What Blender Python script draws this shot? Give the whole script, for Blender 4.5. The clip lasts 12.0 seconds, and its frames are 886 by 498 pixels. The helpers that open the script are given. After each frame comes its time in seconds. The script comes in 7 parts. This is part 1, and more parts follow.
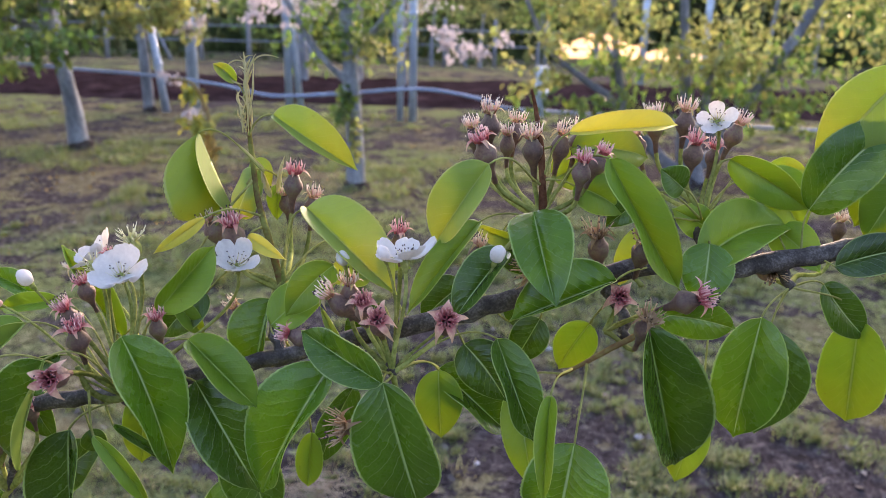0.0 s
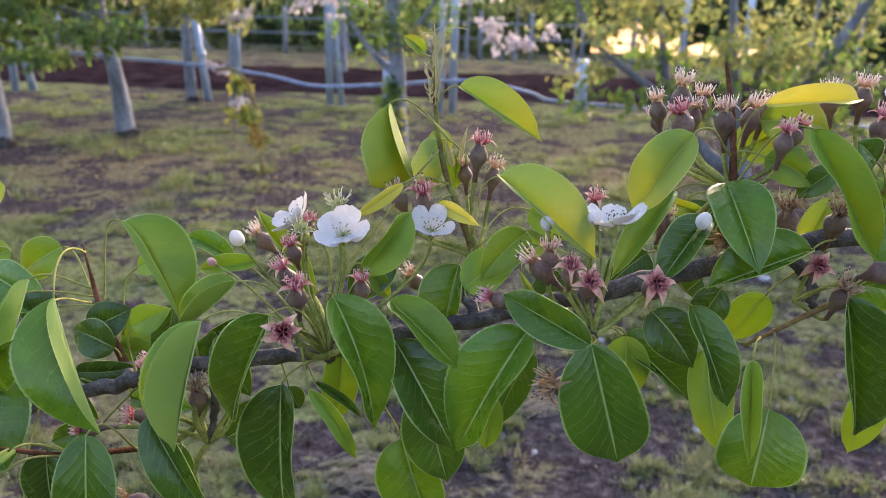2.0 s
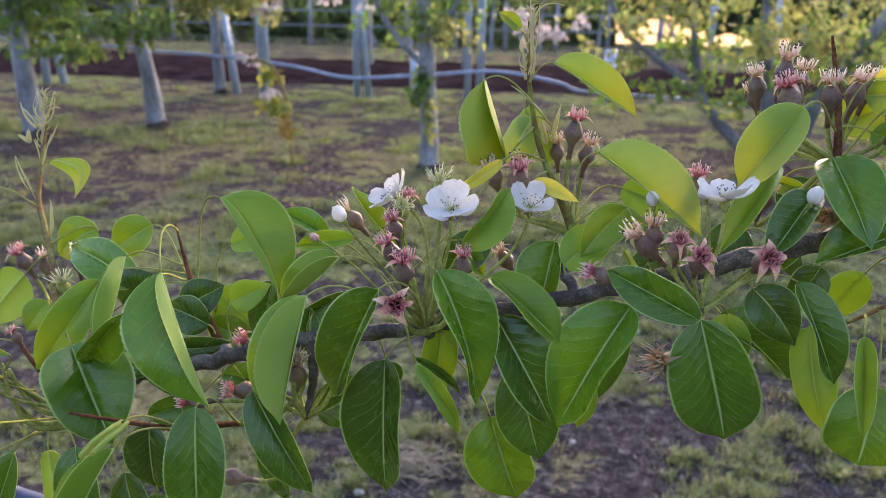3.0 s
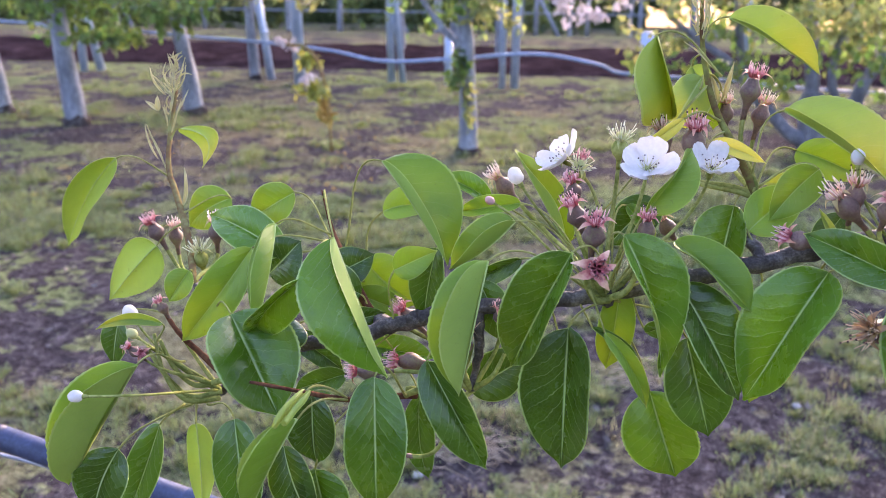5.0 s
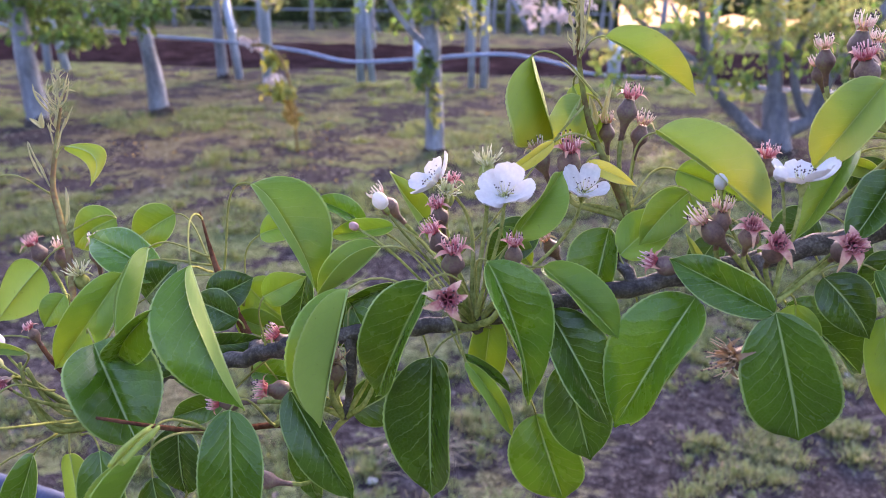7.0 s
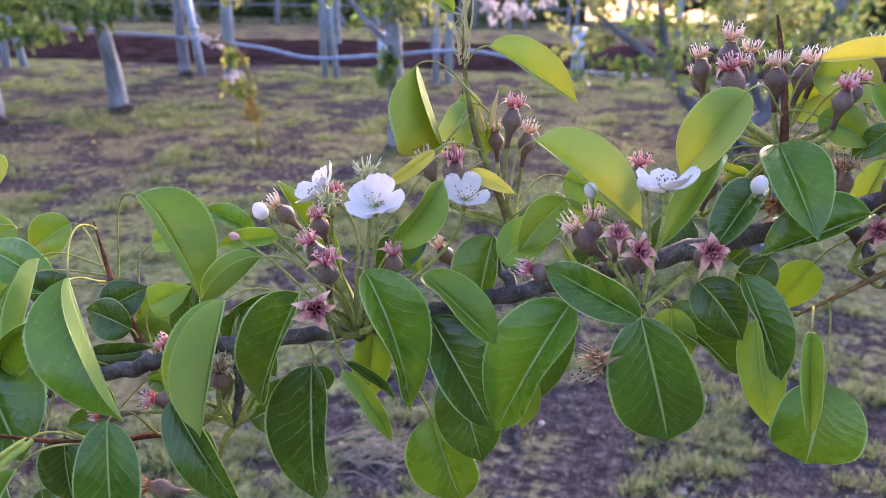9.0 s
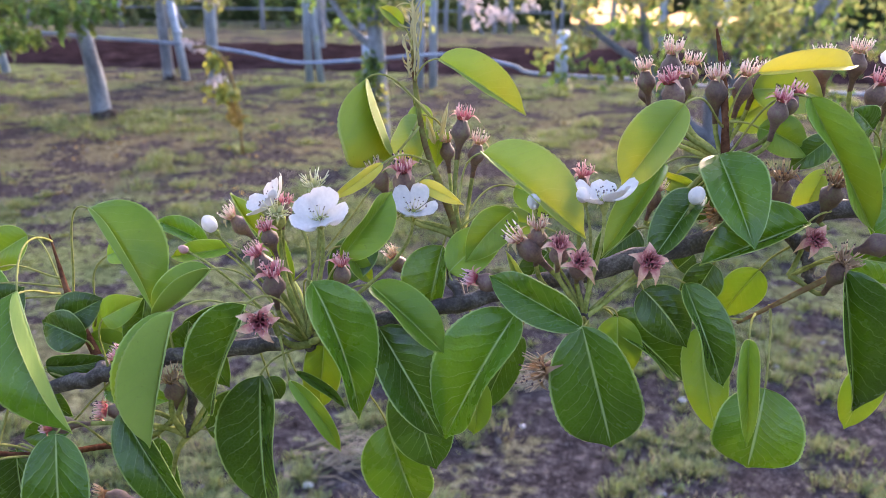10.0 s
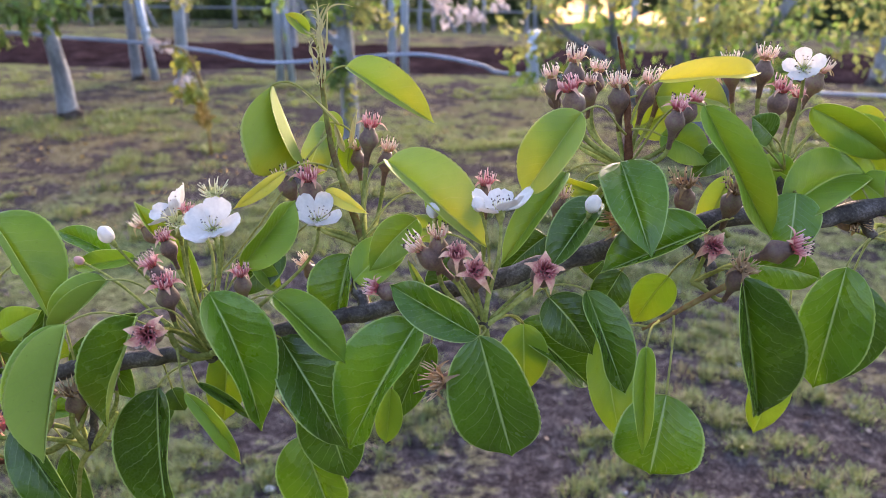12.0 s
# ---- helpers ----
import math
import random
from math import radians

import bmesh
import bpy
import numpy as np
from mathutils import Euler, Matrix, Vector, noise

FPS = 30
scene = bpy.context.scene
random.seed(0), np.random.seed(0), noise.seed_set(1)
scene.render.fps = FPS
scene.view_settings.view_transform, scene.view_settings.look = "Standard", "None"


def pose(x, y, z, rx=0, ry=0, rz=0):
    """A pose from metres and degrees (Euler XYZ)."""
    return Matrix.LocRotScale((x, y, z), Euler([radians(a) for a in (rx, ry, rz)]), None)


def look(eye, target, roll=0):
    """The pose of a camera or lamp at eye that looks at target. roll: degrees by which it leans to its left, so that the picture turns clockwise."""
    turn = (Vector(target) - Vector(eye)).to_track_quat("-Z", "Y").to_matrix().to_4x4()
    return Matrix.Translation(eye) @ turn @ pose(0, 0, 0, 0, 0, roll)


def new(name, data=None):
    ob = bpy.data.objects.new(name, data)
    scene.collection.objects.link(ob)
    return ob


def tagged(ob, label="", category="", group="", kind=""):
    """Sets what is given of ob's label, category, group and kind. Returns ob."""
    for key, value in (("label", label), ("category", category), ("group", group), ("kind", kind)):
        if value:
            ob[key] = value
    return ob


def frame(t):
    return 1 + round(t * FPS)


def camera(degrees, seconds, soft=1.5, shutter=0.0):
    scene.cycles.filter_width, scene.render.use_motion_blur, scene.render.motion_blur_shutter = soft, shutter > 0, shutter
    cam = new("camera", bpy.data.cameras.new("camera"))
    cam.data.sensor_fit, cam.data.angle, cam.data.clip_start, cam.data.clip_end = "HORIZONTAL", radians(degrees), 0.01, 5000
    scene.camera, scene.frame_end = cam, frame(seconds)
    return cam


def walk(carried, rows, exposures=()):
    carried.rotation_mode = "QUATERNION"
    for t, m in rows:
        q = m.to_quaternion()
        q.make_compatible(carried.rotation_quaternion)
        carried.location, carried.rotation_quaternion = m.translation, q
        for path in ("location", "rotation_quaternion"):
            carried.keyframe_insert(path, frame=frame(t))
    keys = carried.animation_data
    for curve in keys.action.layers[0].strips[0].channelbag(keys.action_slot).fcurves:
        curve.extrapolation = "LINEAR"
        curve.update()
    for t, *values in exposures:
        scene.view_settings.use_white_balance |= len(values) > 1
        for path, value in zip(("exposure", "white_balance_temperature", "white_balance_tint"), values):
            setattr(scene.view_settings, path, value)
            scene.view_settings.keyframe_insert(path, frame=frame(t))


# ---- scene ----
cam = camera(56.1, 12.0, soft=0.4)
PATH = [
    (0, (0.179, 0.125, 1.393), (0.015, 2.03, 0.809), 1.1),
    (0.5, (0.152, 0.118, 1.389), (-0.022, 2.021, 0.8), 1.4),
    (1, (0.129, 0.107, 1.385), (-0.061, 2.007, 0.791), 1.5),
    (1.5, (0.103, 0.105, 1.383), (-0.106, 2.002, 0.787), 1.5),
    (2, (0.08, 0.096, 1.379), (-0.152, 1.99, 0.779), 1.4),
    (2.5, (0.058, 0.087, 1.372), (-0.199, 1.974, 0.763), 1.2),
    (3, (0.033, 0.087, 1.368), (-0.252, 1.968, 0.75), 1.0),
    (3.2, (0.023, 0.086, 1.362), (-0.273, 1.968, 0.755), 1.0),
    (4.8, (-0.05, 0.093, 1.349), (-0.392, 1.953, 0.696), 0.5),
    (5, (-0.058, 0.091, 1.347), (-0.405, 1.95, 0.697), 0.3),
    (5.5, (-0.058, 0.09, 1.348), (-0.407, 1.949, 0.697), 0.3),
    (6, (-0.041, 0.098, 1.353), (-0.378, 1.959, 0.702), 0.3),
    (6.5, (-0.019, 0.108, 1.357), (-0.333, 1.973, 0.706), 0.5),
    (7, (0.002, 0.117, 1.359), (-0.288, 1.985, 0.706), 0.5),
    (7.2, (0.006, 0.121, 1.358), (-0.276, 1.993, 0.712), 0.6),
    (9, (0.054, 0.12, 1.369), (-0.166, 1.994, 0.706), 0.6),
    (9.5, (0.068, 0.117, 1.374), (-0.138, 1.994, 0.715), 0.5),
    (10, (0.078, 0.117, 1.376), (-0.113, 1.997, 0.72), 0.5),
    (10.5, (0.093, 0.117, 1.378), (-0.082, 1.999, 0.723), 0.5),
    (11, (0.105, 0.123, 1.379), (-0.053, 2.006, 0.724), 0.5),
    (11.5, (0.113, 0.122, 1.381), (-0.032, 2.006, 0.725), 0.6),
    (12, (0.121, 0.125, 1.381), (-0.014, 2.009, 0.724), 0.7),
]
walk(cam, [(t, look(eye, target, roll)) for t, eye, target, roll in PATH],
     exposures=[(0.0, 2.32, 6820, 30), (1.5, 2.32, 6850, 30), (3.2, 2.3, 6780, 27), (5.0, 2.78, 6380, 38), (6.0, 2.68, 6300, 40), (7.2, 2.58, 6250, 43), (9.0, 2.57, 6200, 43), (9.5, 2.57, 6280, 38), (10.5, 2.57, 6650, 31), (12.0, 2.55, 6800, 31)])

# ---- light ----
cam.data.dof.use_dof = True
cam.data.dof.focus_distance = 0.52
cam.data.dof.aperture_fstop = 11.5

SUN_EL, SUN_AZ = radians(16.0), radians(17.0)
world = bpy.data.worlds.new("evening_sky")
scene.world = world
world.use_nodes = True
wn = world.node_tree.nodes
sky = wn.new("ShaderNodeTexSky")
sky.sky_type = "NISHITA"
sky.sun_disc = False
sky.sun_elevation = SUN_EL
sky.sun_rotation = SUN_AZ
sky.dust_density = 1.4
sky.ozone_density = 1.0
wn["Background"].inputs["Strength"].default_value = 0.146
world.node_tree.links.new(sky.outputs["Color"], wn["Background"].inputs["Color"])
sun_data = bpy.data.lights.new("sun", "SUN")
sun_data.energy, sun_data.angle, sun_data.color = 1.35, radians(12.0), (1.0, 0.80, 0.55)
sun = new("sun", sun_data)
sun.matrix_world = look((0, 0, 5), (-math.sin(SUN_AZ) * math.cos(SUN_EL), -math.cos(SUN_AZ) * math.cos(SUN_EL), 5 - math.sin(SUN_EL)))


# ---- materials ----
def material(name):
    m = bpy.data.materials.new(name)
    m.use_nodes = True
    return m, m.node_tree.nodes, m.node_tree.links, m.node_tree.nodes["Principled BSDF"]


def ramp(n, stops):
    r = n.new("ShaderNodeValToRGB")
    while len(r.color_ramp.elements) < len(stops):
        r.color_ramp.elements.new(0.5)
    for e, (p, c) in zip(r.color_ramp.elements, stops):
        e.position, e.color = p, (*c, 1)
    return r


def noise_node(n, l, scale, detail=4, coord="Object", rough=0.55, stretch=None):
    tc = n.new("ShaderNodeTexCoord")
    t = n.new("ShaderNodeTexNoise")
    t.inputs["Scale"].default_value, t.inputs["Detail"].default_value, t.inputs["Roughness"].default_value = scale, detail, rough
    if stretch:
        mp = n.new("ShaderNodeMapping")
        mp.inputs["Scale"].default_value = stretch
        l.new(tc.outputs[coord], mp.inputs["Vector"])
        l.new(mp.outputs["Vector"], t.inputs["Vector"])
    else:
        l.new(tc.outputs[coord], t.inputs["Vector"])
    return t


def math_node(n, l, op, a, b=None):
    m = n.new("ShaderNodeMath")
    m.operation = op
    for i, v in enumerate((a, b)):
        if v is None:
            continue
        if isinstance(v, (int, float)):
            m.inputs[i].default_value = v
        else:
            l.new(v, m.inputs[i])
    return m.outputs[0]


def bump_node(n, l, height, strength, distance):
    b = n.new("ShaderNodeBump")
    b.inputs["Strength"].default_value, b.inputs["Distance"].default_value = strength, distance
    l.new(height, b.inputs["Height"])
    return b


def mixed(n, l, fac, a, b, blend="MIX"):
    m = n.new("ShaderNodeMix")
    m.data_type, m.blend_type = "RGBA", blend
    for socket, v in ((m.inputs[0], fac), (m.inputs[6], a), (m.inputs[7], b)):
        if isinstance(v, (int, float)):
            socket.default_value = v
        elif isinstance(v, tuple):
            socket.default_value = (*v, 1)
        else:
            l.new(v, socket)
    return m.outputs[2]


def two_tone(name, stops, scale, rough, bump=0.0, distance=0.002, fine=6.0, metal=0.0, stretch=None, spread=0.0):
    """Noise-coloured surface: stops run over a coarse and a fine noise together."""
    m, n, l, bsdf = material(name)
    a = noise_node(n, l, scale, stretch=stretch)
    b = noise_node(n, l, scale * fine, stretch=stretch)
    mix = math_node(n, l, "ADD", math_node(n, l, "MULTIPLY", a.outputs["Fac"], 0.6), math_node(n, l, "MULTIPLY", b.outputs["Fac"], 0.4))
    mix = math_node(n, l, "ADD", math_node(n, l, "MULTIPLY", math_node(n, l, "SUBTRACT", mix, 0.5), 1.9), 0.5)
    r = ramp(n, stops)
    l.new(mix, r.inputs["Fac"])
    colour = r.outputs["Color"]
    if spread:
        info = n.new("ShaderNodeObjectInfo")
        hsv = n.new("ShaderNodeHueSaturation")
        l.new(colour, hsv.inputs["Color"])
        l.new(math_node(n, l, "ADD", math_node(n, l, "MULTIPLY", info.outputs["Random"], 2 * spread), 1 - spread), hsv.inputs["Value"])
        colour = hsv.outputs["Color"]
    l.new(colour, bsdf.inputs["Base Color"])
    bsdf.inputs["Roughness"].default_value = rough
    if rough >= 0.9:
        bsdf.inputs["Specular IOR Level"].default_value = 0.0
    bsdf.inputs["Metallic"].default_value = metal
    if bump:
        l.new(bump_node(n, l, mix, bump, distance).outputs["Normal"], bsdf.inputs["Normal"])
    return m


def leaf_material(name, light, dark, vein, through_colour, rough, shine, see=0.3, relief=1.0, warm=0.0):
    """Leaf skin: pinnate veins from the blade's own coordinates, mottling, gloss and light let through."""
    m, n, l, bsdf = material(name)
    uv = n.new("ShaderNodeUVMap")
    uv.uv_map = "blade"
    sep = n.new("ShaderNodeSeparateXYZ")
    l.new(uv.outputs["UV"], sep.inputs["Vector"])
    u, side = sep.outputs["X"], math_node(n, l, "SUBTRACT", sep.outputs["Y"], 0.5)
    w = math_node(n, l, "ABSOLUTE", side)
    wob = noise_node(n, l, 55, 4, rough=0.6)
    info = n.new("ShaderNodeObjectInfo")
    # veins leave the midrib at a slant, bend forward to the margin and stand at uneven steps, each half with its own
    slant = math_node(n, l, "SUBTRACT", u, math_node(n, l, "MULTIPLY", math_node(n, l, "POWER", w, 0.78), 0.46))
    uneven = math_node(n, l, "ADD", math_node(n, l, "MULTIPLY", wob.outputs["Fac"], 0.17), math_node(n, l, "MULTIPLY", math_node(n, l, "SIGN", side), 0.02))
    slant = math_node(n, l, "ADD", math_node(n, l, "ADD", slant, uneven), info.outputs["Random"])
    saw = math_node(n, l, "ABSOLUTE", math_node(n, l, "SUBTRACT", math_node(n, l, "FRACT", math_node(n, l, "MULTIPLY", slant, 10.0)), 0.5))
    line = ramp(n, [(0.455, (0, 0, 0)), (0.495, (1, 1, 1))])
    l.new(saw, line.inputs["Fac"])
    minor = math_node(n, l, "ABSOLUTE", math_node(n, l, "SUBTRACT", math_node(n, l, "FRACT", math_node(n, l, "MULTIPLY", math_node(n, l, "ADD", slant, math_node(n, l, "MULTIPLY", wob.outputs["Fac"], 0.03)), 36.0)), 0.5))
    thin = ramp(n, [(0.40, (0, 0, 0)), (0.5, (1, 1, 1))])
    l.new(minor, thin.inputs["Fac"])
    mid = ramp(n, [(0.010, (1, 1, 1)), (0.026, (0, 0, 0))])
    l.new(w, mid.inputs["Fac"])
    net = n.new("ShaderNodeTexVoronoi")
    net.feature = "DISTANCE_TO_EDGE"
    net.inputs["Scale"].default_value = 420
    tc = n.new("ShaderNodeTexCoord")
    l.new(tc.outputs["Object"], net.inputs["Vector"])
    cell = ramp(n, [(0.0, (1, 1, 1)), (0.22, (0, 0, 0))])
    l.new(net.outputs["Distance"], cell.inputs["Fac"])
    blot = noise_node(n, l, 38, 4, rough=0.65)
    shade = math_node(n, l, "ADD", math_node(n, l, "MULTIPLY", blot.outputs["Fac"], 0.9), math_node(n, l, "MULTIPLY", info.outputs["Random"], 0.55))
    tone = ramp(n, [(0.36, dark), (0.96, light)])
    l.new(shade, tone.inputs["Fac"])
    fade = n.new("ShaderNodeMapRange")
    fade.inputs[1].default_value, fade.inputs[2].default_value, fade.inputs[3].default_value, fade.inputs[4].default_value = 0.02, 0.47, 0.60, 0.15
    l.new(w, fade.inputs[0])
    fine = math_node(n, l, "MULTIPLY", line.outputs["Color"], math_node(n, l, "MULTIPLY", fade.outputs[0], math_node(n, l, "ADD", blot.outputs["Fac"], 0.45)))
    col = mixed(n, l, fine, tone.outputs["Color"], vein)
    col = mixed(n, l, math_node(n, l, "MULTIPLY", thin.outputs["Color"], 0.05), col, vein)
    col = mixed(n, l, math_node(n, l, "MULTIPLY", mid.outputs["Color"], 0.95), col, vein)
    col = mixed(n, l, math_node(n, l, "MULTIPLY", cell.outputs["Color"], 0.05), col, vein)
    spots = noise_node(n, l, 260, 2)
    fleck = ramp(n, [(0.70, (0, 0, 0)), (0.76, (1, 1, 1))])
    l.new(spots.outputs["Fac"], fleck.inputs["Fac"])
    col = mixed(n, l, math_node(n, l, "MULTIPLY", fleck.outputs["Color"], 0.4), col, (0.05, 0.035, 0.012))
    rim = ramp(n, [(0.474, (0, 0, 0)), (0.488, (1, 1, 1))])
    l.new(w, rim.inputs["Fac"])
    col = mixed(n, l, math_node(n, l, "MULTIPLY", rim.outputs["Color"], 0.65), col, tuple(min(0.6, 1.2 * c) for c in vein))
    l.new(col, bsdf.inputs["Base Color"])
    bsdf.inputs["Specular IOR Level"].default_value = shine
    quilt = math_node(n, l, "SUBTRACT", 0.25, math_node(n, l, "MULTIPLY", saw, saw))
    ribs = math_node(n, l, "MULTIPLY", math_node(n, l, "SUBTRACT", 0.25, math_node(n, l, "MULTIPLY", minor, minor)), 0.12)
    lumps = noise_node(n, l, 110, 4, rough=0.6)
    height = math_node(n, l, "ADD", math_node(n, l, "ADD", math_node(n, l, "MULTIPLY", net.outputs["Distance"], 0.12), ribs), math_node(n, l, "ADD", math_node(n, l, "MULTIPLY", quilt, 0.6), math_node(n, l, "MULTIPLY", lumps.outputs["Fac"], 0.5)))
    bmp = bump_node(n, l, height, 0.65, 0.0013 * relief)
    gloss = math_node(n, l, "ADD", math_node(n, l, "MULTIPLY", blot.outputs["Fac"], 0.22), rough - 0.10)
    l.new(gloss, bsdf.inputs["Roughness"])
    l.new(bmp.outputs["Normal"], bsdf.inputs["Normal"])
    tr = n.new("ShaderNodeBsdfTranslucent")
    tcol = mixed(n, l, math_node(n, l, "MULTIPLY", line.outputs["Color"], 0.5), through_colour, tuple(c * 0.55 for c in through_colour))
    tcol = mixed(n, l, math_node(n, l, "MULTIPLY", cell.outputs["Color"], 0.12), tcol, tuple(c * 0.6 for c in through_colour))
    # warm backlight painted in: the half towards the tip lets through yellower colour
    lit_tip = ramp(n, [(0.62, (0, 0, 0)), (1.15, (warm, warm, warm))])
    l.new(math_node(n, l, "ADD", u, math_node(n, l, "MULTIPLY", blot.outputs["Fac"], 0.6)), lit_tip.inputs["Fac"])
    tcol = mixed(n, l, lit_tip.outputs["Color"], tcol, (0.66, 0.60, 0.04))
    l.new(tcol, tr.inputs["Color"])
    add = n.new("ShaderNodeMixShader")
    add.inputs["Fac"].default_value = see
    l.new(bsdf.outputs["BSDF"], add.inputs[1])
    l.new(tr.outputs["BSDF"], add.inputs[2])
    l.new(add.outputs["Shader"], n["Material Output"].inputs["Surface"])
    return m


def soft_material(name, colour, see, through_colour, rough=0.55, islands=False):
    """Thin living tissue: petals, filaments, sepals."""
    m, n, l, bsdf = material(name)
    t = noise_node(n, l, 500, 3)
    r = ramp(n, [(0.3, tuple(c * 0.8 for c in colour)), (0.75, colour)])
    l.new(t.outputs["Fac"], r.inputs["Fac"])
    l.new(r.outputs["Color"], bsdf.inputs["Base Color"])
    bsdf.inputs["Roughness"].default_value = rough
    tr = n.new("ShaderNodeBsdfTranslucent")
    tr.inputs["Color"].default_value = (*through_colour, 1)
    if islands:
        geo = n.new("ShaderNodeNewGeometry")
        for source, socket in ((r.outputs["Color"], bsdf.inputs["Base Color"]), (through_colour, tr.inputs["Color"])):
            hsv = n.new("ShaderNodeHueSaturation")
            if isinstance(source, tuple):
                hsv.inputs["Color"].default_value = (*source, 1)
            else:
                l.new(source, hsv.inputs["Color"])
            l.new(math_node(n, l, "ADD", math_node(n, l, "MULTIPLY", geo.outputs["Random Per Island"], 0.9), 0.55), hsv.inputs["Value"])
            l.new(math_node(n, l, "ADD", math_node(n, l, "MULTIPLY", math_node(n, l, "FRACT", math_node(n, l, "MULTIPLY", geo.outputs["Random Per Island"], 7.0)), 0.06), 0.47), hsv.inputs["Hue"])
            l.new(hsv.outputs["Color"], socket)
    mx = n.new("ShaderNodeMixShader")
    mx.inputs["Fac"].default_value = see
    l.new(bsdf.outputs["BSDF"], mx.inputs[1])
    l.new(tr.outputs["BSDF"], mx.inputs[2])
    l.new(mx.outputs["Shader"], n["Material Output"].inputs["Surface"])
    return m


def sepal_material(name, heart, tip):
    """Sepals: the colour runs from the heart of the ring out to the tips, mottled."""
    m, n, l, bsdf = material(name)
    tc = n.new("ShaderNodeTexCoord")
    flat = n.new("ShaderNodeVectorMath")
    flat.operation = "MULTIPLY"
    flat.inputs[1].default_value = (1, 1, 0)
    l.new(tc.outputs["Object"], flat.inputs[0])
    far = n.new("ShaderNodeVectorMath")
    far.operation = "LENGTH"
    l.new(flat.outputs[0], far.inputs[0])
    spots = noise_node(n, l, 700, 3)
    r = ramp(n, [(0.22, heart), (0.85, tip)])
    l.new(math_node(n, l, "ADD", math_node(n, l, "MULTIPLY", far.outputs["Value"], 105.0), math_node(n, l, "MULTIPLY", math_node(n, l, "SUBTRACT", spots.outputs["Fac"], 0.5), 0.9)), r.inputs["Fac"])
    l.new(r.outputs["Color"], bsdf.inputs["Base Color"])
    bsdf.inputs["Roughness"].default_value = 0.6
    return m


def filament_material(name, foot, top):
    """Stamens: the colour runs from the foot to the top of each thread."""
    m, n, l, bsdf = material(name)
    tc = n.new("ShaderNodeTexCoord")
    sep = n.new("ShaderNodeSeparateXYZ")
    l.new(tc.outputs["Object"], sep.inputs["Vector"])
    r = ramp(n, [(0.1, foot), (0.7, top)])
    l.new(math_node(n, l, "MULTIPLY", sep.outputs["Z"], 120.0), r.inputs["Fac"])
    l.new(r.outputs["Color"], bsdf.inputs["Base Color"])
    bsdf.inputs["Roughness"].default_value = 0.6
    return m


# besides leaf age, these tones paint how lit or shaded a leaf is
LEAF_TOP = [
    leaf_material("leaf_shaded_green", (0.050, 0.125, 0.006), (0.009, 0.036, 0.002), (0.36, 0.47, 0.16), (0.22, 0.42, 0.006), 0.25, 0.42, 0.14),
    leaf_material("leaf_lit_green", (0.200, 0.345, 0.026), (0.098, 0.215, 0.014), (0.38, 0.48, 0.13), (0.42, 0.54, 0.045), 0.34, 0.36, 0.33, 1.0, 0.25),
    leaf_material("leaf_young_backlit", (0.27, 0.39, 0.090), (0.16, 0.27, 0.045), (0.52, 0.57, 0.22), (0.46, 0.55, 0.08), 0.46, 0.32, 0.45, 0.7, 0.6),
    leaf_material("bract_pale", (0.66, 0.62, 0.38), (0.50, 0.46, 0.24), (0.5, 0.48, 0.25), (0.5, 0.47, 0.16), 0.55, 0.2, 0.35, 0.4),
    leaf_material("leaf_half_shaded", (0.082, 0.205, 0.006), (0.019, 0.072, 0.002), (0.40, 0.50, 0.17), (0.30, 0.50, 0.006), 0.26, 0.42, 0.20),
    leaf_material("leaf_sunlit_yellow", (0.74, 0.68, 0.110), (0.56, 0.55, 0.080), (0.74, 0.70, 0.30), (0.80, 0.72, 0.12), 0.50, 0.30, 0.42, 0.7),
]
LEAF_UNDER = [
    leaf_material("leaf_underside", (0.30, 0.44, 0.085), (0.19, 0.31, 0.055), (0.37, 0.46, 0.15), (0.30, 0.46, 0.03), 0.6, 0.2, 0.30, 0.45),
    leaf_material("leaf_underside_pale", (0.36, 0.52, 0.110), (0.25, 0.40, 0.075), (0.43, 0.52, 0.17), (0.42, 0.54, 0.060), 0.55, 0.2, 0.36, 0.45, 0.25),
    leaf_material("leaf_underside_young", (0.36, 0.48, 0.14), (0.25, 0.37, 0.09), (0.46, 0.54, 0.18), (0.48, 0.60, 0.05), 0.6, 0.2, 0.45, 0.4, 0.6),
    LEAF_TOP[3],
]
LEAF_UNDER += [LEAF_UNDER[1], LEAF_TOP[5]]
RIB = two_tone("leaf_midrib", [(0.3, (0.30, 0.42, 0.12)), (0.7, (0.42, 0.52, 0.20))], 120, 0.9)
PETIOLE = two_tone("leaf_stalk", [(0.3, (0.20, 0.21, 0.06)), (0.7, (0.33, 0.34, 0.12))], 90, 0.9)
STALK = two_tone("green_stalk", [(0.3, (0.14, 0.17, 0.04)), (0.7, (0.31, 0.33, 0.11))], 90, 0.9, 0.2, 0.0004, spread=0.2)
BARK = two_tone("branch_bark", [(0.25, (0.017, 0.013, 0.012)), (0.5, (0.052, 0.043, 0.039)), (0.8, (0.165, 0.15, 0.142))], 90, 0.75, 0.7, 0.0015, fine=7)
RED_BARK = two_tone("young_red_bark", [(0.3, (0.055, 0.022, 0.014)), (0.7, (0.16, 0.075, 0.042))], 70, 0.9, 0.3, 0.0006)
SHOOT_BARK = two_tone("green_shoot_bark", [(0.25, (0.15, 0.070, 0.045)), (0.52, (0.20, 0.145, 0.060)), (0.80, (0.28, 0.28, 0.11))], 45, 0.9, 0.3, 0.0006)
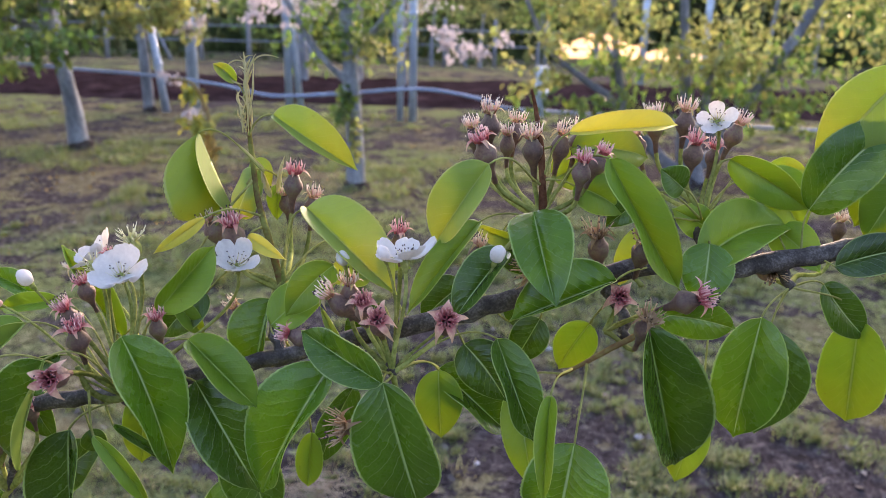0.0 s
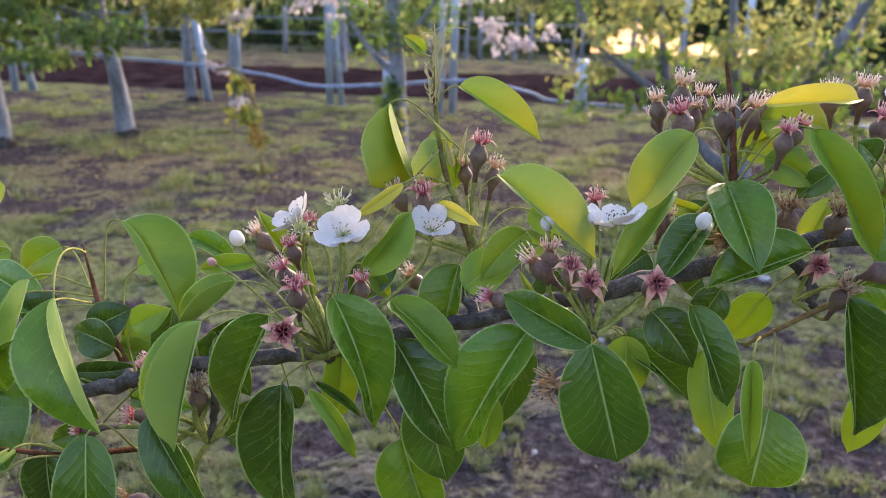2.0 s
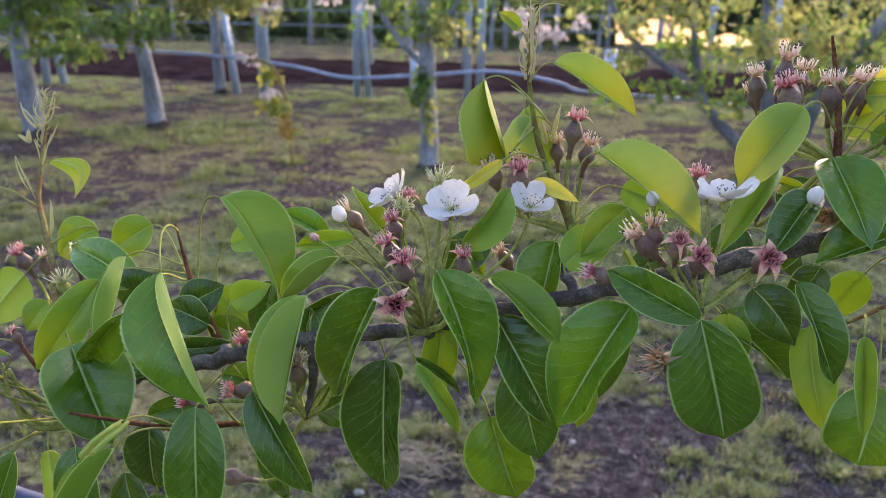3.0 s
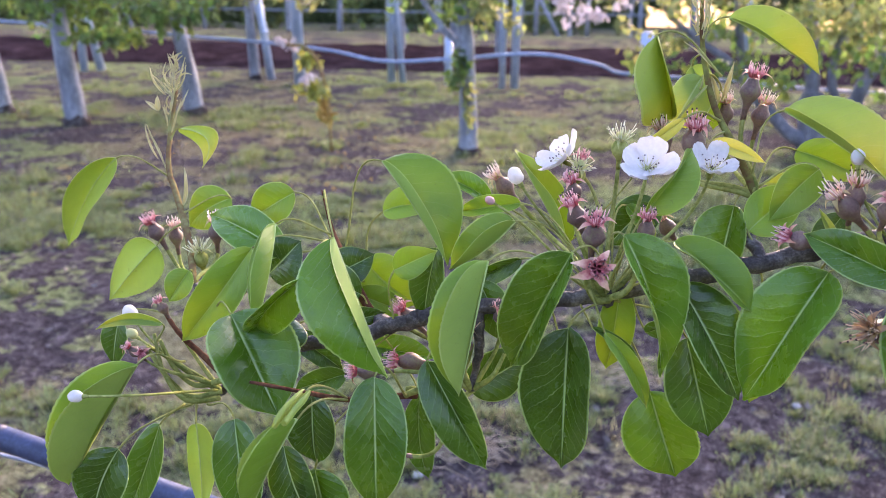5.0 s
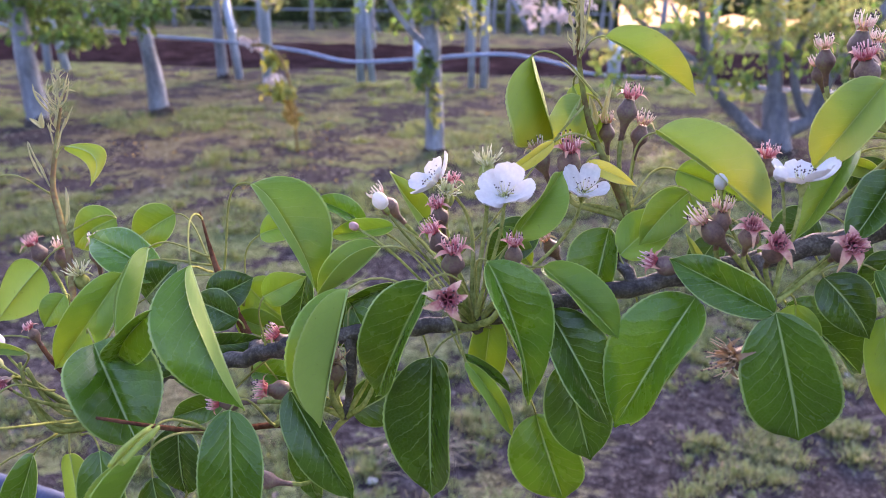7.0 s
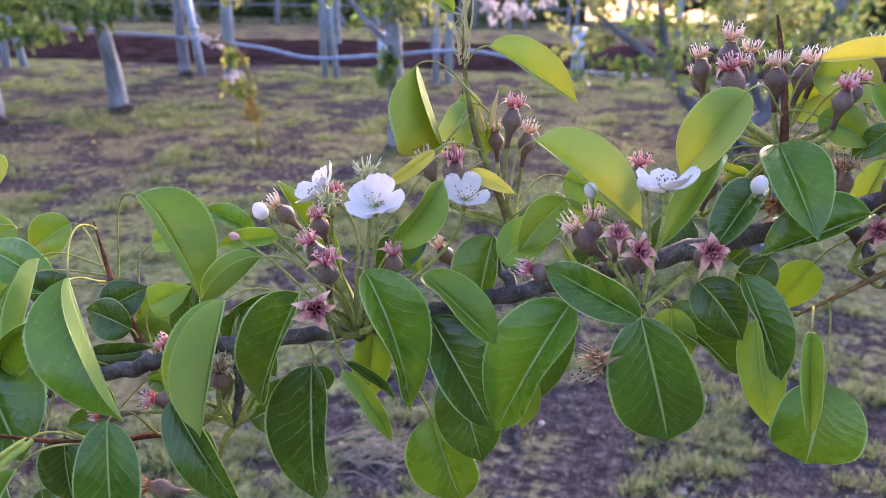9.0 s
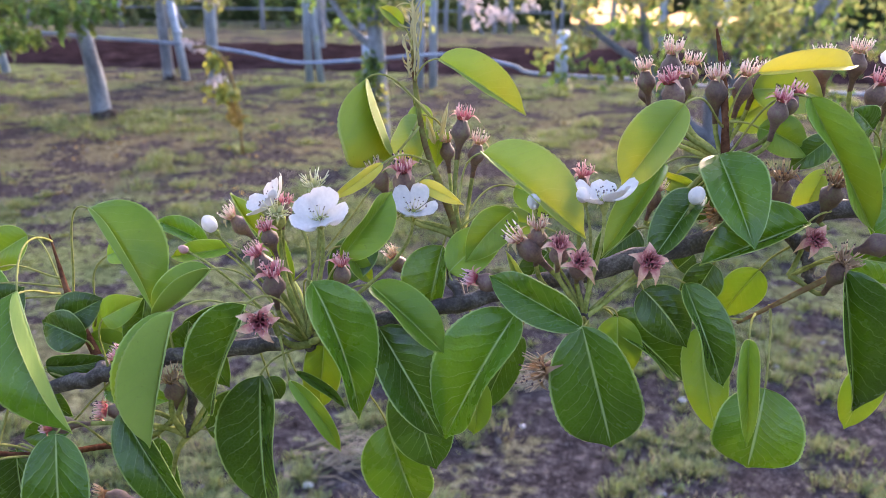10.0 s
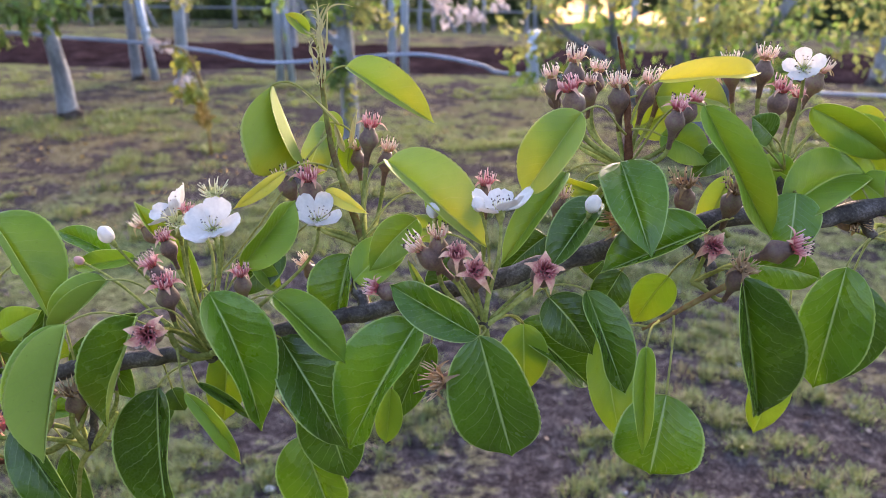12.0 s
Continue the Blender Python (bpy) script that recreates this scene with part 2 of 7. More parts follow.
FRUIT = two_tone("fruitlet_skin", [(0.25, (0.080, 0.045, 0.038)), (0.55, (0.150, 0.086, 0.070)), (0.8, (0.17, 0.145, 0.080))], 160, 0.6, 0.4, 0.0005, spread=0.25)
GREEN_SHOOT = two_tone("green_shoot_skin", [(0.25, (0.105, 0.055, 0.030)), (0.48, (0.13, 0.125, 0.038)), (0.80, (0.20, 0.22, 0.062))], 45, 0.9, 0.3, 0.0006)
SEPAL = {
    "star": sepal_material("sepal_rose_brown", (0.38, 0.065, 0.080), (0.65, 0.40, 0.25)),
    "fresh": sepal_material("sepal_rosy", (0.46, 0.10, 0.11), (0.60, 0.36, 0.22)),
    "pale": soft_material("sepal_straw", (0.46, 0.36, 0.16), 0.25, (0.6, 0.42, 0.15)),
    "dry": soft_material("sepal_withered", (0.27, 0.17, 0.08), 0.15, (0.4, 0.2, 0.08)),
    "green": soft_material("sepal_green", (0.40, 0.42, 0.16), 0.25, (0.5, 0.5, 0.15)),
}
THREAD = {
    "star": filament_material("stamen_crimson", (0.24, 0.035, 0.055), (0.68, 0.32, 0.30)),
    "fresh": filament_material("stamen_pink", (0.58, 0.10, 0.15), (0.82, 0.52, 0.48)),
    "pale": filament_material("stamen_blush", (0.70, 0.34, 0.30), (0.86, 0.72, 0.58)),
    "dry": filament_material("stamen_brown", (0.24, 0.12, 0.06), (0.50, 0.34, 0.20)),
    "green": filament_material("stamen_cream", (0.50, 0.48, 0.18), (0.84, 0.80, 0.55)),
}
ANTHER = two_tone("anther_dark", [(0.3, (0.03, 0.015, 0.02)), (0.7, (0.10, 0.05, 0.05))], 400, 0.7)
PETAL = soft_material("petal_white", (0.81, 0.79, 0.76), 0.35, (0.88, 0.85, 0.83), 0.6)
PETAL_PINK = soft_material("petal_pink", (0.60, 0.36, 0.33), 0.25, (0.8, 0.5, 0.5), 0.6)
BUD_GREEN = soft_material("bud_green", (0.50, 0.55, 0.25), 0.25, (0.6, 0.6, 0.3), 0.6)


# ---- mesh helpers ----
def mesh_object(name, verts, faces, mats, parent=None, label="", slots=None, uvs=None, smooth=True, data=None, matrix=None):
    if data is None:
        data = bpy.data.meshes.new(name)
        data.from_pydata([tuple(v) for v in verts], [], faces)
        for m in mats if isinstance(mats, (list, tuple)) else [mats]:
            data.materials.append(m)
        if slots is not None:
            data.polygons.foreach_set("material_index", slots)
        if uvs is not None:
            layer = data.uv_layers.new(name="blade")
            idx = np.empty(len(data.loops), int)
            data.loops.foreach_get("vertex_index", idx)
            layer.data.foreach_set("uv", np.asarray(uvs, float)[idx].ravel())
        if smooth:
            data.polygons.foreach_set("use_smooth", [True] * len(data.polygons))
        data.update()
    ob = new(name, data)
    if matrix is not None:
        ob.matrix_basis = matrix
    if parent is not None:
        ob.parent = parent
    if label:
        ob["label"] = label
    return ob


def smooth_line(points, count):
    """Catmull-Rom through the points."""
    p = np.asarray(points, float)
    p = np.vstack([2 * p[0] - p[1], p, 2 * p[-1] - p[-2]])
    out = []
    spans = len(p) - 3
    for i in range(count + 1):
        s = i / count * spans
        k = min(int(s), spans - 1)
        t = s - k
        a, b, c, d = p[k:k + 4]
        out.append(0.5 * (2 * b + (c - a) * t + (2 * a - 5 * b + 4 * c - d) * t * t + (3 * b - a - 3 * c + d) * t ** 3))
    return np.array(out)


def tube(points, radii, sides=7, capped=True, rough=0.0, rng=None):
    """Verts and faces of a tapered round tube along the points."""
    p = np.asarray(points, float)
    r = np.interp(np.linspace(0, 1, len(p)), np.linspace(0, 1, len(radii)), radii)
    tan = np.gradient(p, axis=0)
    tan /= np.linalg.norm(tan, axis=1)[:, None] + 1e-12
    side = np.cross(tan[0], (0.13, 0.31, 0.94))
    if np.linalg.norm(side) < 1e-3:
        side = np.cross(tan[0], (1, 0, 0))
    verts, faces = [], []
    for i in range(len(p)):
        side = side - tan[i] * (side @ tan[i])
        side /= np.linalg.norm(side)
        up = np.cross(tan[i], side)
        for k in range(sides):
            a = 2 * math.pi * k / sides
            q = r[i] * (1 + (rng.uniform(-rough, rough) if rough else 0))
            verts.append(p[i] + q * (math.cos(a) * side + math.sin(a) * up))
    for i in range(len(p) - 1):
        for k in range(sides):
            k2 = (k + 1) % sides
            faces.append((i * sides + k, i * sides + k2, (i + 1) * sides + k2, (i + 1) * sides + k))
    if capped:
        faces.append(tuple(range(sides))[::-1])
        faces.append(tuple((len(p) - 1) * sides + k for k in range(sides)))
    return verts, faces


def joined(pieces):
    verts, faces = [], []
    for v, f in pieces:
        o = len(verts)
        verts += list(v)
        faces += [tuple(i + o for i in q) for q in f]
    return verts, faces


def lathe(profile, sides=12):
    """Profile of (radius, height) turned about z."""
    verts, faces = [], []
    for r, z in profile:
        for k in range(sides):
            a = 2 * math.pi * k / sides
            verts.append((r * math.cos(a), r * math.sin(a), z))
    for i in range(len(profile) - 1):
        for k in range(sides):
            k2 = (k + 1) % sides
            faces.append((i * sides + k, i * sides + k2, (i + 1) * sides + k2, (i + 1) * sides + k))
    faces.append(tuple(range(sides))[::-1])
    faces.append(tuple((len(profile) - 1) * sides + k for k in range(sides)))
    return verts, faces


def blob(centre, radius, stretch=1.0, axis=(0, 0, 1)):
    """A small eight-faced grain."""
    c, a = np.asarray(centre, float), np.asarray(axis, float)
    s = np.cross(a, (0.3, 0.9, 0.2))
    s /= np.linalg.norm(s)
    t = np.cross(a, s)
    v = [c + radius * stretch * a, c - radius * stretch * a, c + radius * s, c + radius * t, c - radius * s, c - radius * t]
    f = [(0, 2, 3), (0, 3, 4), (0, 4, 5), (0, 5, 2), (1, 3, 2), (1, 4, 3), (1, 5, 4), (1, 2, 5)]
    return v, f


def aim(centre, axis, size=1.0, spin=0.0):
    """Pose with z along axis."""
    q = Vector(axis).to_track_quat("Z", "Y")
    return Matrix.Translation(centre) @ q.to_matrix().to_4x4() @ Matrix.Rotation(spin, 4, "Z") @ Matrix.Scale(size, 4)


# ---- ground ----
def ground_height(x, y):
    far = max(0.0, y - 12.0)
    z = -0.06 * far * min(1.0, far / 16.0)
    near = 1.0 / (1.0 + (y / 16.0) ** 2)
    z += near * (0.05 * noise.noise((x * 0.5, y * 0.5, 3.0)) + 0.03 * noise.noise((x * 1.7, y * 1.7, 9.0)))
    return z


def patch(name, xs, ys, mat, lift=0.0, rough=0.0, kind="structure", label="", category=""):
    verts, faces = [], []
    for y in ys:
        for x in xs:
            edge = min(1.0, 6 * min((y - ys[0]) / (ys[-1] - ys[0]), (ys[-1] - y) / (ys[-1] - ys[0]))) if lift else 0
            z = ground_height(x, y) + lift * edge
            if rough:
                z += rough * edge * (noise.noise((x * 2.3, y * 2.3, 1.0)) + 0.7 * noise.noise((x * 7, y * 7, 2.0)))
            verts.append((x, y, z - (0.02 if lift and edge <= 0 else 0)))
    w = len(xs)
    for j in range(len(ys) - 1):
        for i in range(w - 1):
            faces.append((j * w + i, j * w + i + 1, (j + 1) * w + i + 1, (j + 1) * w + i))
    return tagged(mesh_object(name, verts, faces, mat), label, category, kind=kind)


def ground_material():
    """Grey-violet soil, half overgrown with short moss and grass in ragged patches, fine crumbs all over."""
    m, n, l, bsdf = material("orchard_ground")
    big = noise_node(n, l, 0.9, 4)
    mid = noise_node(n, l, 3.4, 6, rough=0.66)
    fine = noise_node(n, l, 22, 6, rough=0.72)
    grain = noise_node(n, l, 110, 4, rough=0.7)
    crumbs = math_node(n, l, "ADD", math_node(n, l, "MULTIPLY", fine.outputs["Fac"], 0.55), math_node(n, l, "MULTIPLY", grain.outputs["Fac"], 0.45))
    soil = ramp(n, [(0.38, (0.018, 0.014, 0.014)), (0.50, (0.054, 0.045, 0.047)), (0.63, (0.180, 0.157, 0.156))])
    l.new(crumbs, soil.inputs["Fac"])
    moss = ramp(n, [(0.36, (0.024, 0.032, 0.011)), (0.50, (0.134, 0.158, 0.066)), (0.64, (0.300, 0.328, 0.155))])
    l.new(crumbs, moss.inputs["Fac"])
    dead = ramp(n, [(0.36, (0.030, 0.022, 0.016)), (0.50, (0.140, 0.116, 0.075)), (0.64, (0.290, 0.250, 0.180))])
    l.new(crumbs, dead.inputs["Fac"])
    strip = noise_node(n, l, 0.42, 4, rough=0.65)
    dry = ramp(n, [(0.45, (0, 0, 0)), (0.56, (0.85, 0.85, 0.85))])
    l.new(strip.outputs["Fac"], dry.inputs["Fac"])
    where = ramp(n, [(0.485, (0, 0, 0)), (0.515, (1, 1, 1))])
    tc = n.new("ShaderNodeTexCoord")
    sep = n.new("ShaderNodeSeparateXYZ")
    l.new(tc.outputs["Object"], sep.inputs["Vector"])
    along = n.new("ShaderNodeMapRange")
    along.inputs[1].default_value, along.inputs[2].default_value, along.inputs[3].default_value, along.inputs[4].default_value = 2.2, 3.8, 1.0, 0.0
    l.new(sep.outputs["Y"], along.inputs[0])
    across = n.new("ShaderNodeMapRange")
    across.inputs[1].default_value, across.inputs[2].default_value = -0.9, 0.5
    l.new(sep.outputs["X"], across.inputs[0])
    near = n.new("ShaderNodeMapRange")
    near.inputs[1].default_value, near.inputs[2].default_value = -0.4, 1.0
    l.new(sep.outputs["Y"], near.inputs[0])
    beyond = n.new("ShaderNodeMapRange")
    beyond.inputs[1].default_value, beyond.inputs[2].default_value, beyond.inputs[3].default_value, beyond.inputs[4].default_value = 2.2, 3.6, 1.0, 0.0
    l.new(sep.outputs["X"], beyond.inputs[0])
    trodden = math_node(n, l, "MULTIPLY", math_node(n, l, "MULTIPLY", along.outputs[0], near.outputs[0]), math_node(n, l, "MULTIPLY", across.outputs[0], beyond.outputs[0]))
    bare = math_node(n, l, "MULTIPLY", trodden, 0.06)
    cover = math_node(n, l, "ADD", math_node(n, l, "MULTIPLY", big.outputs["Fac"], 0.34), math_node(n, l, "ADD", math_node(n, l, "MULTIPLY", mid.outputs["Fac"], 0.50), math_node(n, l, "MULTIPLY", fine.outputs["Fac"], 0.16)))
    l.new(math_node(n, l, "SUBTRACT", cover, bare), where.inputs["Fac"])
    l.new(mixed(n, l, where.outputs["Color"], soil.outputs["Color"], mixed(n, l, dry.outputs["Color"], moss.outputs["Color"], dead.outputs["Color"])), bsdf.inputs["Base Color"])
    bsdf.inputs["Roughness"].default_value = 0.95
    bsdf.inputs["Specular IOR Level"].default_value = 0.0
    h = math_node(n, l, "ADD", math_node(n, l, "MULTIPLY", mid.outputs["Fac"], 0.5), math_node(n, l, "MULTIPLY", fine.outputs["Fac"], 0.5))
    l.new(bump_node(n, l, h, 0.9, 0.05).outputs["Normal"], bsdf.inputs["Normal"])
    return m


def steps(a, b, n, power=1.0):
    return [a + (b - a) * (i / n) ** power for i in range(n + 1)]


GROUND = ground_material()
SOIL = two_tone("tilled_soil", [(0.3, (0.014, 0.009, 0.010)), (0.6, (0.034, 0.022, 0.025)), (0.85, (0.070, 0.048, 0.052))], 3.0, 0.95, 0.8, 0.03, fine=9)
xs = sorted(set([-x for x in steps(0, 400, 46, 2.4)] + steps(0, 400, 46, 2.4)))
ys = [-400, -150, -60, -25, -12, -6, -3, -1.5] + steps(0, 16, 70) + [16 + v for v in steps(0, 1500, 40, 3.0)][1:]
patch("ground", xs, ys, GROUND, label="bare soil with moss and grass tufts", category="ground")
patch("soil_strip", steps(-22, 22, 150), steps(10.75, 14.5, 22), SOIL, 0.07, 0.05, label="dark freshly tilled soil strip across the orchard", category="soil")
# ---- backdrop ----
CROWN = [
    soft_material("crown_green", (0.085, 0.150, 0.045), 0.45, (0.20, 0.31, 0.06), islands=True),
    soft_material("crown_bright", (0.17, 0.205, 0.075), 0.45, (0.35, 0.38, 0.11), islands=True),
    soft_material("crown_dark", (0.055, 0.085, 0.030), 0.3, (0.12, 0.17, 0.04), islands=True),
]
BLOSSOM = soft_material("far_blossom", (0.62, 0.55, 0.57), 0.3, (0.65, 0.58, 0.6))
GREY_BARK = two_tone("grey_trunk_bark", [(0.25, (0.10, 0.11, 0.13)), (0.55, (0.20, 0.22, 0.255)), (0.8, (0.34, 0.37, 0.41))], 9, 0.85, 0.6, 0.01, fine=8, stretch=(1, 1, 0.3))
DARK_BARK = two_tone("dark_trunk_bark", [(0.25, (0.08, 0.085, 0.105)), (0.55, (0.16, 0.17, 0.20)), (0.8, (0.28, 0.29, 0.33))], 10, 0.85, 0.6, 0.01, fine=8, stretch=(1, 1, 0.3))
FOOT_BARK = two_tone("dark_foot_bark", [(0.3, (0.030, 0.024, 0.022)), (0.6, (0.075, 0.064, 0.060)), (0.85, (0.18, 0.17, 0.17))], 22, 0.95, 0.7, 0.01)
STEEL = two_tone("galvanised_steel", [(0.3, (0.26, 0.34, 0.46)), (0.7, (0.42, 0.52, 0.66))], 12, 0.45, 0.1, 0.002, metal=0.25)
HOSE = two_tone("blue_hose", [(0.3, (0.17, 0.25, 0.40)), (0.7, (0.30, 0.39, 0.56))], 14, 0.55, 0.1, 0.002)
PIPE = two_tone("weathered_blue_pipe", [(0.30, (0.022, 0.030, 0.062)), (0.55, (0.035, 0.048, 0.098)), (0.80, (0.055, 0.075, 0.14)), (0.93, (0.30, 0.34, 0.42))], 60, 0.55, 0.25, 0.0008, fine=5)
WIRE = two_tone("old_wire", [(0.3, (0.25, 0.26, 0.30)), (0.7, (0.42, 0.43, 0.47))], 50, 0.45, metal=0.6)
GRASS = [
    soft_material("grass_green", (0.180, 0.224, 0.092), 0.35, (0.27, 0.33, 0.10), islands=True),
    soft_material("grass_straw", (0.26, 0.23, 0.12), 0.3, (0.4, 0.34, 0.15), islands=True),
]
LITTER = two_tone("dead_leaf", [(0.3, (0.060, 0.042, 0.036)), (0.55, (0.13, 0.105, 0.092)), (0.8, (0.27, 0.23, 0.20))], 5, 0.85)
LITTER_YELLOW = two_tone("yellow_dead_leaf", [(0.3, (0.30, 0.17, 0.03)), (0.7, (0.50, 0.33, 0.06))], 5, 0.8)
STONE = two_tone("pale_stone", [(0.3, (0.30, 0.30, 0.33)), (0.7, (0.52, 0.52, 0.55))], 40, 0.8, 0.4, 0.004)

rng = np.random.default_rng(7)


def leaf_cloud(clumps, size, droop=0.4):
    """Leaf quads in loose clumps: (centre, radii, count); a hollow, uneven spread with gaps."""
    verts, faces = [], []
    for centre, radii, count in clumps:
        centre, radii = np.array(centre, float), np.array(radii, float)
        twigs = [rng.normal(0, 0.45, 3) for _ in range(max(3, count // 14))]
        for _ in range(count):
            base = twigs[rng.integers(len(twigs))]
            p = centre + radii * (base + rng.normal(0, 0.16, 3))
            a = rng.normal(0, 1, 3)
            a[2] -= droop * 2
            a /= np.linalg.norm(a)
            b = np.cross(a, rng.normal(0, 1, 3))
            b /= np.linalg.norm(b)
            s = size * rng.uniform(0.6, 1.25)
            n = np.cross(a, b) * s * 0.12
            o = len(verts)
            verts += [p, p + a * s * 0.45 + b * s * 0.3 + n, p + a * s, p + a * s * 0.45 - b * s * 0.3 + n]
            faces += [(o, o + 1, o + 2), (o, o + 2, o + 3)]
    return verts, faces


def orchard_tree(label, trunk, radii, bark, limbs, crowns, size=0.06, group="orchard trees"):
    root = tagged(new("orchard_tree"), label, "tree", group)
    root.location = Vector(trunk[0])

    def local(v):
        return [tuple(np.asarray(q, float) - np.asarray(trunk[0], float)) for q in v]
    v, f = tube(smooth_line(trunk, 18), radii, 12, True, 0.07, rng)
    mesh_object("trunk", local(v), f, bark, root)
    # flared foot, darker than the trunk above it
    foot = [tuple(np.array(trunk[0]) + np.array((0, 0, 0.0))), tuple(np.array(trunk[0]) + np.array((0, 0, 0.07))), tuple(np.array(trunk[0]) * 0.84 + np.array(trunk[1]) * 0.16 + np.array((0, 0, 0.03)))]
    v, f = tube(smooth_line(foot, 6), [radii[0] * 1.5, radii[0] * 1.15, radii[0] * 0.90], 14, True, 0.14, rng)
    mesh_object("root_flare", local(v), f, FOOT_BARK, root, "dark trunk foot")
    for pts, r in limbs:
        v, f = tube(smooth_line(pts, 14), r, 8, True, 0.06, rng)
        mesh_object("limb", local(v), f, bark, root)
    for mat, clumps in crowns:
        v, f = leaf_cloud(clumps, size)
        mesh_object("crown", local(v), f, mat, root, smooth=False)
    return root


def gz(x, y, z=0.0):
    return (x, y, ground_height(x, y) + z)


orchard_tree("grey-barked orchard tree with drooping yellow-green leaves", [gz(-3.77, 7.3, -0.05), (-3.80, 7.3, 0.4), (-3.88, 7.3, 0.9), (-3.98, 7.3, 1.5), (-4.0, 7.3, 2.2)], [0.10, 0.068, 0.062, 0.058, 0.04], GREY_BARK,
    [([(-3.95, 7.3, 1.2), (-3.6, 7.25, 1.38), (-3.1, 7.2, 1.42), (-2.6, 7.1, 1.36)], [0.04, 0.03, 0.02, 0.01]), ([(-3.9, 7.3, 1.0), (-4.3, 7.1, 1.15), (-4.8, 6.9, 1.1)], [0.035, 0.025, 0.01])],
    [(CROWN[0], [((-3.35, 6.2, 1.0), (0.4, 0.25, 0.16), 300), ((-3.75, 6.2, 0.80), (0.3, 0.2, 0.14), 200), ((-4.3, 6.2, 1.15), (0.5, 0.3, 0.22), 300), ((-4.7, 7.0, 0.95), (0.55, 0.4, 0.28), 572), ((-4.1, 7.0, 1.35), (0.5, 0.4, 0.25), 528), ((-5.4, 7.0, 1.3), (0.6, 0.5, 0.3), 484), ((-3.9, 7.3, 2.1), (1.0, 0.8, 0.5), 1100)]),
     (CROWN[1], [((-3.0, 7.1, 1.22), (0.42, 0.3, 0.22), 484), ((-2.6, 7.0, 1.35), (0.4, 0.4, 0.25), 352), ((-3.6, 7.2, 1.6), (0.6, 0.4, 0.25), 440)]),
     (BLOSSOM, [((-2.45, 7.0, 1.12), (0.14, 0.1, 0.08), 57), ((-2.1, 7.0, 1.40), (0.3, 0.2, 0.12), 88)])], 0.085)
orchard_tree("slender grey orchard tree with ivy and sparse leaves", [gz(-1.0, 6.12, -0.05), (-1.0, 6.12, 0.35), (-1.02, 6.12, 0.8), (-1.05, 6.12, 1.3), (-1.0, 6.12, 2.2)], [0.075, 0.06, 0.055, 0.05, 0.03], GREY_BARK,
    [([(-1.02, 6.12, 0.75), (-1.25, 6.1, 0.98), (-1.45, 6.1, 1.3), (-1.7, 6.1, 1.7)], [0.028, 0.022, 0.02, 0.01]), ([(-1.02, 6.12, 0.95), (-0.85, 6.1, 1.15), (-0.6, 6.1, 1.5)], [0.026, 0.02, 0.01])],
    [(CROWN[0], [((-1.05, 6.0, 0.62), (0.12, 0.1, 0.22), 132), ((-1.2, 6.1, 1.15), (0.35, 0.3, 0.25), 330), ((-0.8, 6.1, 1.3), (0.4, 0.3, 0.25), 286), ((-1.1, 6.1, 2.0), (0.9, 0.7, 0.5), 924)]),
     (CROWN[1], [((-0.85, 6.05, 1.05), (0.3, 0.25, 0.2), 132), ((-0.98, 6.0, 0.3), (0.08, 0.08, 0.25), 48)]),
     (BLOSSOM, [((-0.35, 6.3, 1.12), (0.16, 0.12, 0.12), 88), ((-0.05, 6.4, 1.0), (0.2, 0.15, 0.1), 66), ((-1.9, 6.6, 1.28), (0.3, 0.2, 0.12), 101)])], 0.065)
LOW_BOUGHS = [
    (CROWN[0], [((0.55, 6.3, 0.62), (0.42, 0.3, 0.14), 120), ((1.15, 6.4, 0.55), (0.4, 0.3, 0.14), 100), ((2.0, 6.5, 0.75), (0.6, 0.3, 0.18), 190)]),
    (CROWN[1], [((2.9, 6.6, 0.9), (0.6, 0.4, 0.25), 260), ((1.6, 6.4, 0.95), (0.6, 0.3, 0.2), 200)]),
]
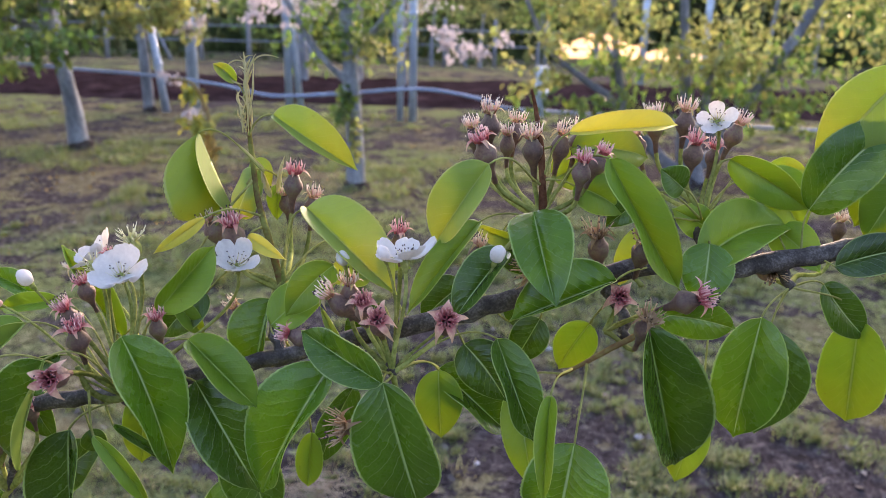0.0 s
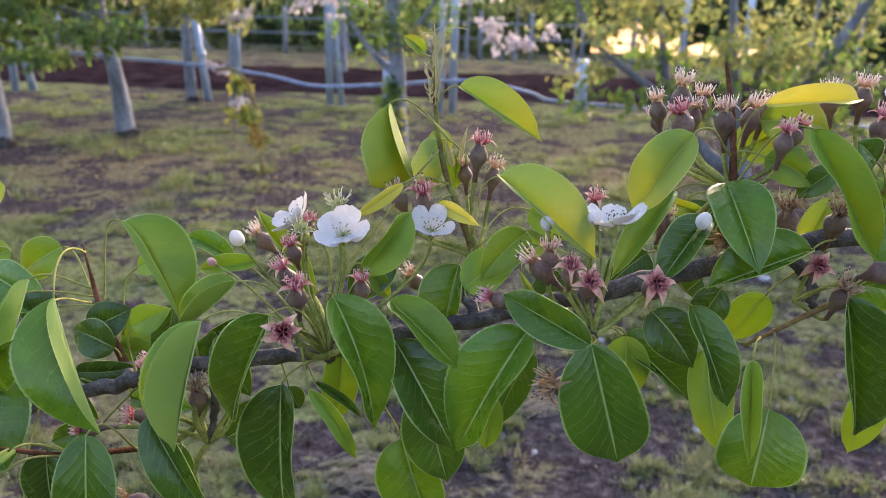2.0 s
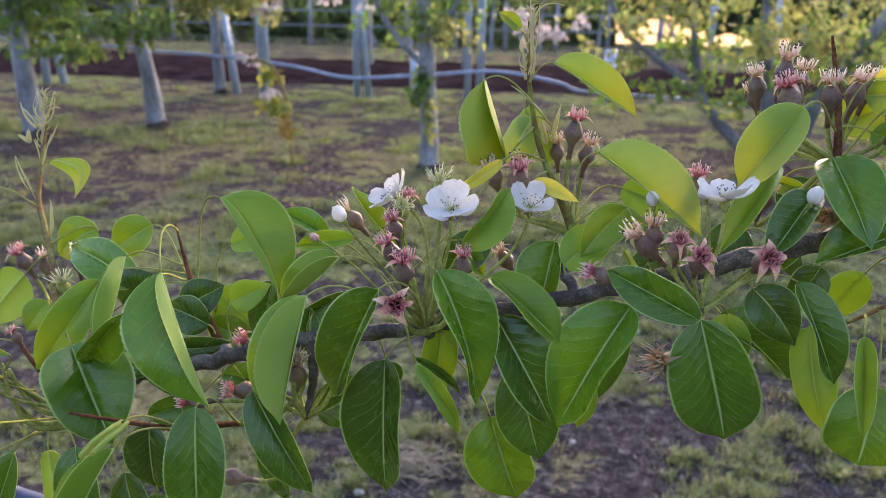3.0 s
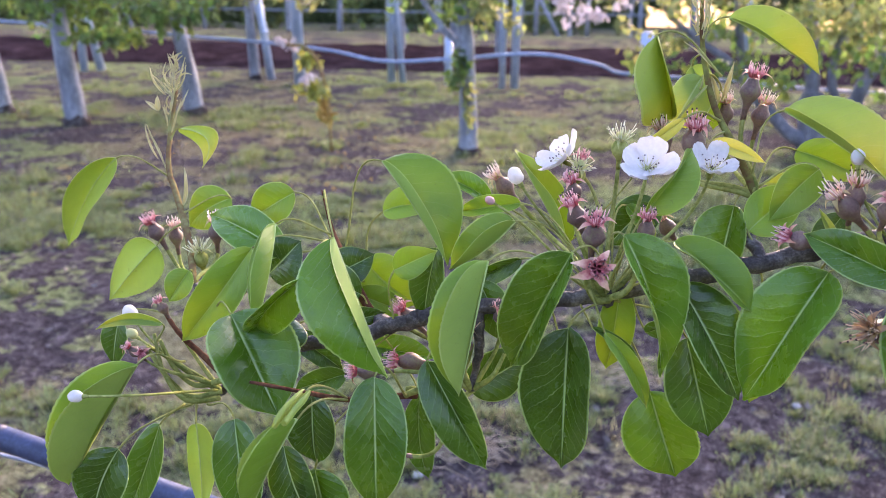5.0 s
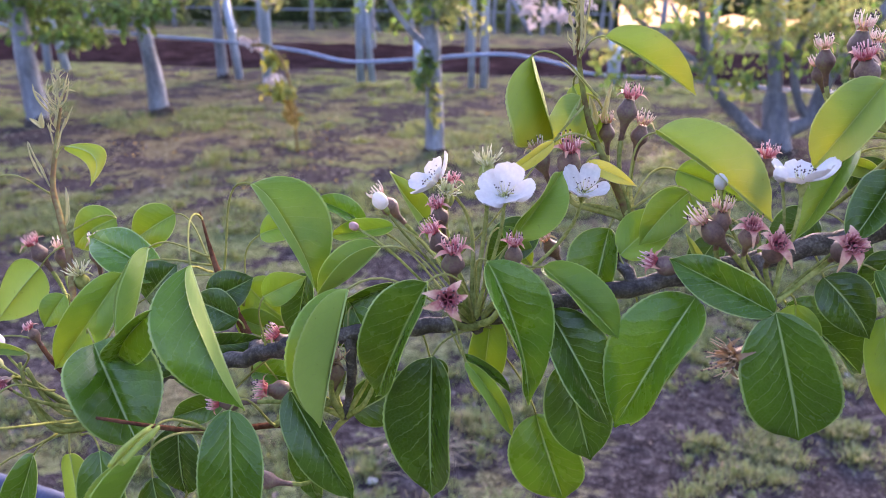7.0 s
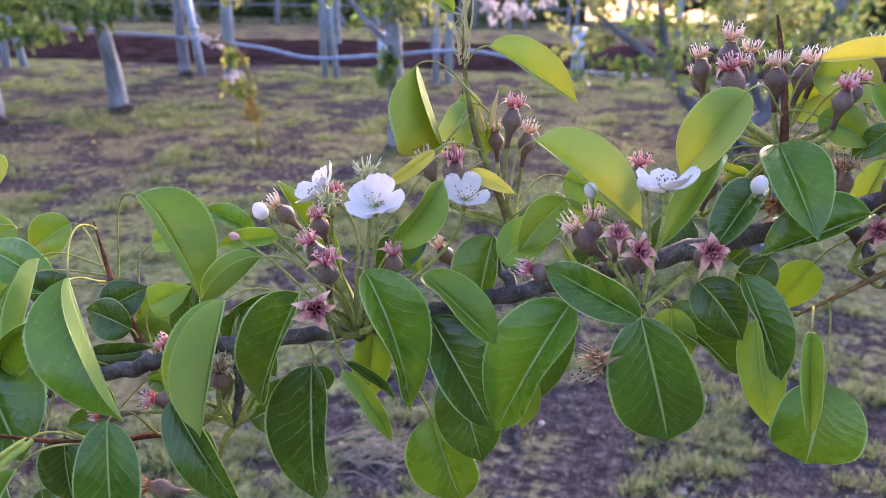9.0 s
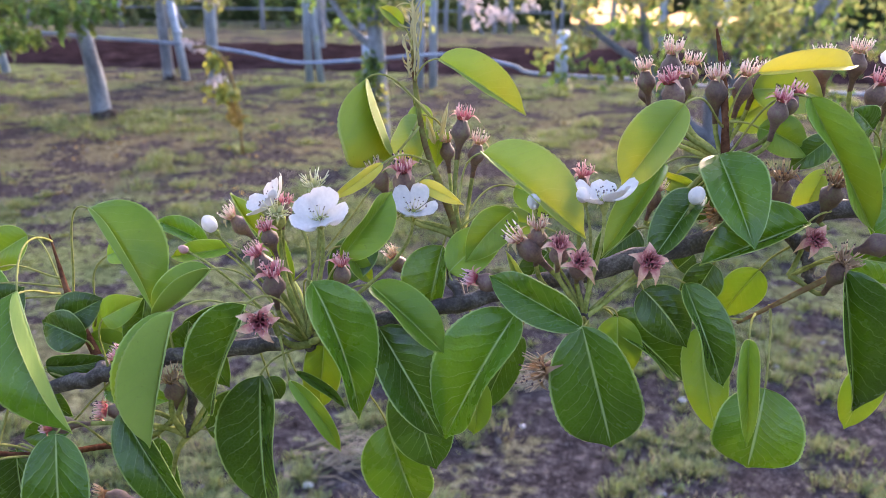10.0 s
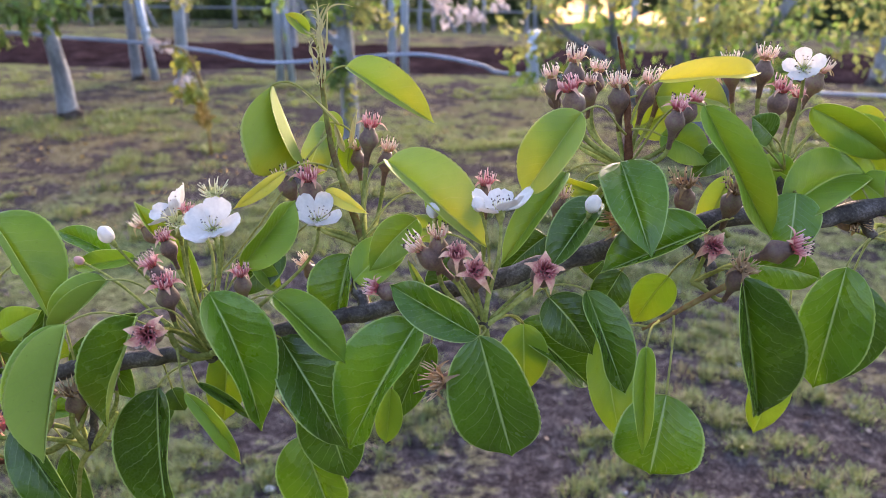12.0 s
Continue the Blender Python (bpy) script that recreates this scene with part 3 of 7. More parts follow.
orchard_tree("dark forked orchard tree with a dense backlit crown", [gz(1.60, 6.87, -0.05), (1.57, 6.87, 0.14), (1.54, 6.87, 0.32), (1.53, 6.87, 0.44)], [0.125, 0.105, 0.095, 0.075], DARK_BARK,
    [([(1.56, 6.87, 0.06), (1.41, 6.85, 0.11), (1.25, 6.85, 0.26), (1.08, 6.83, 0.43), (1.00, 6.80, 0.62), (0.93, 6.80, 0.90), (0.85, 6.78, 1.5)], [0.07, 0.058, 0.05, 0.045, 0.038, 0.03, 0.02]), ([(1.06, 6.82, 0.46), (0.88, 6.78, 0.66), (0.69, 6.75, 0.78), (0.39, 6.75, 1.02), (0.20, 6.75, 1.40)], [0.034, 0.03, 0.027, 0.024, 0.015]), ([(1.57, 6.87, 0.14), (1.68, 6.88, 0.16), (1.81, 6.89, 0.24), (1.90, 6.90, 0.54), (2.04, 6.92, 0.75), (2.39, 6.95, 1.33), (2.55, 7.0, 1.9)], [0.07, 0.062, 0.058, 0.05, 0.046, 0.04, 0.03]), ([(1.80, 6.89, 0.23), (1.70, 6.86, 0.38), (1.64, 6.84, 0.62), (1.70, 6.84, 1.1)], [0.04, 0.034, 0.03, 0.02]), ([(1.53, 6.87, 0.40), (1.46, 6.87, 0.90), (1.36, 6.85, 1.8)], [0.06, 0.04, 0.025])],
    [(CROWN[1], [((0.55, 6.6, 1.25), (0.5, 0.4, 0.35), 436), ((1.15, 6.7, 1.15), (0.55, 0.4, 0.35), 260), ((1.8, 6.8, 1.05), (0.5, 0.4, 0.3), 409), ((0.35, 6.5, 0.82), (0.3, 0.25, 0.15), 109), ((2.6, 6.9, 1.35), (0.6, 0.5, 0.4), 260)]),
     (CROWN[0], [((0.9, 6.9, 0.85), (0.5, 0.4, 0.22), 272), ((1.7, 7.0, 0.8), (0.5, 0.4, 0.2), 245), ((2.3, 7.0, 0.95), (0.5, 0.4, 0.25), 272), ((2.15, 6.8, 0.5), (0.25, 0.2, 0.12), 81), ((1.4, 6.9, 1.9), (1.5, 0.9, 0.5), 1091), ((3.4, 7.0, 1.4), (0.7, 0.6, 0.5), 300)])] + LOW_BOUGHS, 0.075)
for x, y, r, h, lean in ((-4.49, 6.55, 0.078, 2.2, -0.12), (-5.42, 6.84, 0.07, 2.2, -0.15), (-4.20, 9.76, 0.055, 2.4, -0.06), (4.62, 10.75, 0.08, 2.4, 0.25)):
    orchard_tree("pale grey orchard trunk with a thin leafy crown", [gz(x, y, -0.05), (x + lean * 0.3, y, 0.6), (x + lean * 0.7, y, 1.4), (x + lean, y, h)], [r * 1.25, r, r * 0.9, r * 0.6], GREY_BARK,
        [([(x + lean * 0.6, y, 1.2), (x + 0.4, y - 0.1, 1.5), (x + 0.9, y - 0.1, 1.7)], [r * 0.4, r * 0.3, 0.01])],
        [(CROWN[0], [((x, y, 1.75), (0.9, 0.6, 0.4), 792)]), (CROWN[1], [((x + 0.4, y - 0.2, 1.5), (0.6, 0.4, 0.25), 308)])], 0.085)


def steel_post(x, y, h, r, lean=0.0):
    root = tagged(new("trellis_post"), "blue-grey galvanised trellis post standing in grass", "post", "trellis posts")
    root.location = Vector(gz(x, y, 0))
    v, f = tube([(0, 0, -0.1), (lean * 0.5, 0, h / 2), (lean, 0, h)], [r, r], 10)
    mesh_object("shaft", v, f, STEEL, root)
    v, f = tube([(lean * 0.45, 0, h * 0.45), (lean * 0.46, 0, h * 0.45 + 0.05)], [r * 1.25, r * 1.25], 10)
    mesh_object("clamp", v, f, STEEL, root)
    return root


steel_post(-3.50, 9.40, 2.6, 0.062)
steel_post(-2.52, 9.88, 2.6, 0.045, -0.03)
steel_post(-2.38, 9.90, 2.6, 0.04, -0.25)
steel_post(-4.0, 9.80, 1.2, 0.045, -0.16)
steel_post(-1.81, 9.77, 0.55, 0.045)
steel_post(-1.17, 9.68, 2.4, 0.035)
steel_post(-1.03, 9.72, 2.6, 0.045)
steel_post(-6.65, 10.0, 2.2, 0.05)
steel_post(-6.44, 10.08, 2.2, 0.05, -0.4)
steel_post(0.45, 10.4, 0.6, 0.075)
steel_post(2.3, 15.2, 2.2, 0.06)
steel_post(3.4, 15.4, 2.2, 0.06)
hose = tagged(new("irrigation_hose"), "pale blue hose sagging between the orchard trunks", "hose")
v, f = tube(smooth_line([(-9.00, 7.40, 0.85), (-5.78, 7.42, 0.80), (-5.18, 7.42, 0.75), (-4.37, 7.43, 0.73), (-3.76, 7.45, 0.69), (-3.04, 7.30, 0.67), (-2.28, 6.90, 0.65), (-1.76, 6.60, 0.61), (-1.15, 6.25, 0.68), (-0.54, 6.35, 0.72), (-0.09, 6.50, 0.64), (0.08, 6.60, 0.57), (0.51, 6.75, 0.53), (1.00, 6.95, 0.49), (1.39, 7.00, 0.45), (2.11, 7.10, 0.41), (4.50, 7.30, 0.35), (6.50, 7.40, 0.40)], 110), [0.0135, 0.0135], 9)
mesh_object("hose_run", v, f, HOSE, hose)
# trellis pipe and wire below the branch
pipe = tagged(new("trellis_pipe"), "dark blue weathered steel trellis pipe under the branch", "pipe")
v, f = tube(smooth_line([(-2.437, 0.850, 1.222), (-0.936, 0.850, 0.854), (-0.743, 0.850, 0.806), (-0.663, 0.850, 0.786), (-0.552, 0.850, 0.760), (-0.444, 0.850, 0.733), (-0.254, 0.850, 0.687), (2.797, 0.850, -0.060)], 30), [0.0145, 0.0145], 16)
mesh_object("pipe_run", v, f, PIPE, pipe)
wire = tagged(new("trellis_wire"), "thin grey trellis wire running beside the pipe", "wire")
v, f = tube(smooth_line([(-2.541, 0.870, 1.058), (-0.973, 0.870, 0.791), (-0.766, 0.870, 0.766), (-0.682, 0.870, 0.753), (-0.567, 0.870, 0.730), (-0.259, 0.870, 0.670), (4.030, 0.870, -0.060)], 30), [0.0022, 0.0022], 6)
mesh_object("wire_run", v, f, WIRE, wire)
RAIL = two_tone("weathered_rail", [(0.3, (0.11, 0.13, 0.17)), (0.7, (0.20, 0.23, 0.28))], 10, 0.7)
# far rail fence
fence = tagged(new("rail_fence"), "far weathered blue-grey rail fence behind the orchard", "fence")
for i in range(13):
    x = -14.0 + 1.35 * i
    zb = ground_height(x, 23)
    v, f = tube([(x, 23, zb - 0.1), (x, 23, zb + 1.25)], [0.06, 0.05], 8)
    mesh_object("fence_post", v, f, RAIL, fence)
    if i % 3 == 0:
        v, f = tube([(x + 0.1, 22.9, zb + 0.9), (x + 0.65, 22.7, zb - 0.05)], [0.05, 0.05], 6)
        mesh_object("brace", v, f, RAIL, fence)
for z in (0.55, 0.95):
    v, f = tube([(x, 22.93, ground_height(x, 23) + z) for x in steps(-14.3, 2.6, 14)], [0.022, 0.022], 6)
    mesh_object("rail", v, f, RAIL, fence)

# woods far behind
def far_woods(x0, x1, y, low, high, count, size, mat, label):
    clumps = []
    x = x0
    while x < x1:
        g = ground_height(x, y)
        h = rng.uniform(0.75, 1.1) * (high - low)
        clumps.append(((x, y + rng.uniform(-3, 3), g + low + h / 2), (rng.uniform(1.2, 2.2), 1.8, h / 2), count))
        x += rng.uniform(1.6, 2.8)
    v, f = leaf_cloud(clumps, size)
    return tagged(mesh_object("far_woods", v, f, mat, smooth=False), label, "woods", kind="stuff")


far_woods(-45, 2, 38, -0.4, 6.5, 420, 0.55, CROWN[2], "dark wood edge behind the orchard")
far_woods(-70, 90, 60, 2.0, 11.0, 260, 0.9, CROWN[2], "dark wood edge with bare stems below")
far_woods(15, 60, 44, 0.2, 7.0, 320, 0.6, CROWN[0], "bushy green wood edge behind the orchard")
WOOD_MASS = two_tone("wood_mass", [(0.3, (0.025, 0.034, 0.016)), (0.6, (0.055, 0.075, 0.030)), (0.8, (0.10, 0.13, 0.05))], 0.9, 0.95, 0.9, 0.4, fine=6)


def wood_mass(x0, x1, y, low, high):
    verts, faces = [], []
    n, m = 90, 14
    for i in range(n + 1):
        x = x0 + (x1 - x0) * i / n
        top = high * (1 + 0.25 * noise.noise((x * 0.15, 4.0, 0.0)) + 0.12 * noise.noise((x * 0.6, 8.0, 0.0)))
        bot = low * (1 + 0.5 * noise.noise((x * 0.4, 2.0, 5.0))) if low > 0 else low
        for j in range(m + 1):
            z = bot + (top - bot) * j / m
            verts.append((x, y + 1.2 * noise.noise((x * 0.5, z * 0.5, 7.0)) + 0.6 * noise.noise((x * 1.4, z * 1.4, 1.0)) + math.copysign(0.25, y) * z, ground_height(x, y) + z))
    for i in range(n):
        for j in range(m):
            k = i * (m + 1) + j
            faces.append((k, k + 1, k + m + 2, k + m + 1))
    return tagged(mesh_object("far_woods", verts, faces, WOOD_MASS), "dense dark wood behind the orchard", "woods", kind="stuff")


wood_mass(-140, 3.0, 66, -0.5, 12)
wood_mass(3.0, 9.5, 66, 1.8, 12)
wood_mass(9.5, 19, 66, 0.8, 12)
wood_mass(19, 140, 66, -0.5, 12)
# evening sky behind the gap in the woods
glow, gn, gl, _ = material("sunset_sky")
em = gn.new("ShaderNodeEmission")
haze = noise_node(gn, gl, 0.12, 3, stretch=(1, 1, 5))
tint = ramp(gn, [(0.35, (0.50, 0.24, 0.10)), (0.6, (0.60, 0.38, 0.19)), (0.75, (0.62, 0.46, 0.28))])
gl.new(haze.outputs["Fac"], tint.inputs["Fac"])
gl.new(tint.outputs["Color"], em.inputs["Color"])
gl.new(em.outputs["Emission"], gn["Material Output"].inputs["Surface"])
zb = ground_height(12, 95)
tagged(mesh_object("backdrop", [(-8, 95, zb - 6), (44, 95, zb - 6), (44, 95, zb + 9), (-8, 95, zb + 9)], [(0, 1, 2, 3)], glow), "warm evening sky low behind the woods", "sky", kind="structure")
# unseen wood added at the back, dims the low sky facing the leaves
wood_mass(-90, 90, -32, -0.5, 10)
# unseen orchard row added behind the walker to cut the frontal sky light
for i in range(6):
    x, y = -8.4 + 3.4 * i, -5.6 - rng.uniform(0, 0.5)
    orchard_tree("unseen leafy tree added behind to block low sky", [gz(x, y, -0.05), (x + 0.05, y, 0.7), (x, y, 1.5), (x + 0.1, y, 2.4)], [0.10, 0.075, 0.065, 0.04], GREY_BARK,
        [([(x, y, 1.1), (x + 0.6, y + 0.1, 1.6), (x + 1.2, y, 2.1)], [0.04, 0.03, 0.012]), ([(x, y, 1.2), (x - 0.6, y - 0.1, 1.7), (x - 1.2, y, 2.0)], [0.04, 0.03, 0.012])],
        [(CROWN[0], [((x, y, 2.1), (1.3, 0.9, 0.7), 2200), ((x + 0.8, y, 1.3), (0.8, 0.6, 0.4), 700), ((x - 0.9, y, 1.4), (0.7, 0.6, 0.4), 700)])], 0.11, "orchard trees behind")
for i in range(18):
    x, y = -9.5 + 1.7 * i + rng.uniform(-0.4, 0.4), rng.uniform(19, 33)
    if 0.12 < x / y < 0.25:
        continue
    orchard_tree("distant orchard tree with a pale trunk", [gz(x, y, -0.1), gz(x, y, 0.8), gz(x + 0.1, y, 2.0)], [0.08, 0.06, 0.04], GREY_BARK, [],
        [(CROWN[i % 2], [((x, y, ground_height(x, y) + 2.1), (1.5, 1.1, 0.9), 520)])], 0.14, "distant orchard trees")
for x, y, z in ((-3.2, 13.2, 1.3), (-1.6, 13.0, 1.35), (-2.4, 13.6, 1.5)):
    orchard_tree("blossoming orchard tree with pale pink flowers", [gz(x, y, -0.1), gz(x, y, 0.8), gz(x + 0.1, y, 1.8)], [0.08, 0.06, 0.04], GREY_BARK, [],
        [(BLOSSOM, [((x, y, z), (0.9, 0.5, 0.25), 170)]), (CROWN[0], [((x, y, z + 0.4), (1.0, 0.7, 0.4), 240)])], 0.09, "blossoming trees")


# grass, litter and stones
def grass(clumps, blades, y0, y1, where, mat, tall, spread, label):
    """Clumps of short blades, thick where the cover is thick; bent outwards."""
    verts, faces = [], []
    made = 0
    while made < clumps:
        y = y0 + (y1 - y0) * rng.random() ** 1.25
        x = rng.uniform(-1.15, 0.85) * (y + 0.5)
        thick = 0.8 * noise.noise((x * 0.8, y * 0.8, 5.0)) + 0.7 * noise.noise((x * 2.6, y * 2.6, 8.0)) - (0.05 if y < 3.3 and x > -0.25 else 0.0)
        if thick < where + rng.uniform(-0.12, 0.12):
            continue
        made += 1
        g = ground_height(x, y)
        size = rng.uniform(0.5, 1.25)
        k = int(blades * size)
        a, d = rng.uniform(0, 6.283, k), np.abs(rng.normal(0, spread * size, k))
        px, py = x + np.cos(a) * d, y + np.sin(a) * d
        a2 = a + rng.normal(0, 0.8, k)
        h = tall * rng.uniform(0.4, 1.15, k) * size * np.exp(-(d / (2.2 * spread * size)) ** 2)
        s, b = rng.uniform(0.0011, 0.0024, k) * (0.7 + 0.12 * y), rng.uniform(0.3, 1.2, k)
        c, q = np.cos(a2), np.sin(a2)
        for i in range(k):
            o = len(verts)
            w, v, r = s[i], h[i], h[i] * b[i]
            verts += [(px[i] - q[i] * w, py[i] + c[i] * w, g - 0.004), (px[i] + q[i] * w, py[i] - c[i] * w, g - 0.004),
                      (px[i] + c[i] * r * 0.45 + q[i] * w * 0.8, py[i] + q[i] * r * 0.45 - c[i] * w * 0.8, g + v * 0.7),
                      (px[i] + c[i] * r * 0.45 - q[i] * w * 0.8, py[i] + q[i] * r * 0.45 + c[i] * w * 0.8, g + v * 0.7),
                      (px[i] + c[i] * r * 1.1, py[i] + q[i] * r * 1.1, g + v * 0.9)]
            faces += [(o, o + 1, o + 2, o + 3), (o + 3, o + 2, o + 4)]
    return tagged(mesh_object("grass", verts, faces, mat, smooth=False), label, "grass", kind="stuff")


grass(1900, 100, 1.2, 4.8, 0.05, GRASS[0], 0.036, 0.036, "short green grass tufts on grey soil")
grass(2000, 60, 3.6, 10.0, 0.16, GRASS[0], 0.060, 0.075, "short green grass and moss tufts")
grass(350, 22, 1.3, 9.0, 0.0, GRASS[1], 0.045, 0.05, "dry straw-coloured grass tufts")


def litter(count, mat, x0, x1, y0, y1, label):
    verts, faces = [], []
    for _ in range(count):
        x, y = rng.uniform(x0, x1), rng.uniform(y0, y1)
        g, a, s = ground_height(x, y) + 0.012, rng.uniform(0, 6.283), rng.uniform(0.006, 0.019)
        c, d = math.cos(a) * s, math.sin(a) * s
        t = [rng.uniform(-0.008, 0.012) for _ in range(4)]
        o = len(verts)
        verts += [(x + c, y + d, g + t[0]), (x - d * 0.6, y + c * 0.6, g + t[1]), (x - c, y - d, g + t[2]), (x + d * 0.6, y - c * 0.6, g + t[3])]
        faces += [(o, o + 1, o + 2), (o, o + 2, o + 3)]
    return tagged(mesh_object("leaf_litter", verts, faces, mat, smooth=False), label, "dead leaves", kind="stuff")


litter(9000, LITTER, -6.0, 3.5, 1.3, 9.5, "dry brown leaf litter on the soil")
litter(170, LITTER_YELLOW, -3.6, -1.2, 4.2, 7.4, "yellow fallen leaves on the moss")


def stone(x, y, s):
    v, f = lathe([(0.45 * s, 0), (0.95 * s, 0.22 * s), (0.85 * s, 0.55 * s), (0.4 * s, 0.75 * s)], 9)
    v = [tuple(np.array(q) * (1 + rng.uniform(-0.18, 0.18))) for q in v]
    ob = mesh_object("stone", v, f, STONE)
    ob.matrix_basis = Matrix.Translation(gz(x, y, -0.004))
    return tagged(ob, "small pale stone lying on the soil", "stone", "stones")


for x, y, s in ((-0.497, 2.06, 0.018), (0.485, 2.10, 0.012), (0.62, 2.6, 0.016), (0.35, 3.3, 0.02), (0.9, 3.6, 0.025), (-0.3, 2.9, 0.012), (1.2, 4.2, 0.03), (-0.9, 3.4, 0.015), (0.1, 2.4, 0.011), (1.0, 2.9, 0.016)):
    stone(x, y, s)

WEED_LEAF = soft_material("weed_leaf_yellow_green", (0.27, 0.30, 0.06), 0.4, (0.42, 0.43, 0.07), islands=True)
weed = tagged(new("weed_branch"), "drooping yellow-green leafy shoot with white flower heads", "weed")
weed.location = Vector(gz(-2.0, 5.95))
wl = lambda v: [tuple(np.asarray(q, float) - np.array(gz(-2.0, 5.95))) for q in v]
v, f = tube(smooth_line([(-2.42, 6.2, 0.76), (-2.2, 6.1, 0.74), (-2.05, 6.0, 0.5), gz(-2.0, 5.95, -0.03)], 12), [0.012, 0.012, 0.01], 6)
mesh_object("stem", wl(v), f, SHOOT_BARK, weed)
v, f = leaf_cloud([((-2.20, 6.05, 0.66), (0.10, 0.09, 0.09), 60), ((-2.12, 6.0, 0.46), (0.11, 0.10, 0.10), 100)], 0.075)
mesh_object("foliage", wl(v), f, WEED_LEAF, weed, smooth=False)
v, f = leaf_cloud([((-2.08, 5.95, 0.33), (0.12, 0.10, 0.06), 60)], 0.07)
mesh_object("withered_foliage", wl(v), f, LITTER_YELLOW, weed, "orange-yellow withered leaves", smooth=False)
for head in (((-2.42, 6.2, 0.80), (0.12, 0.08, 0.05), 40), ((-2.13, 5.9, 0.56), (0.10, 0.06, 0.035), 36)):
    v, f = leaf_cloud([head], 0.05)
    tagged(mesh_object("flower_head", wl(v), f, BLOSSOM, weed, smooth=False), kind="stuff")


def straw_tuft(x, y, count, reach):
    """Dry stalks lying crosswise on the soil."""
    strands = []
    for _ in range(count):
        a, s = rng.uniform(-0.7, 0.9), reach * rng.uniform(0.4, 1.1)
        px, py = x + rng.normal(0, reach * 0.35), y + rng.normal(0, reach * 0.3)
        g = ground_height(px, py)
        d = np.array((math.cos(a), math.sin(a), 0.0)) * s
        m = np.array((px, py, g + rng.uniform(0.004, 0.02)))
        strands.append(tube([m - d * 0.5, m + np.array((0, 0, rng.uniform(0.004, 0.02))) + rng.normal(0, 0.008, 3), m + d * 0.5], [0.0016, 0.0016, 0.0008], 4))
    v, f = joined(strands)
    return tagged(mesh_object("straw_tuft", v, f, STRAW), "dry straw stalks lying on dark soil", "straw", "straw tufts", kind="stuff")


STRAW = two_tone("dry_straw", [(0.3, (0.26, 0.20, 0.14)), (0.7, (0.48, 0.40, 0.30))], 30, 0.9)
straw_tuft(-0.371, 2.198, 70, 0.16)
straw_tuft(0.129, 2.698, 40, 0.14)
# ---- the pear branch ----
pear_branch = tagged(new("pear_branch"), "fruiting pear branch with green leaves, white blossoms and withered flower clusters", "branch")
lrng = np.random.default_rng(11)
FRONT = np.array((0.0, -0.93, 0.36))


def unit(v):
    v = np.asarray(v, float)
    return v / (np.linalg.norm(v) + 1e-12)


def arch(start, end, lead, count=13):
    """Bezier from start, leaving along lead, to end."""
    s, e = np.asarray(start, float), np.asarray(end, float)
    d = np.linalg.norm(e - s)
    c1 = s + unit(lead) * d * 0.4
    c2 = s + (e - s) * 0.7 + np.array((0, 0, 0.04 * d)) + lrng.normal(0, 0.05 * d, 3)
    return [s * (1 - t) ** 3 + 3 * c1 * t * (1 - t) ** 2 + 3 * c2 * t * t * (1 - t) + e * t ** 3 for t in np.linspace(0, 1, count)]


def twig(name, points, radii):
    """A woody stretch of the branch; radii in millimetres."""
    count = 5 * (len(points) - 1) + 1
    line = smooth_line(points, count)
    r = np.array([(0.70 if name == 'branch' else 1.0) * q / 1000 for q in radii])
    if name in ("branch", "spur"):
        line = line + lrng.normal(0, 0.0007, line.shape)
    fat = np.interp(np.linspace(0, 1, len(line)), np.linspace(0, 1, len(r)), r)
    if "shoot" not in name:
        fat = fat * (1 + lrng.uniform(-0.08, 0.12, len(fat)))
    v, f = tube(line, fat, 14 if name == "branch" else 9, True, 0.05, lrng)
    mat = {"branch": BARK, "spur": BARK, "shoot": SHOOT_BARK, "redtwig": RED_BARK, "stem": STALK, "green_shoot": GREEN_SHOOT}[name]
    kinds = {"branch": ("main_stem", "grey-brown bark main stem"), "spur": ("fruit_spur", "knobbly grey fruit spur"), "shoot": ("shoot", "brownish-green shoot"), "green_shoot": ("shoot", "upright olive-green shoot"), "redtwig": ("twig", "reddish-brown young twig"), "stem": ("flower_stalk", "bare green flower stalk")}
    part = mesh_object(kinds[name][0], v, f, mat, pear_branch, kinds[name][1])
    if name in ("branch", "spur", "redtwig"):
        # bud scars and knots
        grains = []
        for _ in range(8 * (len(points) - 1) if name == "branch" else 3):
            i = lrng.integers(1, len(line) - 1)
            d = unit(lrng.normal(0, 1, 3))
            grains.append(blob(line[i] + d * fat[i] * 0.9, fat[i] * lrng.uniform(0.12, 0.3), 0.6, d))
        v, f = joined(grains)
        tagged(mesh_object("bark_knot", v, f, mat, part), kind="stuff")
    return part


ROWS_U = 44
ACROSS = (-1.0, -0.95, -0.75, -0.5, -0.25, -0.09, 0.0, 0.09, 0.25, 0.5, 0.75, 0.95, 1.0)
MID = len(ACROSS) // 2
# by kind; the tones also carry each leaf's light or shade
LEAF_NAMES = ("dark green glossy leaf", "mid-green leaf", "young yellow-green leaf", "pale narrow bract", "half-shaded green leaf", "sunlit yellow young leaf")


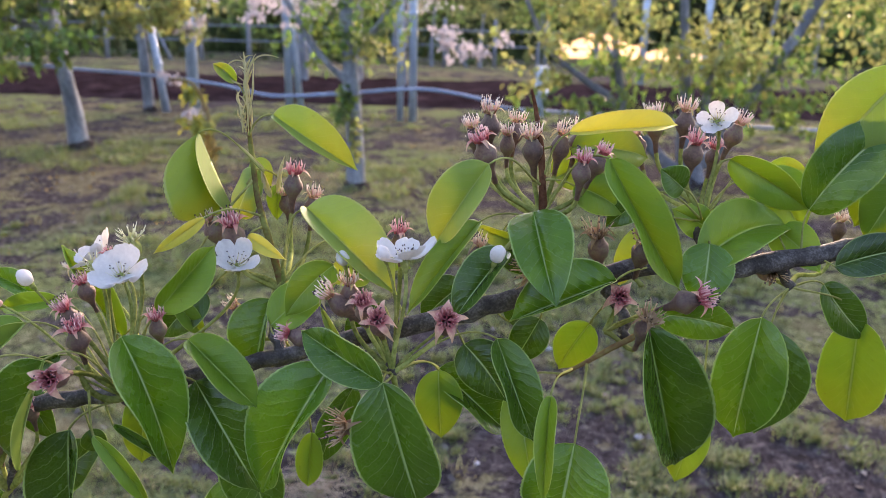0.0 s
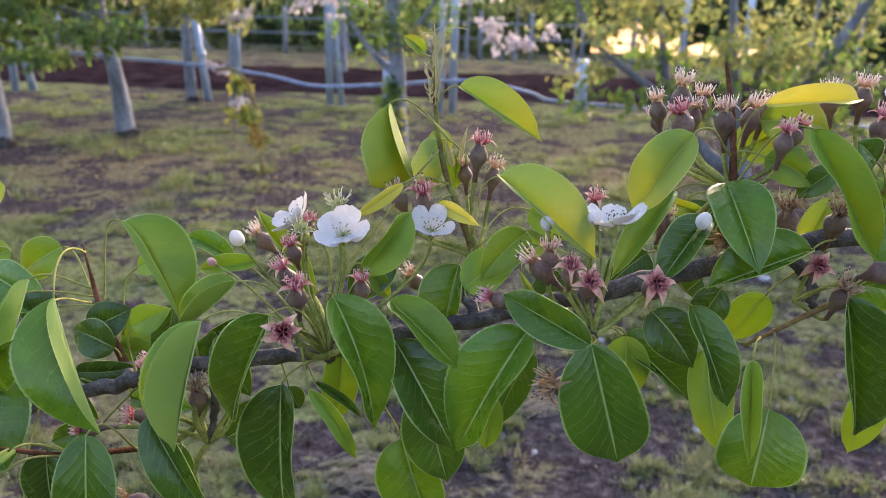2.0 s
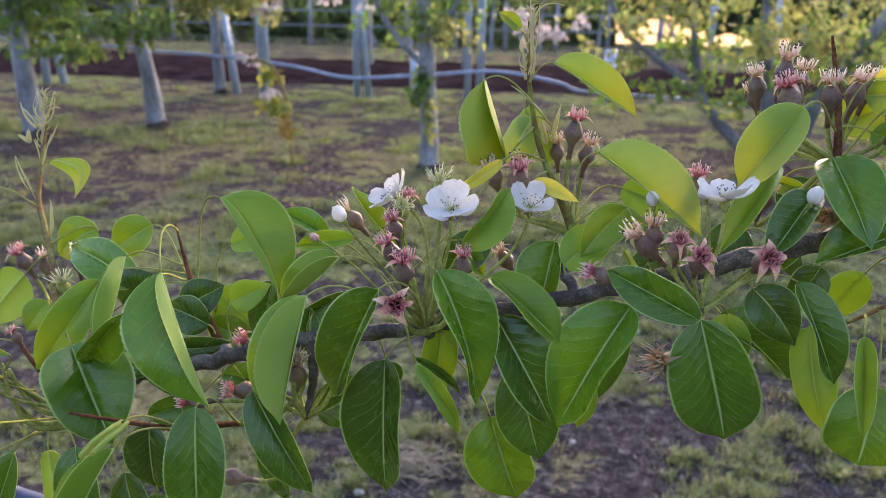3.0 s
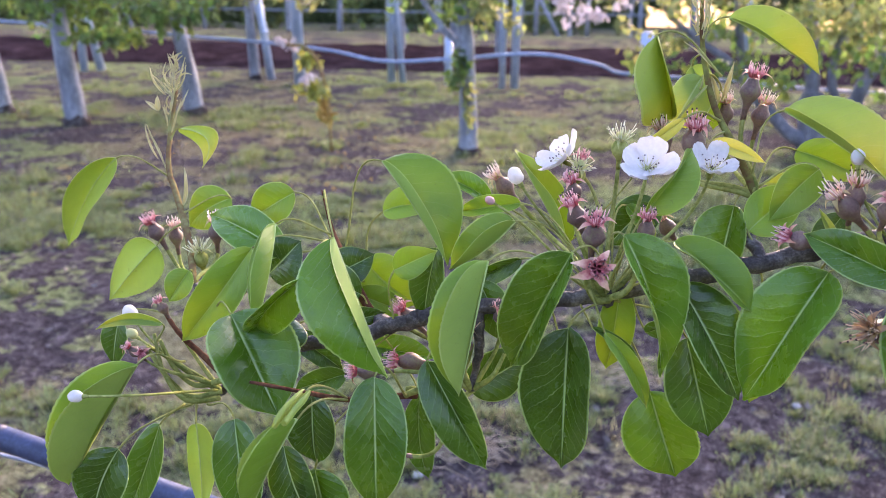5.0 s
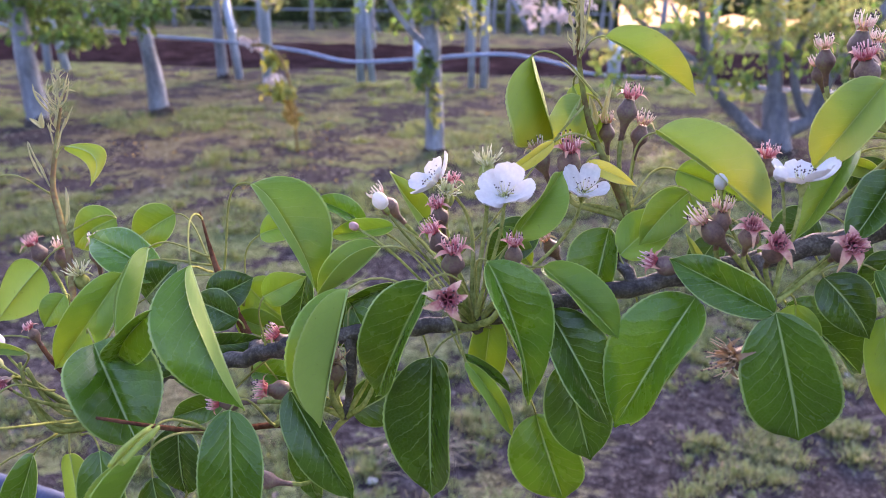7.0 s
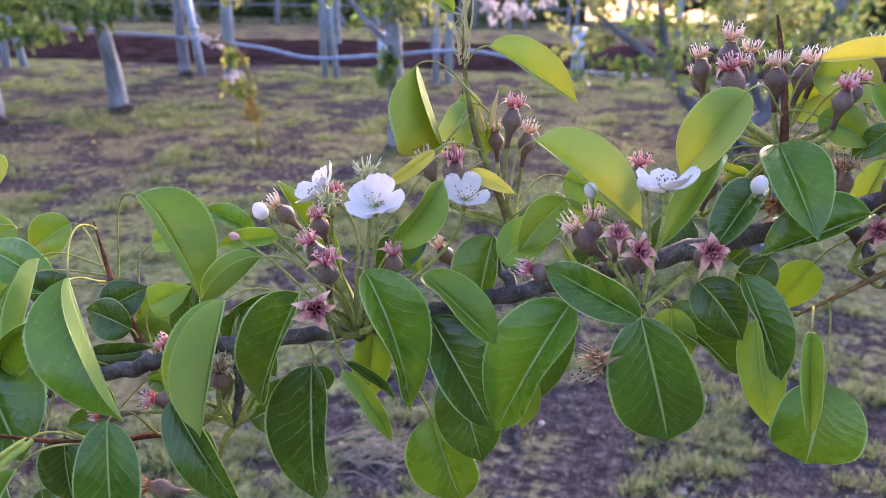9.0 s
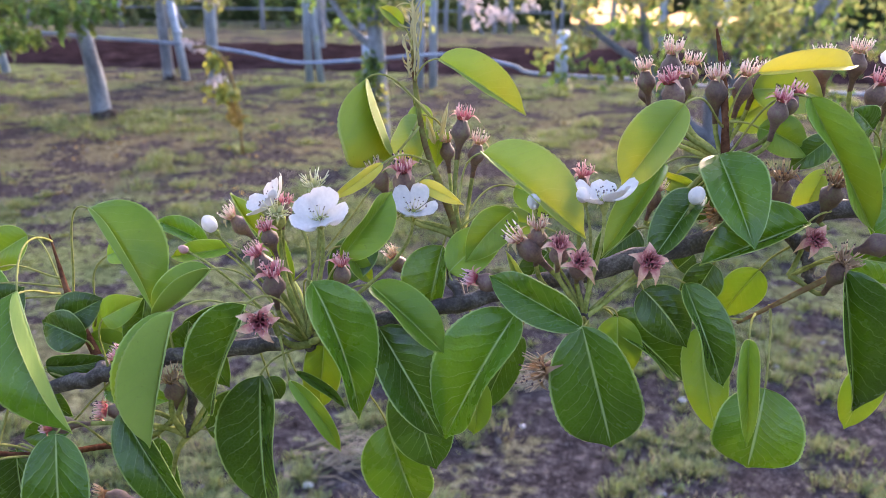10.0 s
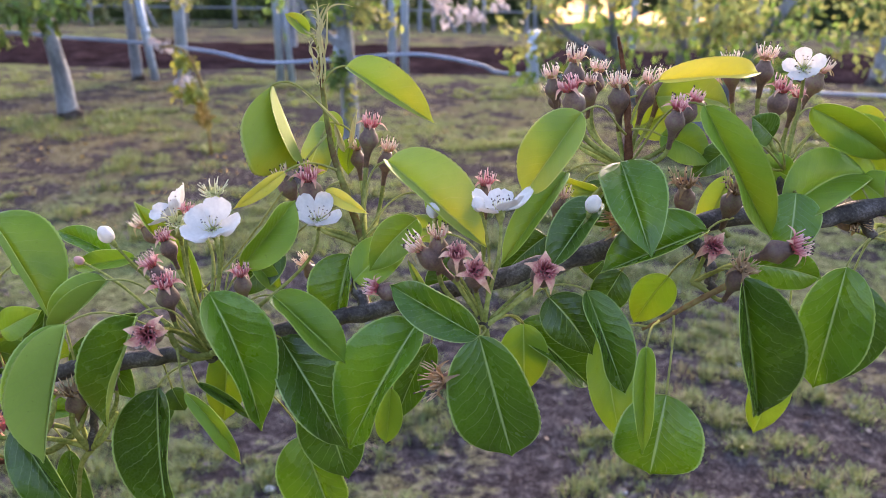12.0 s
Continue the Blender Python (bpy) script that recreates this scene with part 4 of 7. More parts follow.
def leaf(base, tip, width, face, folds, bow, bend, kind, node, peak=None, blunt=None, slim=(1.0, 1.0)):
    """A blade from base to tip, turned by face degrees from the viewer, its right and left halves raised by folds about the midrib, on a stalk from node.
    peak: where it is widest; blunt: how full the half towards the tip is; slim: how much of each half there is."""
    b, t = np.array(base), np.array(tip)
    length = np.linalg.norm(t - b)
    a = (t - b) / length
    n0 = unit(FRONT - a * (FRONT @ a))
    fr = radians(face)
    n = n0 * math.cos(fr) + np.cross(a, n0) * math.sin(fr)
    s = np.cross(a, n)
    rows = 12 if kind == 3 else ROWS_U
    wave, ph = lrng.uniform(0.006, 0.016) * length, lrng.uniform(0, 6.28)
    curl, twist = lrng.uniform(0.02, 0.09), radians(lrng.uniform(-9, 9))
    peak_at, full = lrng.uniform(0.36, 0.44), lrng.uniform(1.75, 2.1)
    peak_at, full = peak or peak_at, blunt or full
    roll, puff = lrng.uniform(0.10, 0.22), lrng.uniform(0.05, 0.11)
    cols = len(ACROSS)
    grid = np.zeros((rows + 1, cols, 3))
    uv = np.zeros((rows + 1, cols, 2))
    for i in range(rows + 1):
        u = i / rows
        u = 0.75 * u + 0.25 * (1 - math.cos(math.pi * u)) / 2
        if u < peak_at:
            p = math.sqrt(max(0.0, 1 - (1 - u / peak_at) ** 2))
        else:
            x = (u - peak_at) / (1 - peak_at)
            p = (1 - x ** full) * (1 - 0.45 * max(0.0, x - 0.8) / 0.2)
        p = max(p, 0.012)
        hump = 4 * u * (1 - u)
        tw = twist * (u - 0.35)
        s1, n1 = s * math.cos(tw) + n * math.sin(tw), n * math.cos(tw) - s * math.sin(tw)
        mid = b + a * length * u + n * (bow * length * hump - curl * length * max(0, u - 0.75) * 2) + s * bend * length * hump
        tooth = 1 + (0.014 if i % 2 else -0.008)
        for j, w in enumerate(ACROSS):
            h = abs(w) * p * width / 2 * (tooth if abs(w) == 1 else 1) * (slim[0] if w > 0 else slim[1])
            turned = radians(folds[0] if w > 0 else folds[1])
            loose = 0.28 if abs(turned) < 1.4 else 0.06
            ang = turned * (1 - loose + loose * math.sin(math.pi * min(1, u * 1.05 + 0.05)))
            out, up = h * math.cos(ang), h * math.sin(ang)
            # each half swells beside the midrib and its margin rolls back a little
            back = roll * p * width / 2 * abs(w) ** 3
            swell = (puff * p * width / 2 * math.sin(math.pi * abs(w) ** 0.7) - back * 0.5) * max(0.0, math.cos(turned))
            out, up = out - swell * math.sin(ang), up + swell * math.cos(ang)
            ruffle = wave * abs(w) ** 2 * math.sin(9 * u * (1 + 0.15 * w) + ph + (1.7 if w > 0 else 0))
            grid[i, j] = mid + math.copysign(1, w) * s1 * (out - ruffle * math.sin(ang)) + n1 * (up + ruffle * math.cos(ang))
            uv[i, j] = (u, 0.5 + 0.5 * w)
    du, dw = np.gradient(grid, axis=0), np.gradient(grid, axis=1)
    nor = np.cross(dw, du)
    nor /= np.linalg.norm(nor, axis=2)[:, :, None] + 1e-12
    top, low = (grid + nor * 0.00018).reshape(-1, 3), (grid - nor * 0.00018).reshape(-1, 3)
    m = len(top)
    faces, slots = [], []
    for i in range(rows):
        for j in range(cols - 1):
            q = (i * cols + j, (i + 1) * cols + j, (i + 1) * cols + j + 1, i * cols + j + 1)
            faces.append(q)
            slots.append(0)
            faces.append(tuple(m + k for k in q[::-1]))
            slots.append(1)
    for i in range(rows):
        for j in (0, cols - 1):
            faces.append((i * cols + j, (i + 1) * cols + j, m + (i + 1) * cols + j, m + i * cols + j))
            slots.append(1)
    blade = mesh_object("leaf", np.vstack([top, low]), faces, [LEAF_TOP[kind], LEAF_UNDER[kind]], pear_branch,
                        LEAF_NAMES[kind], slots, np.vstack([uv.reshape(-1, 2)] * 2))
    if kind == 3:
        return blade
    rib = [grid[i, MID] - nor[i, MID] * 0.00035 for i in range(rows)]
    v, f = tube(rib, [0.00075, 0.0006, 0.0004, 0.00015], 6)
    mesh_object("midrib", v, f, RIB, blade)
    v, f = tube(arch(grid[0, MID], node, -0.5 * a + 0.9 * unit(np.array(node) - b) + np.array((0, 0, 0.45))), [0.00065, 0.00065, 0.0009], 6)
    mesh_object("petiole", v, f, PETIOLE, blade)
    return blade


# flowers: shared meshes, one set for each kind
def rolled_leaf(base, tip, width, node):
    """A young leaf still rolled up: both halves scrolled in towards the midrib."""
    b, t = np.array(base), np.array(tip)
    a = unit(t - b)
    n = unit(FRONT - a * (FRONT @ a))
    s = np.cross(a, n)
    rows, cols = 14, 15
    verts, faces, uv = [], [], []
    for half in (-1, 1):
        o = len(verts)
        for i in range(rows + 1):
            u = i / rows
            r = width / 4 * (0.35 + 0.65 * math.sin(math.pi * (0.12 + 0.70 * u)) ** 0.8) * (1 + 0.06 * math.sin(9 * u + half))
            for j in range(cols):
                q = j / (cols - 1)
                ang, rr = math.pi + 5.6 * q, r * (1 - 0.42 * q)
                p = b + (t - b) * u * (1 + 0.05 * half) + s * half * (r + rr * math.cos(ang)) + n * (rr * math.sin(ang) + 0.0012 * math.sin(3 * u))
                verts.append(tuple(p))
                uv.append((u, 0.5 + half * 0.48 * q))
        for i in range(rows):
            for j in range(cols - 1):
                k = o + i * cols + j
                faces.append((k, k + cols, k + cols + 1, k + 1))
    blade = mesh_object("leaf", verts, faces, LEAF_UNDER[2], pear_branch, "rolled-up pale young leaf", uvs=np.array(uv))
    v, f = tube(arch(b, node, -a), [0.0007, 0.0008, 0.0009], 6)
    mesh_object("petiole", v, f, PETIOLE, blade)
    return blade


def sepal_ring(r, reach, wide, droop, rg):
    verts, faces = [], []
    for k in range(5):
        a = 2 * math.pi * k / 5 + rg.uniform(-0.12, 0.12)
        c, s = math.cos(a), math.sin(a)
        o = len(verts)
        l2 = reach * rg.uniform(0.8, 1.15)
        side, dip = rg.uniform(-0.45, 0.45), droop * rg.uniform(0.1, 1.8)
        for i in range(6):
            t = i / 5
            d = r * 0.55 + l2 * t
            z = 0.0006 + 0.0018 * math.sin(math.pi * t * 0.8) - dip * l2 * t * t * t
            hw = wide * (1 - t) ** 0.95 * (1 + 0.25 * math.sin(7 * t + 9 * side)) + 0.00018
            off = side * l2 * t * t
            verts += [(c * d - s * (hw + off), s * d + c * (hw + off), z + 0.35 * hw * min(1.0, 3 * t)), (c * d - s * off, s * d + c * off, z), (c * d + s * (hw - off), s * d - c * (hw - off), z + 0.35 * hw * min(1.0, 3 * t))]
        for i in range(5):
            q = o + 3 * i
            faces += [(q, q + 1, q + 4, q + 3), (q + 1, q + 2, q + 5, q + 4)]
    hub = len(verts)
    verts.append((0, 0, 0.0007))
    for k in range(5):
        q, nx = 18 * k, 18 * ((k + 1) % 5)
        faces += [(hub, q + 2, q + 1), (hub, q + 1, q), (hub, q, nx + 2)]
    return verts, faces


def stamens(count, r, tall, spread, rg, thick=0.0003, dark=0.7):
    threads, grains = [], []
    for k in range(count):
        a = 2 * math.pi * k / count + rg.uniform(-0.15, 0.15)
        q = r * rg.uniform(0.45, 1.0)
        h, out = tall * rg.uniform(0.7, 1.1), spread * rg.uniform(0.4, 1.3)
        foot = np.array((math.cos(a) * q, math.sin(a) * q, 0.0002))
        end = foot + np.array((math.cos(a + rg.uniform(-0.5, 0.5)) * out * h, math.sin(a + rg.uniform(-0.5, 0.5)) * out * h, h))
        mid = (foot + end) / 2 + np.array((math.cos(a), math.sin(a), 0)) * h * 0.10 + rg.normal(0, 0.0003, 3)
        threads.append(tube([foot, mid, end], [thick, thick * 0.8, thick * 0.6], 4))
        if rg.random() < dark:
            grains.append(blob(end, thick * 1.6, 1.4, unit(end - mid)))
    return joined(threads), joined(grains)


URN = [(0.0012, -0.0200), (0.0013, -0.0165), (0.0016, -0.0135), (0.0025, -0.0112), (0.0039, -0.0092), (0.0047, -0.0068), (0.0044, -0.0044), (0.0031, -0.0022), (0.0026, -0.0007), (0.0018, -0.0003), (0.0008, -0.0003)]
SETS = {}
for sort in ("fresh", "pale", "dry", "green", "star"):
    SETS[sort] = []
    for variant in range(4):
        urn = [(r * lrng.uniform(0.92, 1.08), z) for r, z in URN]
        v, f = lathe(urn, 12)
        body = mesh_object("fruitlet", v, f, FRUIT if sort != "green" else STALK)
        reach, broad, droop = {"fresh": (0.0062, 0.0019, 0.2), "pale": (0.005, 0.0018, 0.35), "dry": (0.0062, 0.0019, 0.35), "green": (0.0062, 0.0017, 0.35), "star": (0.0072, 0.0027, 0.6)}[sort]
        v, f = sepal_ring(0.003, reach, broad, droop, lrng)
        cal = mesh_object("calyx", v, f, SEPAL[sort])
        wide = {"fresh": 0.32, "pale": 0.38, "dry": 0.7, "green": 0.85, "star": 0.35}[sort]
        (tv, tf), (av, af) = stamens(28, 0.0028, {"star": 0.0062, "fresh": 0.0064}.get(sort, 0.0070), wide, lrng, dark={"star": 0.25, "fresh": 0.3, "pale": 0.35}.get(sort, 0.4))
        v, f = joined([(tv, tf), (av, af)])
        th = mesh_object("stamen_tuft", v, f, [THREAD[sort], ANTHER], slots=[0] * len(tf) + [1] * len(af))
        SETS[sort].append([o.data for o in (body, cal, th)])
        for o in (body, cal, th):
            bpy.data.objects.remove(o)


def fruitlet(centre, axis, size, sort, node):
    """A set fruit with withered calyx and stamens, on its stalk from node."""
    data = SETS[sort][lrng.integers(4)]
    m = aim(centre, axis, 1.2 * size, lrng.uniform(0, 6.28))
    names = {"star": "brown fruitlet with a rose star-shaped calyx", "fresh": "brown fruitlet with rosy calyx", "pale": "brown fruitlet with pale stamens", "dry": "fruitlet with withered brown calyx", "green": "cream stamens on a green base"}
    body = mesh_object("fruitlet", None, None, None, pear_branch, names[sort], data=data[0], matrix=m)
    for nm, d in zip(("calyx", "stamen_tuft"), data[1:]):
        mesh_object(nm, None, None, None, body, data=d)
    foot = np.array(m @ Vector((0, 0, -0.0185)))
    v, f = tube(arch(foot, node, -np.array(axis)), [0.0014 * size, 0.0014, 0.0019], 7)
    inv = m.inverted()
    mesh_object("stalk", [inv @ Vector(q) for q in v], f, STALK, body)
    return body


def petal_mesh(rg, broad):
    verts, faces = [], []
    nu, nw = 9, 6
    cup, roll = rg.uniform(0.4, 0.95), rg.uniform(-0.25, 0.3)
    for i in range(nu + 1):
        u = i / nu
        w = 0.08 + 0.92 * math.sin(math.pi * min(1, u * 0.74)) ** 1.1 if u < 1 else 0.6
        w *= broad if u < 0.97 else 0.72 * broad
        for j in range(nw + 1):
            q = (j / nw - 0.5) * 2
            r = 0.10 + 0.90 * u - 0.06 * q * q * u - (0.03 if abs(q) < 0.2 and u > 0.95 else 0)
            verts.append((r, q * w * 0.92, 0.10 * u + cup * u * u * 0.55 + 0.16 * q * q * w + roll * max(0, u - 0.6) * q * 0.3 + 0.035 * math.sin(6 * q + 5 * u + 9 * cup)))
    for i in range(nu):
        for j in range(nw):
            k = i * (nw + 1) + j
            faces.append((k, k + nw + 1, k + nw + 2, k + 1))
    return verts, faces


def flower(centre, axis, diameter, node, broad=0.44):
    """An open blossom: five petals, stamens and a green cup on a stalk from node."""
    m = aim(centre, axis, 1.0, lrng.uniform(0, 6.28))
    inv = m.inverted()
    v, f = lathe([(0.0008, -0.0085), (0.0016, -0.006), (0.0026, -0.003), (0.003, -0.0008), (0.0024, 0.0004), (0.001, 0.0006)], 10)
    cup = mesh_object("flower", v, f, STALK, pear_branch, "open white pear blossom", matrix=m)
    v, f = sepal_ring(0.002, 0.006, 0.0016, 0.2, lrng)
    mesh_object("calyx", [(x, y, z - 0.002) for x, y, z in v], f, SEPAL["green"], cup)
    for k in range(5):
        v, f = petal_mesh(lrng, broad)
        r = diameter / 2 * lrng.uniform(0.92, 1.06)
        turn = Matrix.Rotation(2 * math.pi * k / 5 + lrng.uniform(-0.08, 0.08), 4, "Z") @ Matrix.Rotation(lrng.uniform(-0.25, 0.2), 4, "Y") @ Matrix.Scale(r, 4)
        v2 = [turn @ Vector(q) + Vector((0, 0, 0.0004)) for q in v]
        n = len(v2)
        v2 += [q - Vector((0, 0, 0.00015)) for q in v2]
        mesh_object("petal", v2, f + [tuple(n + i for i in q[::-1]) for q in f], PETAL, cup)
    (tv, tf), (av, af) = stamens(20, 0.0024, 0.0062, 0.75, lrng, 0.00018)
    g = [blob(q, 0.00055, 1.2) for q in [np.mean(av[6 * i:6 * i + 6], axis=0) for i in range(len(av) // 6)]]
    av, af = joined(g)
    v, f = joined([(tv, tf), (av, af)])
    mesh_object("stamen_tuft", v, f, [THREAD["green"], ANTHER], cup, slots=[0] * len(tf) + [1] * len(af))
    foot = np.array(m @ Vector((0, 0, -0.008)))
    v, f = tube(arch(foot, node, -np.array(axis)), [0.0010, 0.0012, 0.0017], 7)
    mesh_object("stalk", [inv @ Vector(q) for q in v], f, STALK, cup)
    return cup


def flower_bud(centre, axis, size, sort, node):
    m = aim(centre, axis, 1.0, lrng.uniform(0, 6.28))
    inv = m.inverted()
    r = size / 2
    mat = {"white": PETAL, "pink": PETAL_PINK, "green": BUD_GREEN}[sort]
    prof = [(0.26 * r, -0.98 * r), (0.60 * r, -0.78 * r), (0.84 * r, -0.35 * r), (0.93 * r, 0.12 * r), (0.84 * r, 0.62 * r), (0.60 * r, 1.02 * r), (0.34 * r, 1.24 * r), (0.05 * r, 1.36 * r)]
    v, f = lathe(prof, 27)
    v = [(x * (1 + 0.24 * abs(math.sin(1.5 * math.atan2(y, x) + 1.6 * z / r)) ** 0.6 - 0.15), y * (1 + 0.24 * abs(math.sin(1.5 * math.atan2(y, x) + 1.6 * z / r)) ** 0.6 - 0.15), z) for x, y, z in v]
    bud = mesh_object("flower_bud", v, f, mat, pear_branch, "round closed %s flower bud" % sort, matrix=m)
    v, f = sepal_ring(0.25 * r, 0.8 * r, 0.28 * r, -0.6, lrng)
    mesh_object("calyx", [(x, y, z - 0.98 * r) for x, y, z in v], f, SEPAL["green"], bud)
    v, f = lathe([(0.18 * r, -1.9 * r), (0.34 * r, -1.4 * r), (0.36 * r, -0.95 * r), (0.2 * r, -0.85 * r)], 8)
    mesh_object("cup", v, f, STALK, bud)
    foot = np.array(m @ Vector((0, 0, -1.8 * r)))
    v, f = tube(arch(foot, node, -np.array(axis)), [0.0008, 0.0008, 0.0010], 7)
    mesh_object("stalk", [inv @ Vector(q) for q in v], f, STALK, bud)
    return bud


twig('branch', [(-0.3064, 0.5750, 1.0622), (-0.2708, 0.5700, 1.0903), (-0.2399, 0.5650, 1.1075), (-0.1998, 0.5620, 1.1215), (-0.1620, 0.5600, 1.1345), (-0.1620, 0.5600, 1.1357), (-0.1329, 0.5620, 1.1436), (-0.0891, 0.5620, 1.1524), (-0.0469, 0.5630, 1.1606), (-0.0101, 0.5700, 1.1685), (0.0435, 0.5800, 1.1813), (0.0935, 0.5890, 1.1943), (0.1336, 0.5970, 1.2035), (0.1767, 0.6040, 1.2146), (0.2156, 0.6150, 1.2245), (0.2649, 0.6280, 1.2338), (0.3167, 0.6400, 1.2308), (0.3504, 0.6500, 1.2341), (0.3848, 0.6600, 1.2379), (0.4222, 0.6700, 1.2443), (0.4769, 0.6900, 1.2520), (0.7500, 0.8000, 1.2600), (1.1500, 0.9500, 1.1500), (1.4000, 1.0200, 0.8000), (1.4500, 1.0500, 0.3500), (1.4700, 1.0500, -0.0600)], [4.5, 5.0, 6.0, 7.0, 7.5, 7.5, 7.5, 7.0, 7.0, 7.0, 7.5, 8.0, 8.5, 9.0, 9.0, 9.0, 9.0, 9.0, 9.0, 9.5, 10.0, 12.0, 18.0, 30.0, 40.0, 52.0])
twig('green_shoot', [(0.0396, 0.6000, 1.2133), (0.0260, 0.6200, 1.2396), (0.0129, 0.6400, 1.2638), (0.0051, 0.6550, 1.2937), (0.0022, 0.6600, 1.3182), (0.0011, 0.6620, 1.3426)], [2.6, 2.3, 2.0, 1.7, 1.2, 0.8])
twig('shoot', [(-0.3386, 0.6100, 1.1255), (-0.3551, 0.6400, 1.1470), (-0.3755, 0.6650, 1.1767), (-0.3879, 0.6800, 1.1928), (-0.3922, 0.6950, 1.2167), (-0.3852, 0.7000, 1.2521)], [2.8, 2.6, 2.4, 2.2, 1.7, 1.0])
twig('redtwig', [(0.1974, 0.6250, 1.2621), (0.1961, 0.6300, 1.2853), (0.1935, 0.6350, 1.3083), (0.1899, 0.6400, 1.3276), (0.1870, 0.6400, 1.3391)], [2.5, 2.2, 1.9, 1.4, 0.7])
twig('redtwig', [(-0.1991, 0.5900, 1.1215), (-0.2142, 0.6000, 1.1411), (-0.2267, 0.6100, 1.1594), (-0.2362, 0.6200, 1.1741), (-0.2435, 0.6250, 1.1976)], [3.2, 2.6, 2.2, 1.4, 0.5])
twig('shoot', [(0.2585, 0.5950, 1.2018), (0.2426, 0.5950, 1.1917), (0.2284, 0.5980, 1.1802), (0.2104, 0.6000, 1.1675)], [2.0, 1.8, 1.5, 0.9])
twig('redtwig', [(-0.1578, 0.5400, 1.0928), (-0.1733, 0.5300, 1.0954), (-0.1892, 0.5000, 1.1082), (-0.2069, 0.4750, 1.1246), (-0.2309, 0.4600, 1.1362)], [2.2, 1.8, 1.6, 1.2, 0.8])
twig('redtwig', [(-0.2939, 0.5600, 1.0802), (-0.3116, 0.5650, 1.0922), (-0.3315, 0.5700, 1.1059), (-0.3451, 0.5750, 1.1217)], [2.6, 2.2, 1.8, 1.2])
twig('stem', [(-0.2952, 0.5600, 1.0792), (-0.3145, 0.5550, 1.0755), (-0.3262, 0.5500, 1.0897), (-0.3316, 0.5450, 1.1124)], [2.2, 1.8, 1.5, 1.2])
twig('stem', [(-0.2984, 0.5600, 1.0702), (-0.3159, 0.5500, 1.0694), (-0.3283, 0.5450, 1.0836), (-0.3388, 0.5400, 1.1091)], [2.2, 1.9, 1.6, 1.2])
twig('stem', [(-0.2980, 0.5550, 1.0674), (-0.3147, 0.5400, 1.0725), (-0.3287, 0.5400, 1.0920), (-0.3321, 0.5400, 1.1187)], [2.0, 1.8, 1.5, 1.1])
twig('stem', [(-0.2981, 0.5650, 1.0815), (-0.3067, 0.5700, 1.1040), (-0.3129, 0.5800, 1.1244)], [1.9, 1.6, 1.3])
twig('stem', [(-0.1638, 0.5350, 1.0949), (-0.1485, 0.5300, 1.1069), (-0.1391, 0.5350, 1.1206), (-0.1366, 0.5400, 1.1335)], [2.2, 2.0, 1.7, 1.3])
twig('stem', [(-0.1650, 0.5400, 1.0960), (-0.1480, 0.5450, 1.0951), (-0.1311, 0.5500, 1.1081), (-0.1257, 0.5550, 1.1237)], [2.4, 2.0, 1.7, 1.4])
twig('stem', [(-0.1253, 0.5500, 1.0942), (-0.1308, 0.5450, 1.1107), (-0.1318, 0.5480, 1.1245)], [2.2, 1.8, 1.4])
twig('stem', [(-0.1237, 0.5500, 1.0955), (-0.1114, 0.5450, 1.1082), (-0.1050, 0.5500, 1.1214)], [2.0, 1.6, 1.2])
twig('stem', [(-0.0452, 0.5530, 1.1609), (-0.0526, 0.5450, 1.1632), (-0.0576, 0.5350, 1.1747), (-0.0597, 0.5300, 1.1906)], [2.4, 2.0, 1.7, 1.4])
twig('stem', [(-0.0452, 0.5530, 1.1617), (-0.0363, 0.5480, 1.1682), (-0.0309, 0.5520, 1.1793), (-0.0309, 0.5600, 1.1920)], [2.2, 1.9, 1.5, 1.2])
twig('spur', [(-0.0462, 0.5600, 1.1613), (-0.0468, 0.5550, 1.1584)], [5.0, 4.0])
twig('spur', [(0.0435, 0.5800, 1.1806), (0.0356, 0.5900, 1.1946), (0.0386, 0.6000, 1.2114)], [4.0, 3.4, 3.0])
twig('spur', [(0.1092, 0.5800, 1.2021), (0.1126, 0.5650, 1.1941), (0.1150, 0.5550, 1.1860)], [4.5, 3.6, 3.2])
twig('spur', [(0.2122, 0.6150, 1.2244), (0.2028, 0.6200, 1.2423), (0.1961, 0.6250, 1.2621)], [4.5, 3.4, 3.0])
twig('spur', [(0.3167, 0.6400, 1.2308), (0.3037, 0.6500, 1.2403), (0.2967, 0.6600, 1.2504)], [4.5, 3.6, 3.2])
twig('spur', [(0.2391, 0.6200, 1.2212), (0.2485, 0.6120, 1.2081), (0.2503, 0.6050, 1.1926)], [4.5, 3.6, 3.2])
twig('spur', [(0.3506, 0.6500, 1.2330), (0.3608, 0.6550, 1.2152)], [4.5, 3.2])
twig('spur', [(-0.1809, 0.5620, 1.1272), (-0.1983, 0.5900, 1.1232)], [5.0, 4.0])
twig('spur', [(-0.1230, 0.5600, 1.1440), (-0.1216, 0.5560, 1.1209), (-0.1239, 0.5530, 1.1065), (-0.1245, 0.5500, 1.0942)], [3.4, 3.0, 2.4, 2.0])
twig('spur', [(-0.3064, 0.5750, 1.0622), (-0.3096, 0.5600, 1.0656)], [4.5, 3.0])
twig('spur', [(-0.2708, 0.5700, 1.0903), (-0.3073, 0.5900, 1.1078), (-0.3386, 0.6100, 1.1255)], [4.0, 3.0, 2.6])

